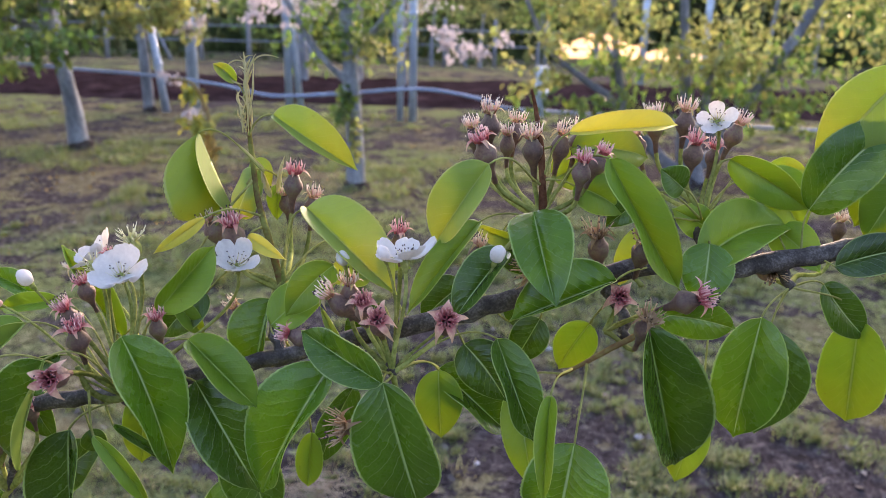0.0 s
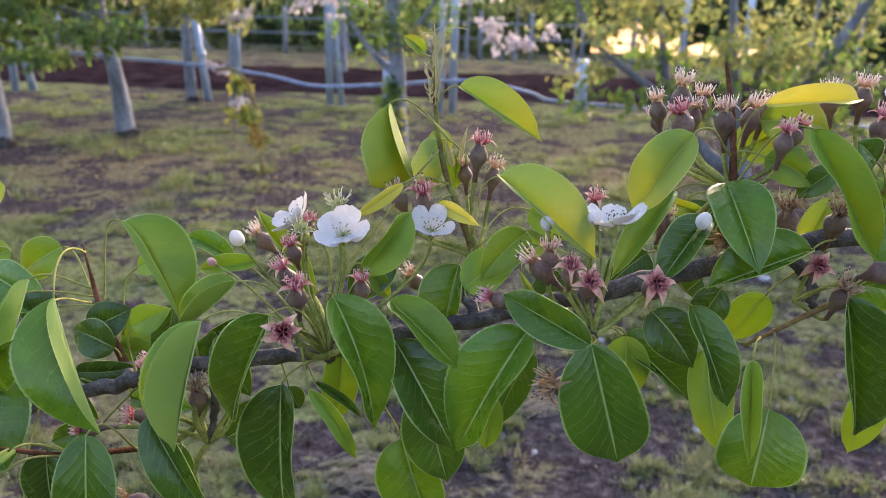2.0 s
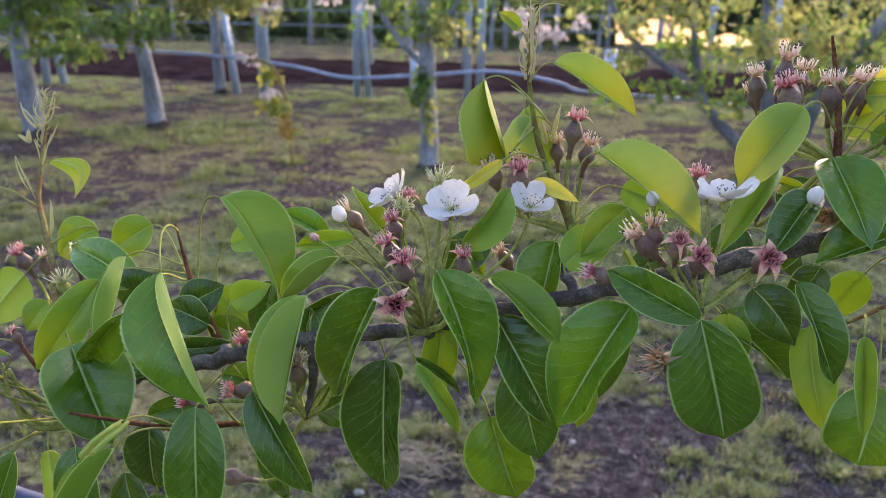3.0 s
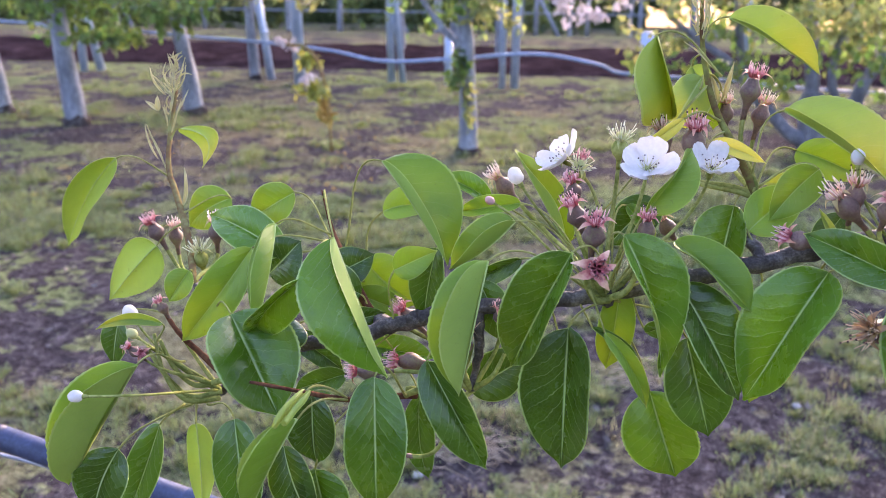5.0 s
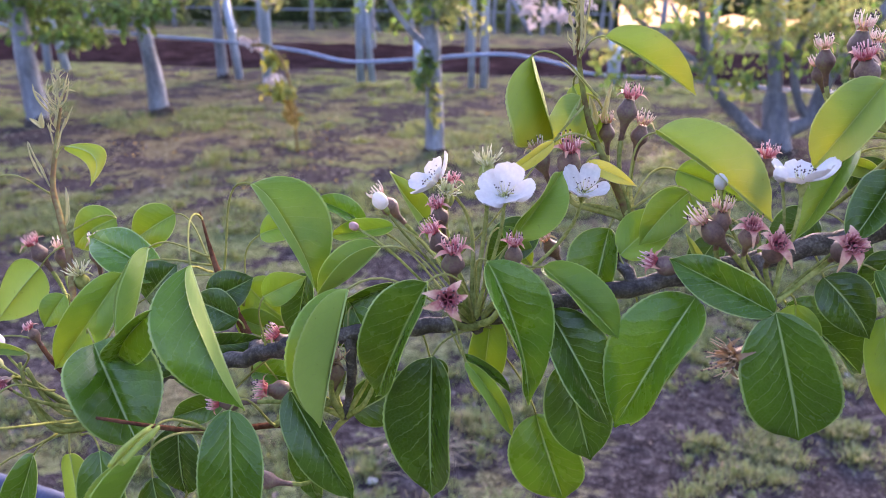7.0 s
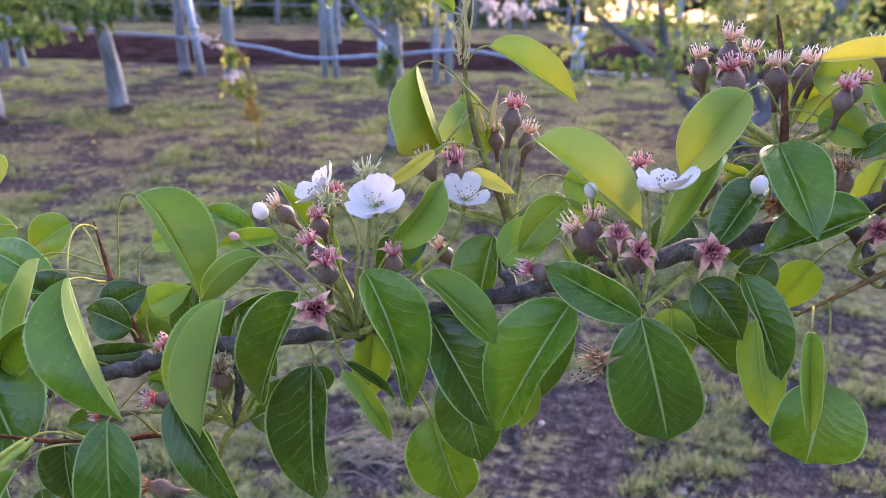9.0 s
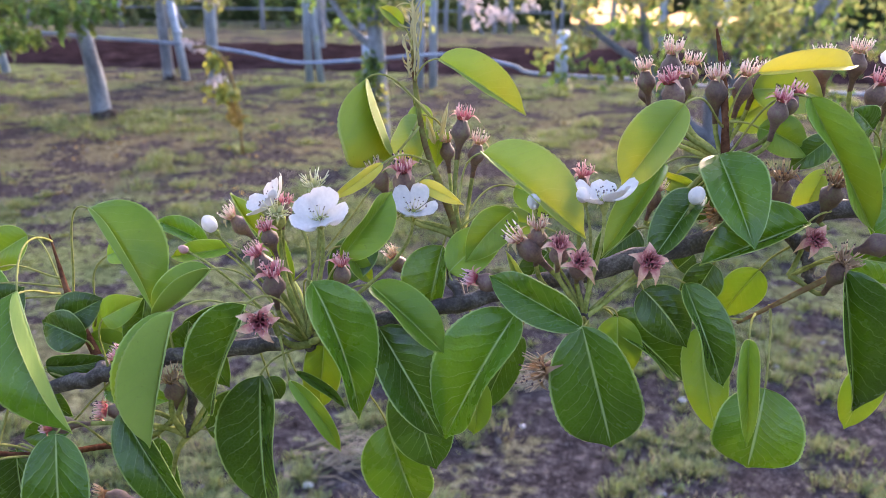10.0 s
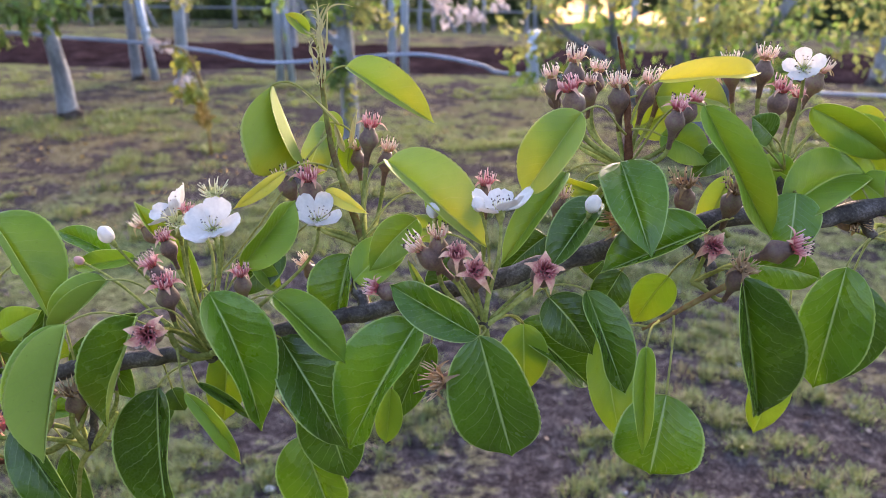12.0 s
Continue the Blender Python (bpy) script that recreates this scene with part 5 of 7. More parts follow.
leaf((0.1118, 0.5360, 1.1888), (0.1326, 0.5300, 1.1172), 0.0537, -2, (12, 46), 0.03, 0.000, 0, (0.1144, 0.5550, 1.1859), 0.48, 2.7)
leaf((0.0758, 0.5650, 1.1826), (0.0361, 0.5450, 1.1065), 0.0596, -3, (12, 80), 0.03, 0.015, 4, (0.1144, 0.5550, 1.1859), 0.4, 2)
leaf((-0.0051, 0.5610, 1.1702), (0.0344, 0.5500, 1.1044), 0.0442, -14, (46, 20), 0.04, 0.000, 0, (-0.0472, 0.5570, 1.1596), 0.42, 2.2)
leaf((-0.0101, 0.5670, 1.1944), (0.0350, 0.5500, 1.1611), 0.0334, -11, (75, 16), 0.05, 0.000, 1, (-0.0472, 0.5570, 1.1596), 0.48, 2.6)
leaf((-0.0398, 0.5440, 1.2043), (-0.0118, 0.5350, 1.1218), 0.0494, -19, (70, 21), 0.05, -0.033, 4, (-0.0472, 0.5570, 1.1596), 0.32, 1.6)
leaf((-0.0109, 0.6200, 1.0680), (0.0114, 0.6100, 1.0075), 0.0550, 2, (14, 40), 0.02, 0.000, 4, (-0.0472, 0.5570, 1.1596), 0.42, 2.4)
leaf((0.0070, 0.6000, 1.1195), (0.0264, 0.5900, 1.0544), 0.0448, 5, (28, 18), 0.02, 0.000, 0, (-0.0472, 0.5570, 1.1596), 0.45, 2.2)
leaf((-0.0670, 0.5260, 1.1530), (-0.0662, 0.5200, 1.0628), 0.0536, -1, (13, 61), 0.04, 0.000, 0, (-0.0472, 0.5570, 1.1596), 0.4, 1.75)
leaf((-0.0669, 0.5110, 1.2030), (-0.0983, 0.5220, 1.1264), 0.0443, -2, (17, 75), 0.04, 0.007, 4, (-0.0472, 0.5570, 1.1596), 0.38, 2.4)
leaf((-0.1134, 0.5230, 1.1907), (-0.1249, 0.5000, 1.1171), 0.0517, -6, (18, 133), 0.04, 0.000, 1, (-0.0472, 0.5570, 1.1596), 0.45, 2.1)
leaf((-0.1883, 0.5820, 1.2305), (-0.1421, 0.5580, 1.1739), 0.0620, -20, (126, 12), 0.08, 0.000, 1, (-0.2239, 0.6100, 1.1583), 0.42, 2.2, (0.26, 1.0))
leaf((-0.2014, 0.5200, 1.1998), (-0.1632, 0.4900, 1.1301), 0.0627, -14, (12, 130), 0.06, 0.000, 4, (-0.2420, 0.6240, 1.1929), 0.38, 2.2, (1.0, 0.3))
leaf((-0.1015, 0.5520, 1.2060), (-0.1397, 0.5490, 1.1739), 0.0339, -6, (11, 118), 0.08, -0.060, 1, (-0.0472, 0.5570, 1.1596), 0.42, 2.1)
leaf((-0.1459, 0.5140, 1.1307), (-0.1094, 0.5100, 1.0642), 0.0329, -12, (23, 59), 0.06, 0.000, 0, (-0.1381, 0.5370, 1.1257), 0.42, 2)
leaf((-0.1701, 0.4870, 1.1312), (-0.1659, 0.4700, 1.0567), 0.0364, -14, (24, 19), 0.05, 0.000, 4, (-0.1626, 0.5300, 1.0977), 0.42, 2.3)
leaf((-0.2035, 0.4550, 1.1198), (-0.2283, 0.4400, 1.0661), 0.0336, -13, (44, 158), 0.06, 0.020, 1, (-0.1892, 0.5000, 1.1082), 0.42, 2.1)
leaf((-0.2687, 0.5150, 1.0777), (-0.2591, 0.5000, 1.0111), 0.0359, 6, (15, 15), .05, -.03, 0, (-0.3049, 0.5500, 1.0650))
leaf((-0.2394, 0.5200, 1.0587), (-0.2177, 0.5100, 1.0097), 0.0321, 10, (15, 15), .05, .03, 0, (-0.2523, 0.5670, 1.1006))
leaf((-0.2189, 0.5200, 1.0971), (-0.2187, 0.5200, 1.0468), 0.0346, 0, (20, 20), .04, 0, 0, (-0.1892, 0.5000, 1.1082))
leaf((-0.2725, 0.5300, 1.1417), (-0.2327, 0.5000, 1.0919), 0.0601, -22, (50, 17), 0.05, 0.000, 4, (-0.3117, 0.5780, 1.1203), 0.42, 2.3)
leaf((-0.2758, 0.5750, 1.1698), (-0.3279, 0.5660, 1.1011), 0.0318, -20, (18, 36), 0.07, -0.013, 1, (-0.2334, 0.6150, 1.1634), 0.42, 2.1)
leaf((-0.2645, 0.5900, 1.1823), (-0.2611, 0.5370, 1.1262), 0.0285, -23, (44, 157), 0.05, -0.024, 1, (-0.2355, 0.6170, 1.1689), 0.45, 2.1)
leaf((-0.2133, 0.5000, 1.1810), (-0.2595, 0.5300, 1.1273), 0.0312, -19, (75, 12), 0.04, 0.056, 4, (-0.2269, 0.6000, 1.1648), 0.45, 2)
leaf((-0.2641, 0.6000, 1.1573), (-0.3319, 0.6300, 1.1732), 0.0346, 0, (8, 50), .05, .04, 4, (-0.2267, 0.6100, 1.1594))
leaf((-0.2692, 0.6400, 1.1906), (-0.3051, 0.6400, 1.1671), 0.0316, 0, (20, 20), .06, 0, 1, (-0.2334, 0.6150, 1.1634))
leaf((-0.3331, 0.6710, 1.1743), (-0.3699, 0.6700, 1.1493), 0.0345, 0, (15, 15), .08, .05, 1, (-0.3673, 0.6550, 1.1648))
leaf((-0.3913, 0.6550, 1.1368), (-0.4434, 0.6650, 1.0835), 0.0398, 172, (12, 12), .03, -0.03, 1, (-0.3632, 0.6500, 1.1589))
leaf((-0.4278, 0.6730, 1.2011), (-0.4930, 0.6900, 1.1200), 0.0369, 137, (-74, -18), 0.08, -0.039, 1, (-0.3894, 0.6800, 1.1872), 0.4, 2.2)
leaf((-0.3856, 0.7000, 1.2211), (-0.3696, 0.7000, 1.1899), 0.0201, 175, (20, 20), .05, 0.40, 2, (-0.3916, 0.6930, 1.2126))
leaf((-0.3263, 0.5080, 1.1134), (-0.3828, 0.5000, 1.0222), 0.0615, -24, (9, 140), 0.04, 0.000, 1, (-0.3182, 0.5500, 1.0955), 0.42, 2.4)
leaf((-0.3483, 0.5100, 1.0494), (-0.3665, 0.5000, 1.0019), 0.0390, -12, (15, 30), .04, .05, 0, (-0.3215, 0.5500, 1.0632))
leaf((-0.3445, 0.5540, 1.0419), (-0.3789, 0.5500, 0.9609), 0.0302, 0, (12, 30), .05, -0.04, 0, (-0.3153, 0.5500, 1.0639))
leaf((-0.3147, 0.5500, 1.0486), (-0.3165, 0.5500, 0.9772), 0.0221, 172, (25, 20), .03, 0, 1, (-0.3130, 0.5500, 1.0654))
leaf((-0.3784, 0.5750, 1.1116), (-0.3851, 0.5700, 1.0746), 0.0237, 10, (15, 15), .03, 0, 0, (-0.3424, 0.5740, 1.1186))
leaf((-0.3356, 0.6000, 1.1403), (-0.3482, 0.5900, 1.1195), 0.0219, 0, (20, 20), .03, 0, 1, (-0.3386, 0.6100, 1.1255))
leaf((-0.2135, 0.6240, 1.1483), (-0.1765, 0.6300, 1.1151), 0.0384, 0, (15, 15), .10, .04, 1, (-0.2242, 0.6080, 1.1557))
leaf((-0.2167, 0.6100, 1.1286), (-0.1801, 0.6200, 1.1120), 0.0240, 0, (15, 15), .06, 0, 1, (-0.2142, 0.6000, 1.1411))
leaf((-0.1962, 0.6110, 1.1889), (-0.1639, 0.6200, 1.1914), 0.0252, 0, (45, 10), .08, -.08, 1, (-0.2111, 0.6100, 1.1375))
leaf((-0.1513, 0.5700, 1.1801), (-0.1593, 0.5680, 1.1284), 0.0268, 20, (20, 20), .04, 0, 0, (-0.1329, 0.5620, 1.1436))
leaf((-0.1762, 0.5600, 1.1669), (-0.1494, 0.5600, 1.1817), 0.0209, 0, (20, 20), .04, 0, 1, (-0.1771, 0.5608, 1.1293))
leaf((-0.1250, 0.5750, 1.1576), (-0.1036, 0.5700, 1.1188), 0.0252, 0, (20, 20), .04, 0, 0, (-0.1241, 0.5620, 1.1453))
leaf((-0.0388, 0.5650, 1.1637), (-0.0432, 0.5600, 1.1118), 0.0239, -18, (19, 24), 0.03, 0.000, 1, (-0.0101, 0.5700, 1.1685), 0.45, 2.4)
leaf((0.0543, 0.6000, 1.1185), (0.0506, 0.6000, 1.0769), 0.0193, -7, (32, 23), 0.03, 0.000, 1, (0.0356, 0.5900, 1.1946), 0.45, 2.2)
leaf((-0.0207, 0.5700, 1.1342), (-0.0030, 0.5600, 1.1513), 0.0141, 20, (18, 18), .03, .03, 0, (-0.0322, 0.5658, 1.1638))
leaf((0.0278, 0.6100, 1.2063), (0.0197, 0.5950, 1.1624), 0.0446, -10, (10, 81), 0.03, 0.000, 4, (0.0342, 0.6080, 1.2238), 0.45, 2.2)
leaf((0.0340, 0.5880, 1.1971), (0.0668, 0.6100, 1.2193), 0.0295, -5, (25, 10), .05, -.03, 1, (0.0403, 0.5840, 1.1862))
leaf((0.0511, 0.6180, 1.2647), (0.1133, 0.5750, 1.2267), 0.0501, 1, (84, 13), 0.06, 0.000, 2, (0.0335, 0.6100, 1.2208), 0.45, 2.4)
leaf((0.0868, 0.6400, 1.2119), (0.0515, 0.6500, 1.2112), 0.0188, 0, (20, 25), .05, .05, 2, (0.1176, 0.5938, 1.1998))
leaf((0.0710, 0.6620, 1.2320), (0.1118, 0.6500, 1.2172), 0.0276, 5, (20, 30), .06, -.03, 1, (0.0361, 0.6000, 1.2186))
leaf((0.1118, 0.5360, 1.1878), (0.0589, 0.5650, 1.2048), 0.0277, 4, (41, 25), 0.03, 0.000, 4, (0.1144, 0.5550, 1.1859), 0.45, 2.2)
leaf((0.1641, 0.5910, 1.3015), (0.1334, 0.5900, 1.2527), 0.0378, -2, (15, 64), 0.04, 0.000, 2, (0.1958, 0.6300, 1.2819), 0.42, 2.3)
leaf((0.1593, 0.6100, 1.2625), (0.1221, 0.5600, 1.2209), 0.0247, 0, (19, 78), 0.05, 0.000, 1, (0.1951, 0.6250, 1.2620), 0.45, 2.2)
leaf((0.1912, 0.6150, 1.2685), (0.2050, 0.5650, 1.2273), 0.0421, 11, (49, 17), 0.05, 0.000, 4, (0.1951, 0.6250, 1.2620), 0.36, 2.1)
leaf((0.2411, 0.5950, 1.2344), (0.1800, 0.5780, 1.2117), 0.0451, 2, (14, 85), 0.02, 0.000, 4, (0.2649, 0.6280, 1.2338), 0.45, 2.3)
leaf((0.1760, 0.5870, 1.2519), (0.1489, 0.5580, 1.2200), 0.0311, 2, (20, 72), 0.05, 0.000, 0, (0.1988, 0.6230, 1.2542), 0.42, 2.4)
leaf((0.2106, 0.6250, 1.3157), (0.2853, 0.6800, 1.3146), 0.0243, 15, (83, 19), 0.1, 0.000, 5, (0.1969, 0.6300, 1.2887), 0.42, 2.2)
leaf((0.2130, 0.6450, 1.3032), (0.2660, 0.6700, 1.2940), 0.0340, 0, (20, 20), .08, -.03, 2, (0.1941, 0.6340, 1.3037))
leaf((0.2319, 0.5970, 1.3063), (0.2777, 0.5930, 1.2298), 0.0346, 17, (79, 22), 0.05, 0.000, 1, (0.1951, 0.6250, 1.2620), 0.45, 2.1)
leaf((0.2976, 0.6370, 1.2337), (0.3662, 0.6800, 1.2500), 0.0479, -4, (60, 20), 0.06, -0.097, 1, (0.2753, 0.6304, 1.2332), 0.32, 1.9)
leaf((0.4147, 0.6600, 1.3553), (0.3717, 0.6700, 1.2861), 0.0457, 0, (12, 15), .05, .04, 2, (0.4550, 0.6820, 1.2489))
leaf((0.3673, 0.6600, 1.2659), (0.4183, 0.6600, 1.3276), 0.0417, 0, (28, 10), .05, -.06, 4, (0.3642, 0.6540, 1.2356))
leaf((0.4250, 0.6800, 1.2978), (0.4049, 0.6800, 1.2508), 0.0397, 0, (15, 15), .04, .02, 1, (0.4441, 0.6780, 1.2474))
leaf((0.4265, 0.6700, 1.2852), (0.4086, 0.6700, 1.2449), 0.0372, 0, (15, 15), .04, .02, 1, (0.4331, 0.6740, 1.2459))
leaf((0.3851, 0.6500, 1.2320), (0.4433, 0.6600, 1.2437), 0.0286, 0, (30, 15), .04, -.04, 0, (0.3711, 0.6560, 1.2364))
leaf((0.3194, 0.6800, 1.2933), (0.3710, 0.6700, 1.2624), 0.0287, 30, (20, 35), .08, -.05, 1, (0.3012, 0.6600, 1.2567))
leaf((0.3423, 0.6900, 1.2846), (0.3725, 0.6800, 1.2431), 0.0401, 0, (12, 15), .05, -.03, 1, (0.3012, 0.6600, 1.2567))
leaf((0.3475, 0.7000, 1.2796), (0.3759, 0.7000, 1.2846), 0.0250, 30, (20, 20), .08, -.05, 2, (0.3012, 0.6600, 1.2567))
leaf((0.2584, 0.6300, 1.2775), (0.2360, 0.6300, 1.2571), 0.0185, 0, (20, 20), .03, 0, 0, (0.3012, 0.6600, 1.2567))
leaf((0.2815, 0.6300, 1.2830), (0.2652, 0.6200, 1.2966), 0.0212, 0, (20, 20), .03, 0, 0, (0.3012, 0.6600, 1.2567))
leaf((0.3019, 0.6350, 1.2477), (0.2974, 0.6200, 1.2095), 0.0339, 0, (12, 12), .03, 0, 4, (0.3037, 0.6500, 1.2403))
leaf((0.3064, 0.6600, 1.2508), (0.2818, 0.6600, 1.2631), 0.0230, 0, (12, 12), .03, 0, 1, (0.3023, 0.6520, 1.2423))
leaf((0.2666, 0.6000, 1.2126), (0.3218, 0.6210, 1.1961), 0.0254, 20, (15, 15), .04, -.05, 4, (0.2384, 0.6050, 1.1979))
leaf((0.2594, 0.5790, 1.2124), (0.2879, 0.6000, 1.1107), 0.0624, 18, (82, 15), 0.04, 0.000, 0, (0.2384, 0.6050, 1.1979), 0.42, 2.4)
leaf((0.3038, 0.6200, 1.1369), (0.2937, 0.6200, 1.0857), 0.0269, 0, (12, 12), .03, .02, 1, (0.3063, 0.6376, 1.2314))
leaf((0.3378, 0.6300, 1.2025), (0.3284, 0.6250, 1.1185), 0.0499, 22, (44, 17), 0.04, 0.000, 4, (0.3608, 0.6550, 1.2152), 0.45, 2.4)
leaf((0.3486, 0.6450, 1.1889), (0.3469, 0.6400, 1.1144), 0.0437, 0, (12, 12), .04, -.10, 0, (0.3608, 0.6550, 1.2152))
leaf((0.4183, 0.6800, 1.1851), (0.4257, 0.6900, 1.1018), 0.0462, 24, (19, 19), 0.03, 0.000, 1, (0.3608, 0.6550, 1.2152), 0.48, 2.7)
leaf((0.3876, 0.6700, 1.2129), (0.4256, 0.6800, 1.1717), 0.0273, 0, (12, 12), .03, .04, 0, (0.3608, 0.6550, 1.2152))
leaf((0.3535, 0.6800, 1.2478), (0.3766, 0.6500, 1.2278), 0.0290, 0, (12, 20), .05, -.03, 1, (0.3573, 0.6520, 1.2349))
leaf((0.1727, 0.5810, 1.1993), (0.1973, 0.5610, 1.1425), 0.0336, 5, (76, 20), 0.04, 0.000, 0, (0.1144, 0.5550, 1.1859), 0.45, 2.2)
leaf((0.1363, 0.6090, 1.1649), (0.1832, 0.6000, 1.1257), 0.0429, -1, (77, 15), 0.06, 0.000, 0, (0.1144, 0.5550, 1.1859), 0.45, 2.3)
leaf((0.1373, 0.5930, 1.1713), (0.1399, 0.5900, 1.1248), 0.0302, 0, (12, 12), .03, 0, 1, (0.1144, 0.5550, 1.1859))
leaf((0.2333, 0.6480, 1.1852), (0.2152, 0.6600, 1.1447), 0.0283, 0, (12, 12), .03, .03, 1, (0.2429, 0.6168, 1.2159))
leaf((0.2043, 0.5500, 1.1797), (0.2017, 0.5180, 1.1313), 0.0185, 10, (51, 55), 0.03, 0.000, 1, (0.2189, 0.5950, 1.1760), 0.4, 1.9)
leaf((0.2207, 0.5620, 1.1439), (0.2137, 0.5500, 1.0975), 0.0527, 12, (29, 13), 0.05, 0.000, 4, (0.2278, 0.6000, 1.1806), 0.52, 3.4)
leaf((0.1894, 0.6000, 1.1638), (0.1998, 0.5700, 1.1051), 0.0287, 0, (12, 18), .03, .04, 1, (0.2140, 0.5996, 1.1700))
leaf((0.1523, 0.6000, 1.1865), (0.1803, 0.5900, 1.1535), 0.0324, 0, (12, 12), .04, -.04, 0, (0.1423, 0.5984, 1.2057))
leaf((0.1793, 0.6400, 1.1871), (0.1889, 0.6400, 1.1973), 0.0192, 0, (12, 12), .04, 0, 0, (0.1681, 0.6026, 1.2124))
leaf((0.0711, 0.6000, 1.2338), (0.0442, 0.5850, 1.2049), 0.0251, 0, (25, 15), .05, .04, 1, (0.0369, 0.6040, 1.2186))
leaf((-0.0272, 0.5660, 1.2114), (-0.0015, 0.5960, 1.2445), 0.0319, 14, (24, 74), 0.05, 0.000, 1, (-0.0472, 0.5570, 1.1596), 0.45, 2.1)
leaf((-0.0250, 0.6430, 1.3050), (-0.0091, 0.6560, 1.2500), 0.0891, -11, (46, 108), 0.05, 0.000, 2, (0.0165, 0.6450, 1.2805), 0.5, 2.3, (1.0, 0.55))
leaf((0.0192, 0.6600, 1.3158), (0.0763, 0.6500, 1.2830), 0.0354, 6, (83, 16), 0.1, 0.000, 2, (0.0039, 0.6550, 1.3025), 0.42, 2.2)
leaf((-0.0081, 0.6000, 1.2604), (-0.0376, 0.5900, 1.2391), 0.0098, -40, (20, 25), .06, .03, 5, (0.0181, 0.6320, 1.2541))
leaf((0.0119, 0.6200, 1.2437), (0.0410, 0.6000, 1.2363), 0.0111, 0, (29, 29), 0.08, 0.000, 5, (0.0208, 0.6280, 1.2493), 0.42, 2)
leaf((0.0066, 0.6600, 1.2781), (-0.0095, 0.6600, 1.2439), 0.0372, 0, (-40, 40), 0.05, 0.000, 2, (0.0043, 0.6450, 1.2721), 0.45, 2.2)
leaf((0.0210, 0.6700, 1.2677), (0.0175, 0.6650, 1.2429), 0.0158, 0, (15, 20), .05, .04, 1, (0.0082, 0.6490, 1.2817))
leaf((0.0012, 0.6750, 1.2829), (0.0130, 0.6700, 1.2654), 0.0179, 0, (15, 20), .05, .04, 2, (0.0051, 0.6550, 1.2937))
leaf((-0.0470, 0.5160, 1.1561), (-0.0206, 0.5200, 1.1099), 0.0126, -22, (32, 49), 0.08, -0.035, 1, (-0.0576, 0.5350, 1.1747), 0.45, 2)
leaf((-0.0534, 0.5500, 1.1434), (-0.0240, 0.5500, 1.1215), 0.0087, -17, (46, 46), 0.06, -0.046, 0, (-0.0638, 0.5626, 1.1573), 0.45, 2)
leaf((-0.1322, 0.5800, 1.1276), (-0.1284, 0.5750, 1.1617), 0.0300, 0, (12, 12), .04, 0, 0, (-0.1219, 0.5568, 1.1255))
leaf((-0.0737, 0.5600, 1.1337), (-0.0673, 0.5600, 1.1186), 0.0179, 0, (20, 20), .04, 0, 0, (-0.0807, 0.5622, 1.1541))
leaf((0.0784, 0.6200, 1.1426), (0.0543, 0.6200, 1.0799), 0.0255, -30, (20, 20), .03, .05, 0, (0.0835, 0.5872, 1.1917))
leaf((-0.2310, 0.6000, 1.1449), (-0.2023, 0.6100, 1.1588), 0.0289, 0, (20, 20), .05, .03, 0, (-0.2192, 0.6040, 1.1484))
leaf((-0.2070, 0.5900, 1.1364), (-0.2432, 0.6000, 1.1442), 0.0289, 0, (20, 20), .05, .03, 0, (-0.2021, 0.5920, 1.1254))
leaf((-0.2248, 0.5700, 1.1266), (-0.1873, 0.5800, 1.1289), 0.0200, 20, (20, 20), .05, .03, 0, (-0.2238, 0.5638, 1.1131))
rolled_leaf((-0.2018, 0.4660, 1.1306), (-0.2023, 0.4280, 1.1324), 0.0098, (-0.1892, 0.5000, 1.1082))
leaf((-0.0181, 0.6200, 1.2041), (-0.0465, 0.6100, 1.1751), 0.0294, 0, (20, 20), .05, .03, 0, (0.0260, 0.6200, 1.2396))
leaf((0.1501, 0.6300, 1.2159), (0.1230, 0.6200, 1.1916), 0.0294, 0, (20, 20), .05, .03, 0, (0.1681, 0.6026, 1.2124))
leaf((0.0941, 0.6200, 1.2016), (0.0776, 0.6100, 1.1739), 0.0217, 0, (20, 20), .05, .03, 0, (0.1096, 0.5922, 1.1980))
leaf((0.1727, 0.6500, 1.2441), (0.1985, 0.6400, 1.2214), 0.0296, 0, (20, 20), .05, .03, 0, (0.1951, 0.6250, 1.2620))
leaf((0.2042, 0.6600, 1.2802), (0.2356, 0.6700, 1.2972), 0.0313, 0, (20, 20), .05, .03, 2, (0.1964, 0.6290, 1.2807))
leaf((0.2159, 0.6300, 1.2824), (0.2479, 0.6300, 1.2659), 0.0269, 0, (25, 15), .05, -.05, 1, (0.1961, 0.6300, 1.2853))
leaf((0.1995, 0.6300, 1.1943), (0.1838, 0.6300, 1.1621), 0.0261, 0, (20, 20), .04, 0, 0, (0.2007, 0.6100, 1.2173))
leaf((-0.0730, 0.6100, 1.1746), (-0.1085, 0.6100, 1.2351), 0.0305, 0, (18, 109), 0.05, 0.000, 1, (0.0098, 0.6460, 1.2757), 0.45, 2.2)
leaf((-0.2195, 0.5200, 1.0446), (-0.2102, 0.5200, 0.9989), 0.0420, 0, (20, 20), .04, 0, 0, (-0.1828, 0.5120, 1.1031))
leaf((-0.1690, 0.6000, 1.0590), (-0.1671, 0.6200, 0.9757), 0.0255, 0, (20, 20), .04, .03, 0, (-0.1991, 0.5900, 1.1215))
leaf((-0.1340, 0.6000, 1.0682), (-0.0900, 0.6000, 1.1020), 0.0346, 0, (20, 20), .04, .03, 0, (-0.1480, 0.5450, 1.0951))
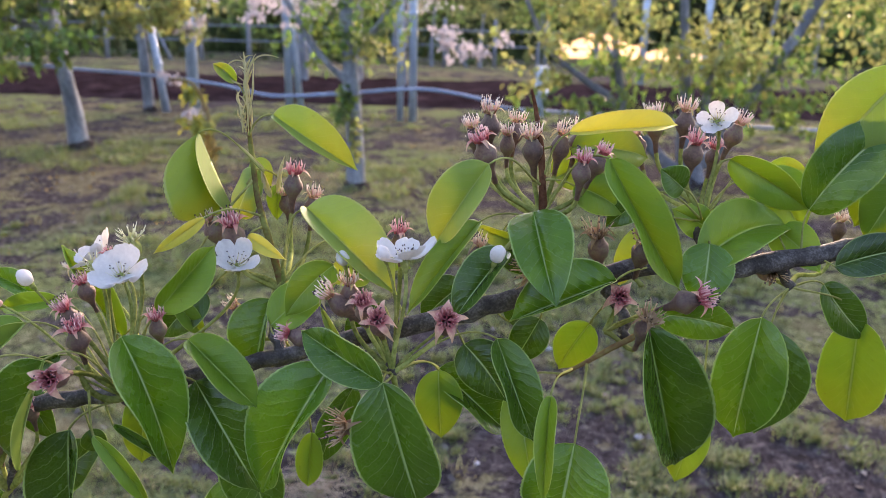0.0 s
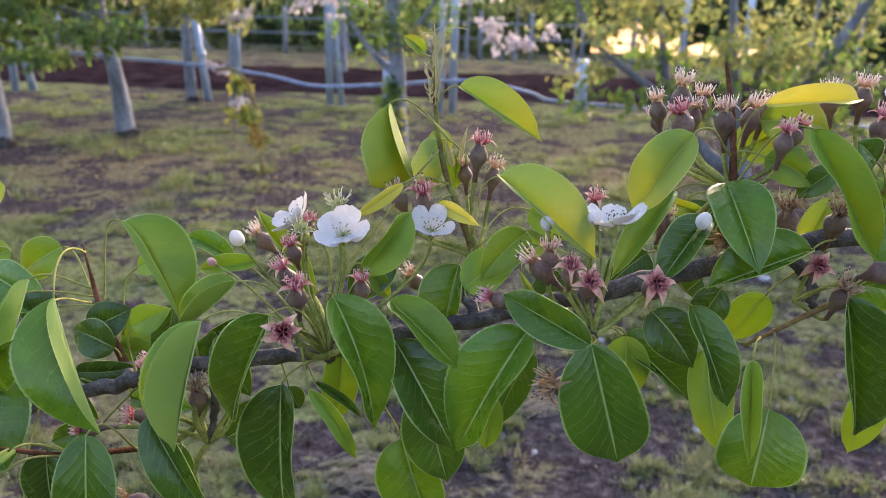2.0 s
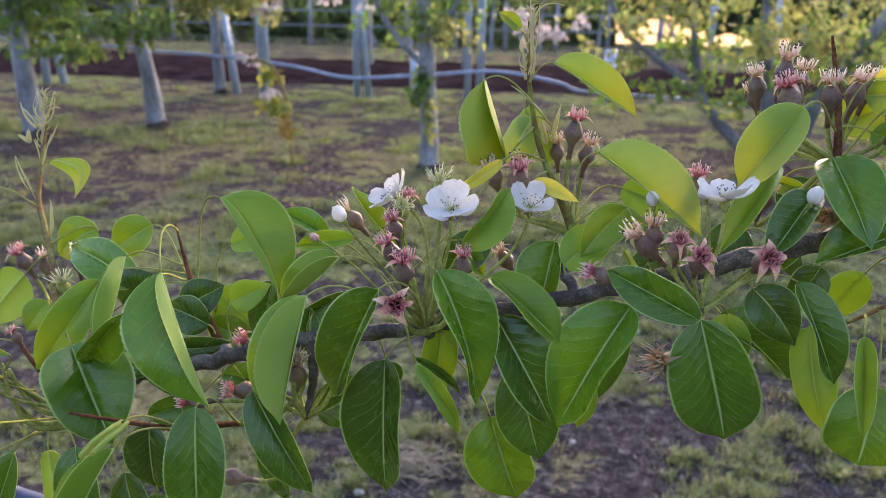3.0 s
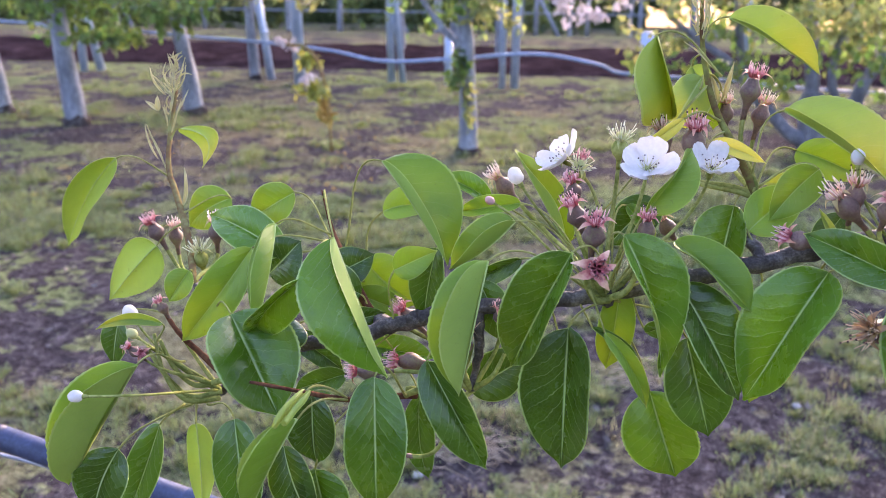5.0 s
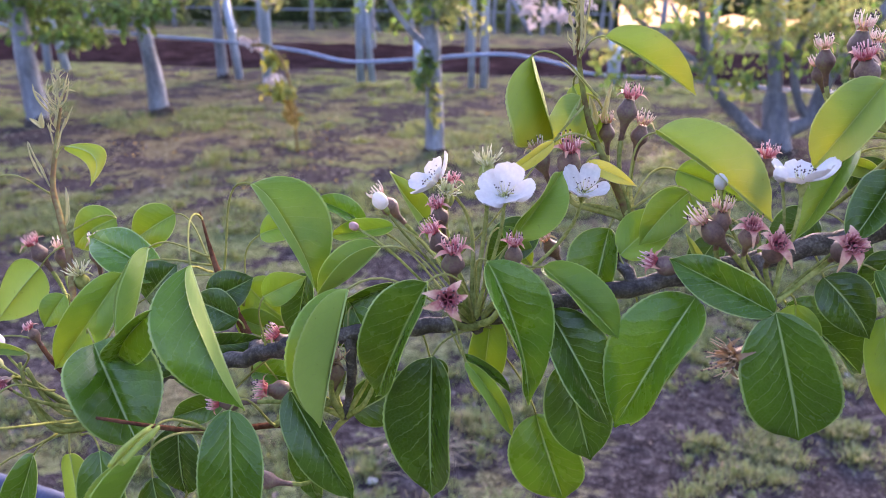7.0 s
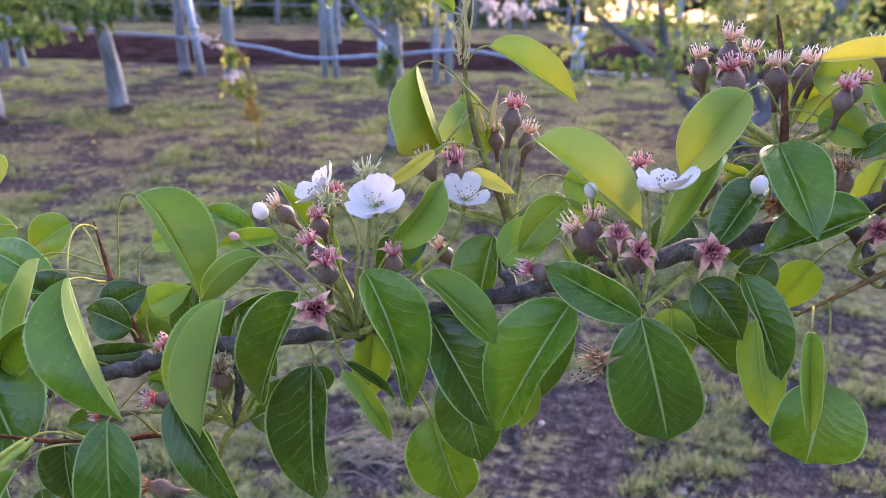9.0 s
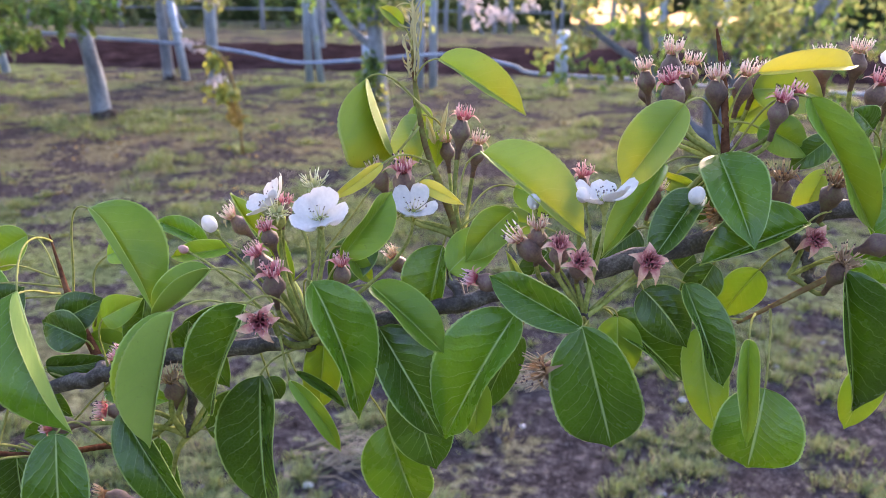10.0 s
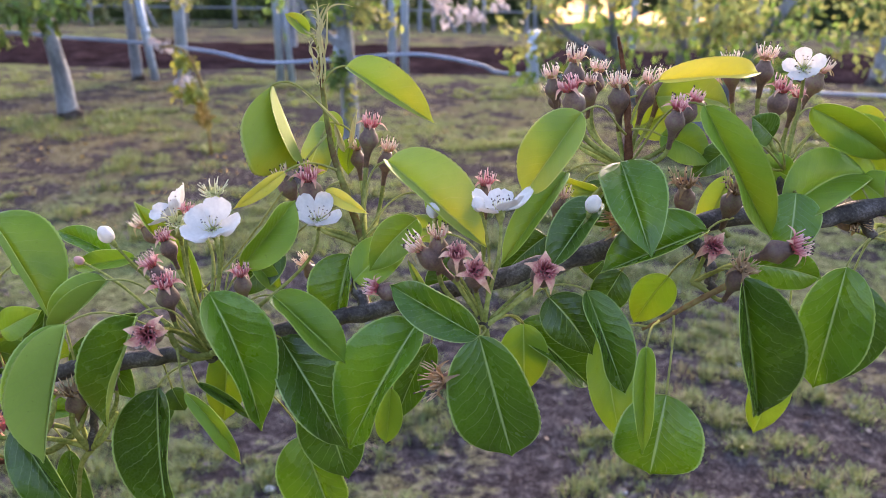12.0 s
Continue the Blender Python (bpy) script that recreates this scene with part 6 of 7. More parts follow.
leaf((-0.2759, 0.6000, 1.1423), (-0.2515, 0.6000, 1.1683), 0.0383, 0, (20, 20), .06, .03, 0, (-0.3073, 0.5900, 1.1078))
leaf((-0.2536, 0.5500, 1.1109), (-0.2482, 0.5700, 1.1250), 0.0369, 0, (20, 20), .06, .03, 0, (-0.2461, 0.5660, 1.1041))
leaf((-0.2044, 0.6000, 1.0941), (-0.1590, 0.6000, 1.0889), 0.0236, -6, (58, 21), 0.04, 0.000, 4, (-0.1329, 0.5620, 1.1436), 0.45, 2.2)
leaf((-0.2551, 0.5850, 1.1059), (-0.2179, 0.5800, 1.0840), 0.0209, -14, (35, 27), 0.04, 0.000, 0, (-0.1998, 0.5620, 1.1215), 0.45, 2.2)
leaf((-0.2148, 0.5750, 1.0838), (-0.2498, 0.5700, 1.0708), 0.0215, 0, (38, 22), 0.04, 0.000, 0, (-0.1620, 0.5600, 1.1345), 0.45, 2.2)
leaf((-0.1222, 0.6000, 1.2033), (-0.1553, 0.6000, 1.2185), 0.0184, 9, (23, 57), 0.04, 0.039, 4, (-0.0472, 0.5570, 1.1596), 0.45, 2.2)
leaf((-0.1022, 0.5900, 1.2062), (-0.1428, 0.5900, 1.1979), 0.0167, -5, (24, 60), 0.04, 0.000, 1, (-0.0472, 0.5570, 1.1596), 0.45, 2.2)
leaf((-0.0998, 0.5800, 1.1729), (-0.1366, 0.5800, 1.1531), 0.0168, -8, (60, 24), 0.04, 0.000, 0, (-0.0472, 0.5570, 1.1596), 0.45, 2.1)
leaf((-0.0370, 0.6100, 1.2030), (-0.0176, 0.6100, 1.1784), 0.0158, -12, (50, 25), 0.04, 0.000, 1, (-0.0472, 0.5570, 1.1596), 0.45, 2.2)
leaf((0.0839, 0.5700, 1.1886), (0.0682, 0.5750, 1.2167), 0.0072, 4, (43, 43), 0.04, 0.000, 2, (0.1144, 0.5550, 1.1859), 0.45, 2)
leaf((0.1849, 0.6400, 1.2409), (0.1552, 0.6400, 1.2514), 0.0157, -7, (63, 25), 0.04, 0.000, 2, (0.1951, 0.6250, 1.2620), 0.45, 2.1)
leaf((0.2637, 0.6450, 1.2549), (0.2495, 0.6450, 1.2133), 0.0216, 11, (21, 62), 0.04, 0.000, 2, (0.3012, 0.6600, 1.2567), 0.45, 2.1)
leaf((-0.0043, 0.6600, 1.3365), (-0.0191, 0.6600, 1.3477), 0.0116, 0, (40, 40), .05, .05, 2, (0.0019, 0.6604, 1.3231))
leaf((0.0039, 0.6550, 1.3033), (0.0013, 0.6600, 1.3557), 0.0014, 0, (40, 40), .03, .02, 3, (0.0067, 0.6520, 1.2877))
leaf((0.0028, 0.6600, 1.3349), (-0.0011, 0.6600, 1.3528), 0.0011, 0, (40, 40), .05, .15, 3, (0.0022, 0.6600, 1.3182))
leaf((0.0015, 0.6600, 1.3457), (0.0075, 0.6600, 1.3537), 0.0010, 0, (40, 40), .05, -.3, 3, (0.0015, 0.6612, 1.3328))
leaf((0.0020, 0.6600, 1.3276), (0.0056, 0.6600, 1.3465), 0.0011, 0, (40, 40), .05, -.12, 3, (0.0028, 0.6590, 1.3133))
leaf((0.0017, 0.6600, 1.3493), (-0.0105, 0.6600, 1.3454), 0.0010, 0, (40, 40), .05, .2, 3, (0.0015, 0.6612, 1.3328))
leaf((0.0011, 0.6600, 1.3165), (-0.0025, 0.6600, 1.3275), 0.0010, 0, (40, 40), .05, .2, 3, (0.0039, 0.6570, 1.3035))
leaf((0.0026, 0.6550, 1.3080), (0.0078, 0.6600, 1.3530), 0.0014, 0, (40, 40), .03, .05, 3, (0.0051, 0.6550, 1.2937))
leaf((0.0009, 0.6600, 1.3349), (-0.0130, 0.6600, 1.3482), 0.0014, 0, (40, 40), .05, -.2, 3, (0.0022, 0.6600, 1.3182))
leaf((0.0035, 0.6600, 1.3422), (0.0242, 0.6600, 1.3527), 0.0014, 0, (40, 40), .05, -.25, 3, (0.0017, 0.6608, 1.3279))
leaf((0.0002, 0.6550, 1.3043), (-0.0046, 0.6600, 1.3311), 0.0014, 0, (40, 40), .05, .05, 3, (0.0067, 0.6520, 1.2877))
leaf((0.0060, 0.6550, 1.3063), (0.0032, 0.6600, 1.3349), 0.0014, 0, (40, 40), .05, .05, 3, (0.0051, 0.6550, 1.2937))
leaf((0.0050, 0.6550, 1.3246), (0.0094, 0.6600, 1.3548), 0.0014, 0, (40, 40), .05, -.08, 3, (0.0028, 0.6590, 1.3133))
leaf((0.0151, 0.6500, 1.2813), (-0.0078, 0.6500, 1.3011), 0.0017, 0, (40, 40), .03, .03, 3, (0.0113, 0.6430, 1.2697))
leaf((0.0205, 0.6600, 1.2621), (0.0254, 0.6600, 1.2881), 0.0040, 0, (40, 40), .05, 0, 3, (0.0129, 0.6400, 1.2638))
leaf((0.0173, 0.6550, 1.2612), (0.0112, 0.6550, 1.2802), 0.0054, 0, (40, 40), .05, 0, 3, (0.0129, 0.6400, 1.2638))
leaf((-0.4031, 0.7000, 1.2349), (-0.4135, 0.7000, 1.2422), 0.0036, 0, (35, 35), .05, .05, 3, (-0.3894, 0.6970, 1.2309))
leaf((-0.3949, 0.7000, 1.2473), (-0.4065, 0.7000, 1.2681), 0.0022, 0, (30, 30), .05, -.08, 3, (-0.3894, 0.6970, 1.2309))
leaf((-0.3867, 0.7000, 1.2564), (-0.3904, 0.7000, 1.2794), 0.0015, 0, (40, 40), .05, .12, 3, (-0.3880, 0.6980, 1.2379))
leaf((-0.3862, 0.7000, 1.2608), (-0.3777, 0.7000, 1.2784), 0.0015, 0, (40, 40), .05, -.15, 3, (-0.3866, 0.6990, 1.2450))
leaf((-0.3884, 0.7000, 1.2497), (-0.3763, 0.7000, 1.2733), 0.0015, 0, (40, 40), .05, .2, 3, (-0.3894, 0.6970, 1.2309))
leaf((-0.3872, 0.7000, 1.2520), (-0.3925, 0.7000, 1.2729), 0.0014, 0, (40, 40), .05, -.2, 3, (-0.3880, 0.6980, 1.2379))
leaf((-0.3900, 0.7000, 1.2430), (-0.3981, 0.7000, 1.2578), 0.0015, 0, (40, 40), .05, .2, 3, (-0.3894, 0.6970, 1.2309))
leaf((-0.3920, 0.7000, 1.2340), (-0.3848, 0.7000, 1.2468), 0.0015, 0, (40, 40), .05, -.2, 3, (-0.3922, 0.6950, 1.2167))
leaf((-0.3962, 0.7000, 1.2225), (-0.3993, 0.7000, 1.2382), 0.0014, 0, (40, 40), .05, .1, 3, (-0.3913, 0.6920, 1.2120))
leaf((-0.3227, 0.5350, 1.1289), (-0.3601, 0.5200, 1.1283), 0.0090, 0, (40, 30), .05, .12, 2, (-0.3314, 0.5400, 1.1133))
leaf((-0.3990, 0.6850, 1.1993), (-0.4074, 0.6850, 1.2270), 0.0018, 0, (40, 40), .03, -.05, 3, (-0.3879, 0.6800, 1.1928))
leaf((-0.4026, 0.7000, 1.2349), (-0.4027, 0.7000, 1.2466), 0.0053, 0, (35, 35), .05, .05, 3, (-0.3894, 0.6970, 1.2309))
leaf((-0.3864, 0.7000, 1.2634), (-0.3870, 0.7000, 1.2708), 0.0013, 0, (40, 40), .05, -0.08, 3, (-0.3866, 0.6990, 1.2450))
leaf((-0.3909, 0.7000, 1.2354), (-0.3852, 0.7000, 1.2436), 0.0017, 0, (40, 40), .05, -0.18, 3, (-0.3908, 0.6960, 1.2238))
leaf((-0.3856, 0.7000, 1.2661), (-0.3890, 0.7000, 1.2794), 0.0018, 0, (40, 40), .05, 0.25, 3, (-0.3866, 0.6990, 1.2450))
leaf((-0.3918, 0.7000, 1.2403), (-0.3940, 0.7000, 1.2513), 0.0018, 0, (40, 40), .05, 0.28, 3, (-0.3908, 0.6960, 1.2238))
leaf((-0.3932, 0.7000, 1.2366), (-0.3900, 0.7000, 1.2484), 0.0016, 0, (40, 40), .05, -0.26, 3, (-0.3908, 0.6960, 1.2238))
leaf((-0.3889, 0.7000, 1.2537), (-0.3798, 0.7000, 1.2671), 0.0017, 0, (40, 40), .05, -0.16, 3, (-0.3880, 0.6980, 1.2379))
leaf((-0.3919, 0.7000, 1.2353), (-0.3836, 0.7000, 1.2490), 0.0016, 0, (40, 40), .05, -0.07, 3, (-0.3908, 0.6960, 1.2238))
leaf((-0.3890, 0.7000, 1.2484), (-0.3938, 0.7000, 1.2571), 0.0019, 0, (40, 40), .05, -0.37, 3, (-0.3894, 0.6970, 1.2309))
leaf((-0.3822, 0.7000, 1.2714), (-0.3850, 0.7000, 1.2812), 0.0016, 0, (40, 40), .05, -0.13, 3, (-0.3866, 0.6990, 1.2450))
leaf((-0.3942, 0.7000, 1.2316), (-0.3948, 0.7000, 1.2397), 0.0017, 0, (40, 40), .05, -0.18, 3, (-0.3922, 0.6950, 1.2167))
leaf((-0.3850, 0.7000, 1.2587), (-0.3867, 0.7000, 1.2691), 0.0019, 0, (40, 40), .05, -0.32, 3, (-0.3866, 0.6990, 1.2450))
leaf((-0.3837, 0.7000, 1.2705), (-0.3783, 0.7000, 1.2814), 0.0014, 0, (40, 40), .05, -0.14, 3, (-0.3866, 0.6990, 1.2450))
leaf((-0.3842, 0.7000, 1.2657), (-0.3906, 0.7000, 1.2772), 0.0019, 0, (40, 40), .05, 0.36, 3, (-0.3866, 0.6990, 1.2450))
leaf((-0.3881, 0.7000, 1.2431), (-0.3959, 0.7000, 1.2513), 0.0020, 0, (40, 40), .05, 0.22, 3, (-0.3894, 0.6970, 1.2309))
leaf((-0.3848, 0.7000, 1.2565), (-0.3815, 0.7000, 1.2692), 0.0015, 0, (40, 40), .05, -0.25, 3, (-0.3880, 0.6980, 1.2379))
leaf((-0.3883, 0.7000, 1.2550), (-0.3887, 0.7000, 1.2686), 0.0015, 0, (40, 40), .05, -0.39, 3, (-0.3880, 0.6980, 1.2379))
leaf((-0.3841, 0.7000, 1.2713), (-0.3780, 0.7000, 1.2801), 0.0015, 0, (40, 40), .05, -0.32, 3, (-0.3866, 0.6990, 1.2450))
leaf((-0.3931, 0.7000, 1.2326), (-0.3973, 0.7000, 1.2392), 0.0013, 0, (40, 40), .05, -0.27, 3, (-0.3922, 0.6950, 1.2167))
leaf((-0.0007, 0.6600, 1.3183), (-0.0051, 0.6600, 1.3281), 0.0012, 0, (40, 40), .05, 0.40, 3, (0.0039, 0.6570, 1.3035))
leaf((0.0021, 0.6600, 1.3432), (0.0063, 0.6600, 1.3522), 0.0016, 0, (40, 40), .05, -0.02, 3, (0.0017, 0.6608, 1.3279))
leaf((0.0014, 0.6600, 1.3378), (-0.0030, 0.6600, 1.3467), 0.0012, 0, (40, 40), .05, 0.31, 3, (0.0019, 0.6604, 1.3231))
leaf((0.0004, 0.6600, 1.3113), (-0.0041, 0.6600, 1.3186), 0.0012, 0, (40, 40), .05, -0.23, 3, (0.0045, 0.6560, 1.2986))
leaf((0.0034, 0.6600, 1.3385), (0.0003, 0.6600, 1.3439), 0.0016, 0, (40, 40), .05, 0.05, 3, (0.0019, 0.6604, 1.3231))
leaf((-0.0003, 0.6600, 1.3038), (0.0052, 0.6600, 1.3156), 0.0015, 0, (40, 40), .05, 0.20, 3, (0.0051, 0.6550, 1.2937))
leaf((-0.0007, 0.6600, 1.3264), (-0.0030, 0.6600, 1.3398), 0.0015, 0, (40, 40), .05, 0.34, 3, (0.0028, 0.6590, 1.3133))
leaf((0.0024, 0.6600, 1.3338), (0.0067, 0.6600, 1.3448), 0.0015, 0, (40, 40), .05, 0.02, 3, (0.0022, 0.6600, 1.3182))
leaf((0.0016, 0.6600, 1.3191), (0.0001, 0.6600, 1.3330), 0.0016, 0, (40, 40), .05, -0.34, 3, (0.0039, 0.6570, 1.3035))
leaf((0.0024, 0.6600, 1.3050), (0.0050, 0.6600, 1.3107), 0.0015, 0, (40, 40), .05, -0.30, 3, (0.0051, 0.6550, 1.2937))
leaf((0.0009, 0.6600, 1.3050), (-0.0034, 0.6600, 1.3116), 0.0014, 0, (40, 40), .05, 0.06, 3, (0.0051, 0.6550, 1.2937))
leaf((0.0025, 0.6600, 1.3151), (0.0001, 0.6600, 1.3202), 0.0016, 0, (40, 40), .05, -0.39, 3, (0.0039, 0.6570, 1.3035))
leaf((-0.0016, 0.6600, 1.3090), (0.0033, 0.6600, 1.3221), 0.0015, 0, (40, 40), .05, 0.04, 3, (0.0045, 0.6560, 1.2986))
leaf((-0.0012, 0.6600, 1.3090), (0.0019, 0.6600, 1.3177), 0.0015, 0, (40, 40), .05, 0.22, 3, (0.0045, 0.6560, 1.2986))
leaf((-0.3881, 0.7000, 1.2431), (-0.4069, 0.7000, 1.2646), 0.0017, 0, (40, 40), .05, .05, 3, (-0.3894, 0.6970, 1.2309))
leaf((-0.3857, 0.7000, 1.2520), (-0.3902, 0.7000, 1.2768), 0.0017, 0, (40, 40), .05, .05, 3, (-0.3880, 0.6980, 1.2379))
leaf((-0.3838, 0.7000, 1.2565), (-0.3759, 0.7000, 1.2772), 0.0017, 0, (40, 40), .05, .05, 3, (-0.3880, 0.6980, 1.2379))
leaf((-0.3824, 0.7000, 1.2609), (-0.3716, 0.7000, 1.2639), 0.0017, 0, (40, 40), .05, -.2, 3, (-0.3866, 0.6990, 1.2450))
leaf((-0.3862, 0.7000, 1.2342), (-0.3756, 0.7000, 1.2524), 0.0017, 0, (40, 40), .05, .05, 3, (-0.3908, 0.6960, 1.2238))
leaf((-0.3898, 0.6800, 1.1927), (-0.4036, 0.6800, 1.2272), 0.0021, 0, (40, 40), .03, .03, 3, (-0.3805, 0.6710, 1.1832))
leaf((-0.3680, 0.6600, 1.1695), (-0.3645, 0.6600, 1.1995), 0.0041, 0, (40, 40), .05, .12, 3, (-0.3632, 0.6500, 1.1589))
leaf((-0.3896, 0.7000, 1.2386), (-0.3761, 0.7000, 1.2707), 0.0017, 0, (40, 40), .05, -.05, 3, (-0.3908, 0.6960, 1.2238))
leaf((-0.3917, 0.6950, 1.2168), (-0.3833, 0.7000, 1.2432), 0.0017, 0, (40, 40), .05, .05, 3, (-0.3896, 0.6860, 1.2024))

fruitlet((-0.0542, 0.4950, 1.2005), (0.1530, -0.9300, 0.3340), 1.14, 'star', (-0.0472, 0.5570, 1.1596))
fruitlet((-0.0560, 0.5250, 1.2151), (0.0464, -0.3710, 0.9275), 1.1, 'fresh', (-0.0472, 0.5570, 1.1596))
fruitlet((-0.0690, 0.5410, 1.2202), (-0.3578, -0.2683, 0.8944), 1.0, 'fresh', (-0.0472, 0.5570, 1.1596))
fruitlet((-0.0266, 0.5620, 1.2083), (0.0000, -0.1961, 0.9806), .95, 'fresh', (-0.0472, 0.5570, 1.1596))
fruitlet((-0.1246, 0.6550, 1.2051), (-0.6082, -0.2281, 0.7603), 1.1, 'pale', (-0.0472, 0.5570, 1.1596))
fruitlet((-0.0711, 0.5650, 1.2274), (-0.1881, -0.2822, 0.9407), .9, 'fresh', (-0.0472, 0.5570, 1.1596))
fruitlet((-0.0664, 0.5900, 1.2363), (0.1925, -0.1925, 0.9623), .8, 'fresh', (-0.0472, 0.5570, 1.1596))
fruitlet((-0.0108, 0.6500, 1.1834), (-0.5185, -0.2074, 0.8296), 1.0, 'pale', (0.0396, 0.6000, 1.2133))
fruitlet((0.0013, 0.6200, 1.2511), (0.0000, -0.3714, 0.9285), 1.3, 'fresh', (0.0396, 0.6000, 1.2133))
fruitlet((-0.0194, 0.6350, 1.2482), (-0.3651, -0.1826, 0.9129), 1.1, 'pale', (0.0396, 0.6000, 1.2133))
fruitlet((0.0361, 0.6450, 1.2802), (0.1186, -0.0988, 0.9880), 1.15, 'fresh', (0.0396, 0.6000, 1.2133))
fruitlet((0.0459, 0.6550, 1.2624), (0.1476, -0.0984, 0.9841), 1.0, 'pale', (0.0396, 0.6000, 1.2133))
fruitlet((0.0239, 0.6650, 1.2608), (-0.0994, -0.0497, 0.9938), .9, 'pale', (0.0396, 0.6000, 1.2133))
fruitlet((0.0517, 0.5650, 1.2021), (-0.8944, -0.2683, 0.3578), 1.0, 'fresh', (0.1144, 0.5550, 1.1859))
fruitlet((0.0758, 0.5700, 1.2248), (-0.6931, -0.1980, 0.6931), 1.15, 'pale', (0.1144, 0.5550, 1.1859))
fruitlet((0.0861, 0.5750, 1.2311), (0.0000, -0.1961, 0.9806), 1.05, 'pale', (0.1144, 0.5550, 1.1859))
fruitlet((0.0981, 0.5530, 1.2282), (0.0000, -0.5145, 0.8575), 0.95, 'star', (0.1144, 0.5550, 1.1859))
fruitlet((0.1087, 0.5400, 1.2236), (0.0000, -0.7071, 0.7071), 1.04, 'star', (0.1144, 0.5550, 1.1859))
fruitlet((0.1456, 0.5450, 1.2236), (0.0816, -0.8165, 0.5715), 1.14, 'star', (0.1144, 0.5550, 1.1859))
fruitlet((0.0919, 0.5300, 1.1632), (-0.7956, -0.5569, 0.2387), 1.25, 'dry', (0.1144, 0.5550, 1.1859))
fruitlet((0.1116, 0.6000, 1.2564), (0.0000, -0.1961, 0.9806), 1.0, 'fresh', (0.1144, 0.5550, 1.1859))
fruitlet((0.1903, 0.6000, 1.2358), (-0.9535, -0.2860, -0.0953), 1.1, 'dry', (0.2007, 0.6100, 1.2173))
fruitlet((0.1579, 0.6200, 1.2446), (0.1925, -0.1925, 0.9623), .9, 'pale', (0.1951, 0.6250, 1.2620))
fruitlet((0.1624, 0.6370, 1.3243), (0.0000, -0.1961, 0.9806), 1.15, 'pale', (0.1951, 0.6250, 1.2620))
fruitlet((0.1506, 0.6630, 1.3110), (-0.1952, -0.0976, 0.9759), 1.0, 'pale', (0.1951, 0.6250, 1.2620))
fruitlet((0.1519, 0.6800, 1.2992), (-0.3710, -0.0464, 0.9275), .8, 'pale', (0.1951, 0.6250, 1.2620))
fruitlet((0.1586, 0.6120, 1.3109), (-0.3179, -0.2724, 0.9082), 1.2, 'fresh', (0.1951, 0.6250, 1.2620))
fruitlet((0.1786, 0.6600, 1.3155), (0.0995, -0.0000, 0.9950), .95, 'pale', (0.1951, 0.6250, 1.2620))
fruitlet((0.1734, 0.6500, 1.3090), (0.0000, -0.0995, 0.9950), .9, 'pale', (0.1951, 0.6250, 1.2620))
fruitlet((0.1885, 0.6310, 1.3107), (-0.0984, -0.1476, 0.9841), 1.15, 'pale', (0.1951, 0.6250, 1.2620))
fruitlet((0.2074, 0.6400, 1.3117), (0.1476, -0.0984, 0.9841), 1.1, 'pale', (0.1951, 0.6250, 1.2620))
fruitlet((0.2192, 0.6550, 1.3121), (0.1952, -0.0976, 0.9759), 1.0, 'pale', (0.1951, 0.6250, 1.2620))
fruitlet((0.2176, 0.5970, 1.3038), (0.0800, -0.2500, 0.9600), 1.02, 'fresh', (0.1951, 0.6250, 1.2620))
fruitlet((0.2297, 0.6150, 1.3051), (0.3698, -0.0925, 0.9245), .95, 'fresh', (0.1951, 0.6250, 1.2620))
fruitlet((0.2601, 0.7000, 1.3033), (-0.2860, -0.0953, 0.9535), 1.05, 'pale', (0.3012, 0.6600, 1.2567))
fruitlet((0.2720, 0.7050, 1.3168), (-0.1476, -0.0984, 0.9841), 1.1, 'pale', (0.3012, 0.6600, 1.2567))
fruitlet((0.2922, 0.7000, 1.3211), (0.0000, -0.1961, 0.9806), 1.15, 'pale', (0.3012, 0.6600, 1.2567))
fruitlet((0.2909, 0.6550, 1.3069), (0.0478, -0.2870, 0.9567), 1.15, 'fresh', (0.3012, 0.6600, 1.2567))
fruitlet((0.3250, 0.6900, 1.3149), (0.2822, -0.1881, 0.9407), 1.1, 'pale', (0.3012, 0.6600, 1.2567))
fruitlet((0.3090, 0.6800, 1.3000), (0.0976, -0.1952, 0.9759), .9, 'fresh', (0.3012, 0.6600, 1.2567))
fruitlet((0.2311, 0.6200, 1.2532), (-0.1422, -0.2844, 0.9481), 1.2, 'dry', (0.2398, 0.6200, 1.2292))
fruitlet((0.2580, 0.6080, 1.2545), (0.0925, -0.3698, 0.9245), 1.2, 'dry', (0.2595, 0.6150, 1.2243))
fruitlet((0.2429, 0.5850, 1.2275), (-0.0891, -0.8909, 0.4454), 1.04, 'star', (0.2384, 0.6050, 1.1979))
fruitlet((0.2889, 0.5900, 1.2275), (0.7276, -0.4851, 0.4851), 1.25, 'fresh', (0.2384, 0.6050, 1.1979))
fruitlet((0.2595, 0.5800, 1.2158), (0.1761, -0.4402, 0.8805), 1.1, 'dry', (0.2384, 0.6050, 1.1979))
fruitlet((0.3476, 0.6550, 1.2262), (0.0000, -0.9285, 0.3714), 1.3, 'dry', (0.3608, 0.6550, 1.2152))
fruitlet((0.4191, 0.7400, 1.2393), (0.0000, -0.1961, 0.9806), 1.0, 'pale', (0.3608, 0.6550, 1.2152))
fruitlet((-0.1698, 0.5400, 1.1151), (-0.9129, -0.3651, 0.1826), 1.1, 'fresh', (-0.1245, 0.5500, 1.0942))
fruitlet((-0.1740, 0.5710, 1.1358), (-0.6360, -0.2120, 0.7420), 1.05, 'fresh', (-0.2019, 0.6000, 1.1204))
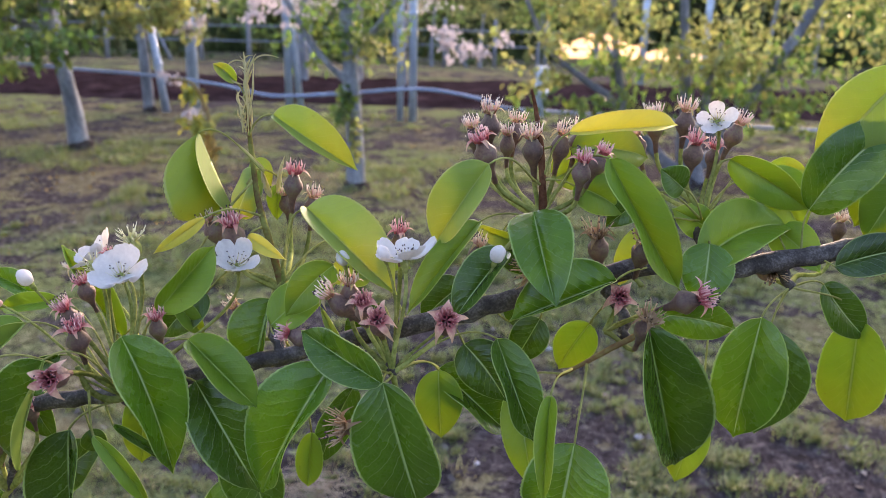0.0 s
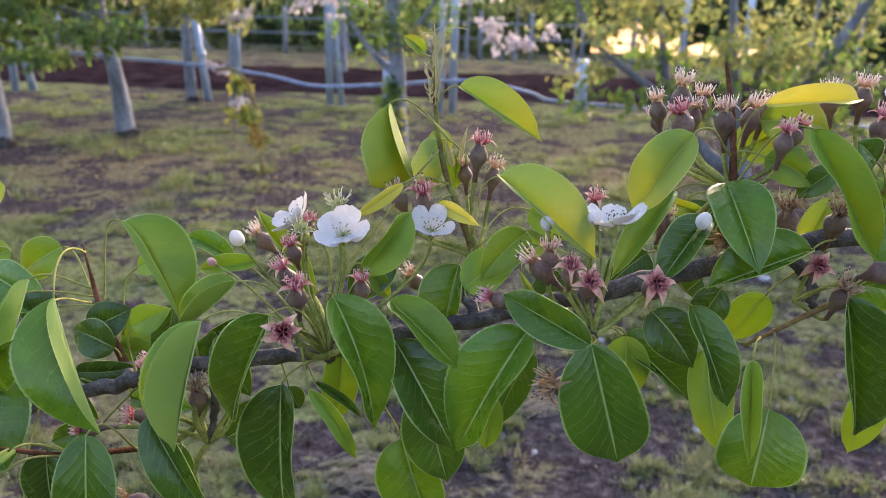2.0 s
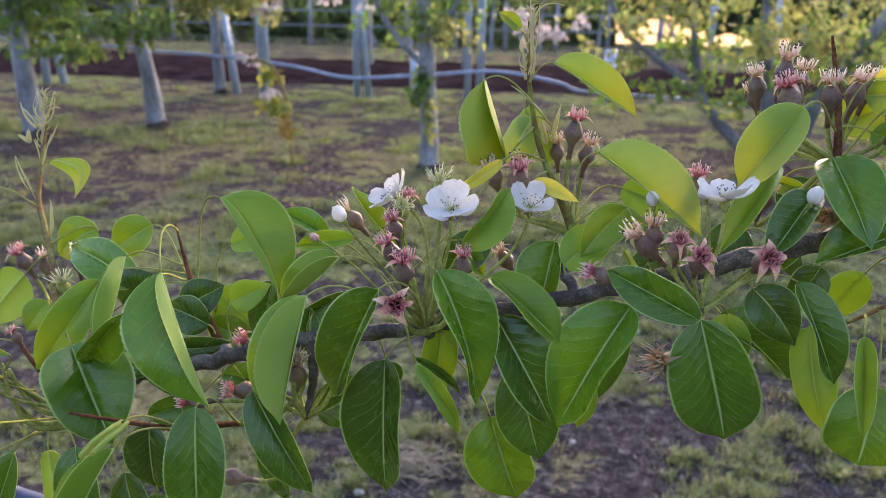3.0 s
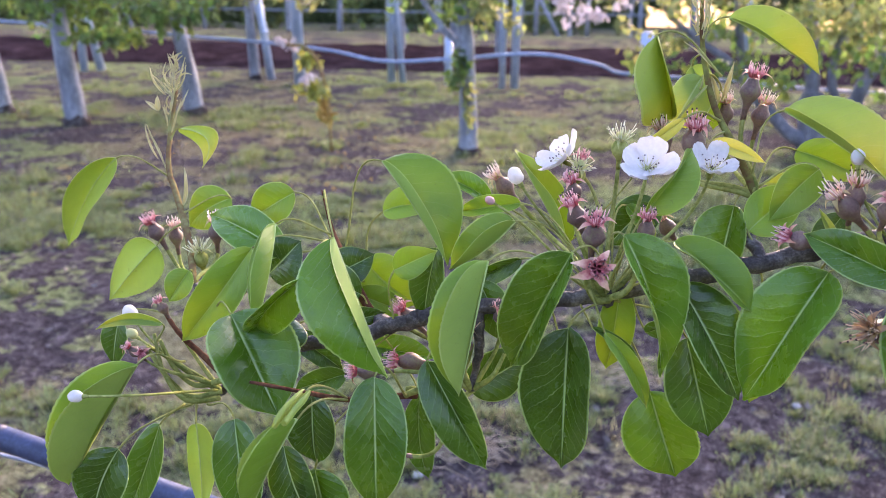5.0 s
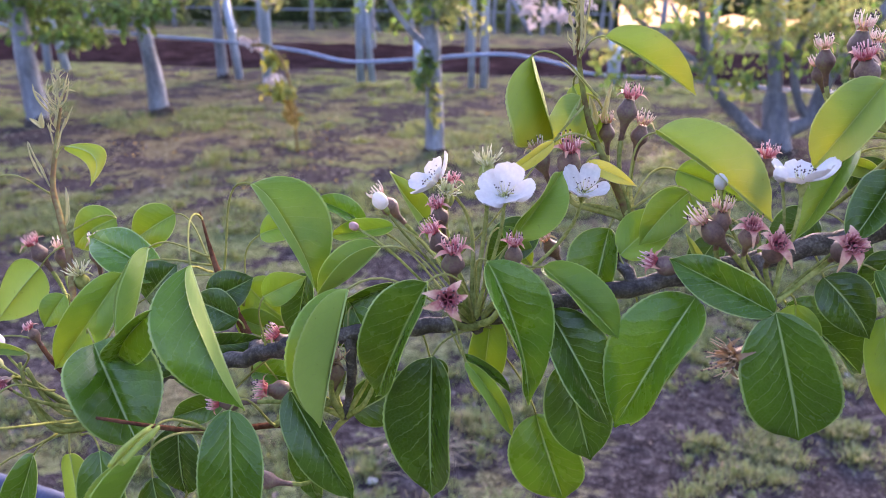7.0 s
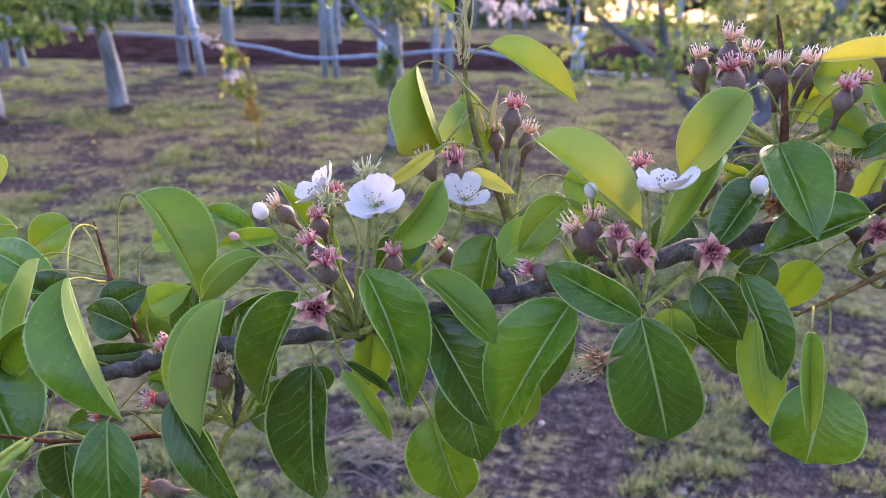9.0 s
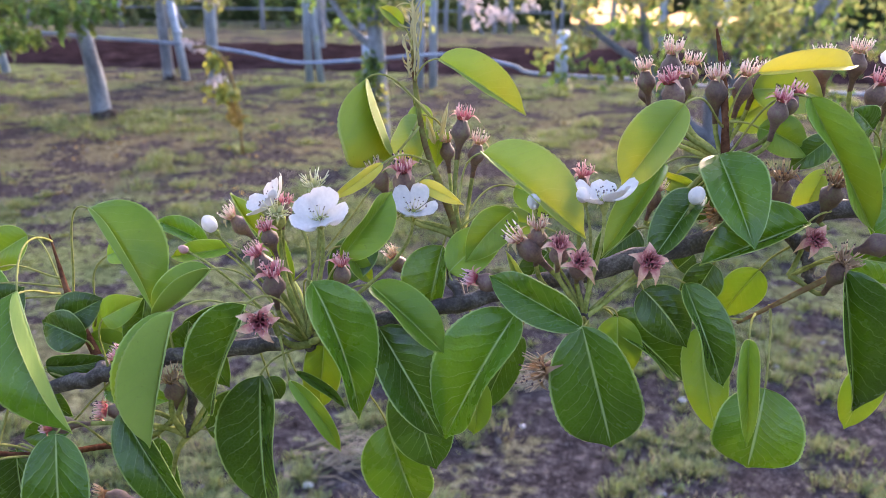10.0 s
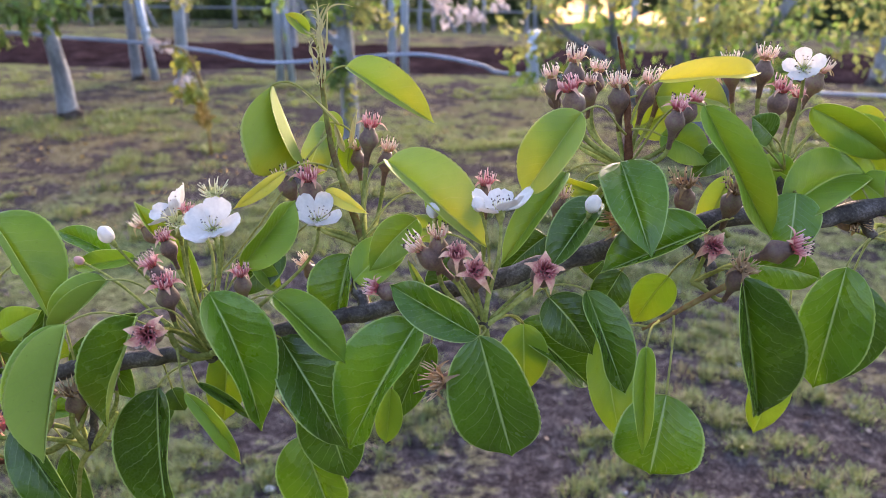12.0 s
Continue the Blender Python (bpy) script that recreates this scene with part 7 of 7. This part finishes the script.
fruitlet((-0.1869, 0.5100, 1.1216), (-0.9806, -0.1961, -0.0000), .9, 'fresh', (-0.1245, 0.5500, 1.0942))
fruitlet((-0.1097, 0.5580, 1.1474), (0.0000, -0.1961, 0.9806), .75, 'fresh', (-0.1245, 0.5500, 1.0942))
fruitlet((-0.1312, 0.5500, 1.1320), (0.0000, -0.1961, 0.9806), 1.1, 'dry', (-0.1245, 0.5500, 1.0942))
fruitlet((-0.1919, 0.5600, 1.0367), (-0.9623, -0.1925, 0.1925), 1.1, 'dry', (-0.1245, 0.5500, 1.0942))
fruitlet((-0.3939, 0.6550, 1.1552), (-0.3215, -0.2297, 0.9186), 1.1, 'fresh', (-0.3391, 0.6100, 1.1254))
fruitlet((-0.3827, 0.6700, 1.1476), (0.0000, -0.0995, 0.9950), 1.0, 'pale', (-0.3391, 0.6100, 1.1254))
fruitlet((-0.3326, 0.6400, 1.1636), (0.0497, -0.0994, 0.9938), 1.05, 'pale', (-0.3391, 0.6100, 1.1254))
fruitlet((-0.3427, 0.6300, 1.1440), (0.0000, -0.2873, 0.9578), .95, 'green', (-0.3391, 0.6100, 1.1254))
fruitlet((-0.3438, 0.5700, 1.1277), (-0.3651, -0.1826, 0.9129), .65, 'fresh', (-0.3000, 0.5600, 1.0709))
fruitlet((-0.3447, 0.5300, 1.1125), (-0.6206, -0.2762, 0.7262), .6, 'fresh', (-0.3000, 0.5600, 1.0709))
fruitlet((-0.3300, 0.5200, 1.1151), (0.2841, -0.7682, 0.2121), .6, 'fresh', (-0.3000, 0.5600, 1.0709))
fruitlet((-0.0447, 0.5770, 1.2510), (0.0000, -0.3714, 0.9285), 0.85, 'green', (-0.0472, 0.5570, 1.1596))
fruitlet((-0.0672, 0.5760, 1.2333), (0.1500, -0.5500, 0.8200), 0.85, 'green', (-0.0472, 0.5570, 1.1596))

flower((-0.0308, 0.5340, 1.2446), (0.0425, -0.5265, 0.8491), .0315, (-0.0472, 0.5570, 1.1596), 0.55)
flower((-0.0768, 0.6000, 1.2331), (-0.7400, -0.2200, 0.6350), .033, (-0.0472, 0.5570, 1.1596), 0.50)
flower((0.0106, 0.6000, 1.2308), (0.0891, -0.4454, 0.8909), .031, (-0.0472, 0.5570, 1.1596))
flower((0.1207, 0.5570, 1.2536), (-0.0796, -0.0597, 0.9950), .034, (0.1144, 0.5550, 1.1859), 0.49)
flower((0.3037, 0.6600, 1.3202), (-0.3304, -0.7551, 0.5663), .026, (0.3012, 0.6600, 1.2567))

flower_bud((-0.1027, 0.5600, 1.2303), (-0.5071, -0.1690, 0.8452), .0092, 'white', (-0.0472, 0.5570, 1.1596))
flower_bud((0.1714, 0.5690, 1.2548), (0.2822, -0.1881, 0.9407), .0092, 'white', (0.1144, 0.5550, 1.1859))
flower_bud((0.0830, 0.5720, 1.2473), (-0.1925, -0.1925, 0.9623), .008, 'white', (0.1144, 0.5550, 1.1859))
flower_bud((0.1092, 0.5550, 1.2568), (-0.2822, -0.1881, 0.9407), .0075, 'white', (0.1144, 0.5550, 1.1859))
flower_bud((-0.3533, 0.5500, 1.1270), (-0.3651, -0.1826, 0.9129), .0098, 'white', (-0.3000, 0.5600, 1.0709))
flower_bud((-0.3446, 0.4720, 1.1088), (-0.9806, -0.1961, -0.0000), .0075, 'white', (-0.3000, 0.5600, 1.0709))
flower_bud((-0.1163, 0.5520, 1.2172), (-0.8182, -0.1818, 0.5455), .0052, 'pink', (-0.0472, 0.5570, 1.1596))
flower_bud((-0.3475, 0.5400, 1.1173), (-0.6882, -0.2294, 0.6882), .007, 'green', (-0.3000, 0.5600, 1.0709))
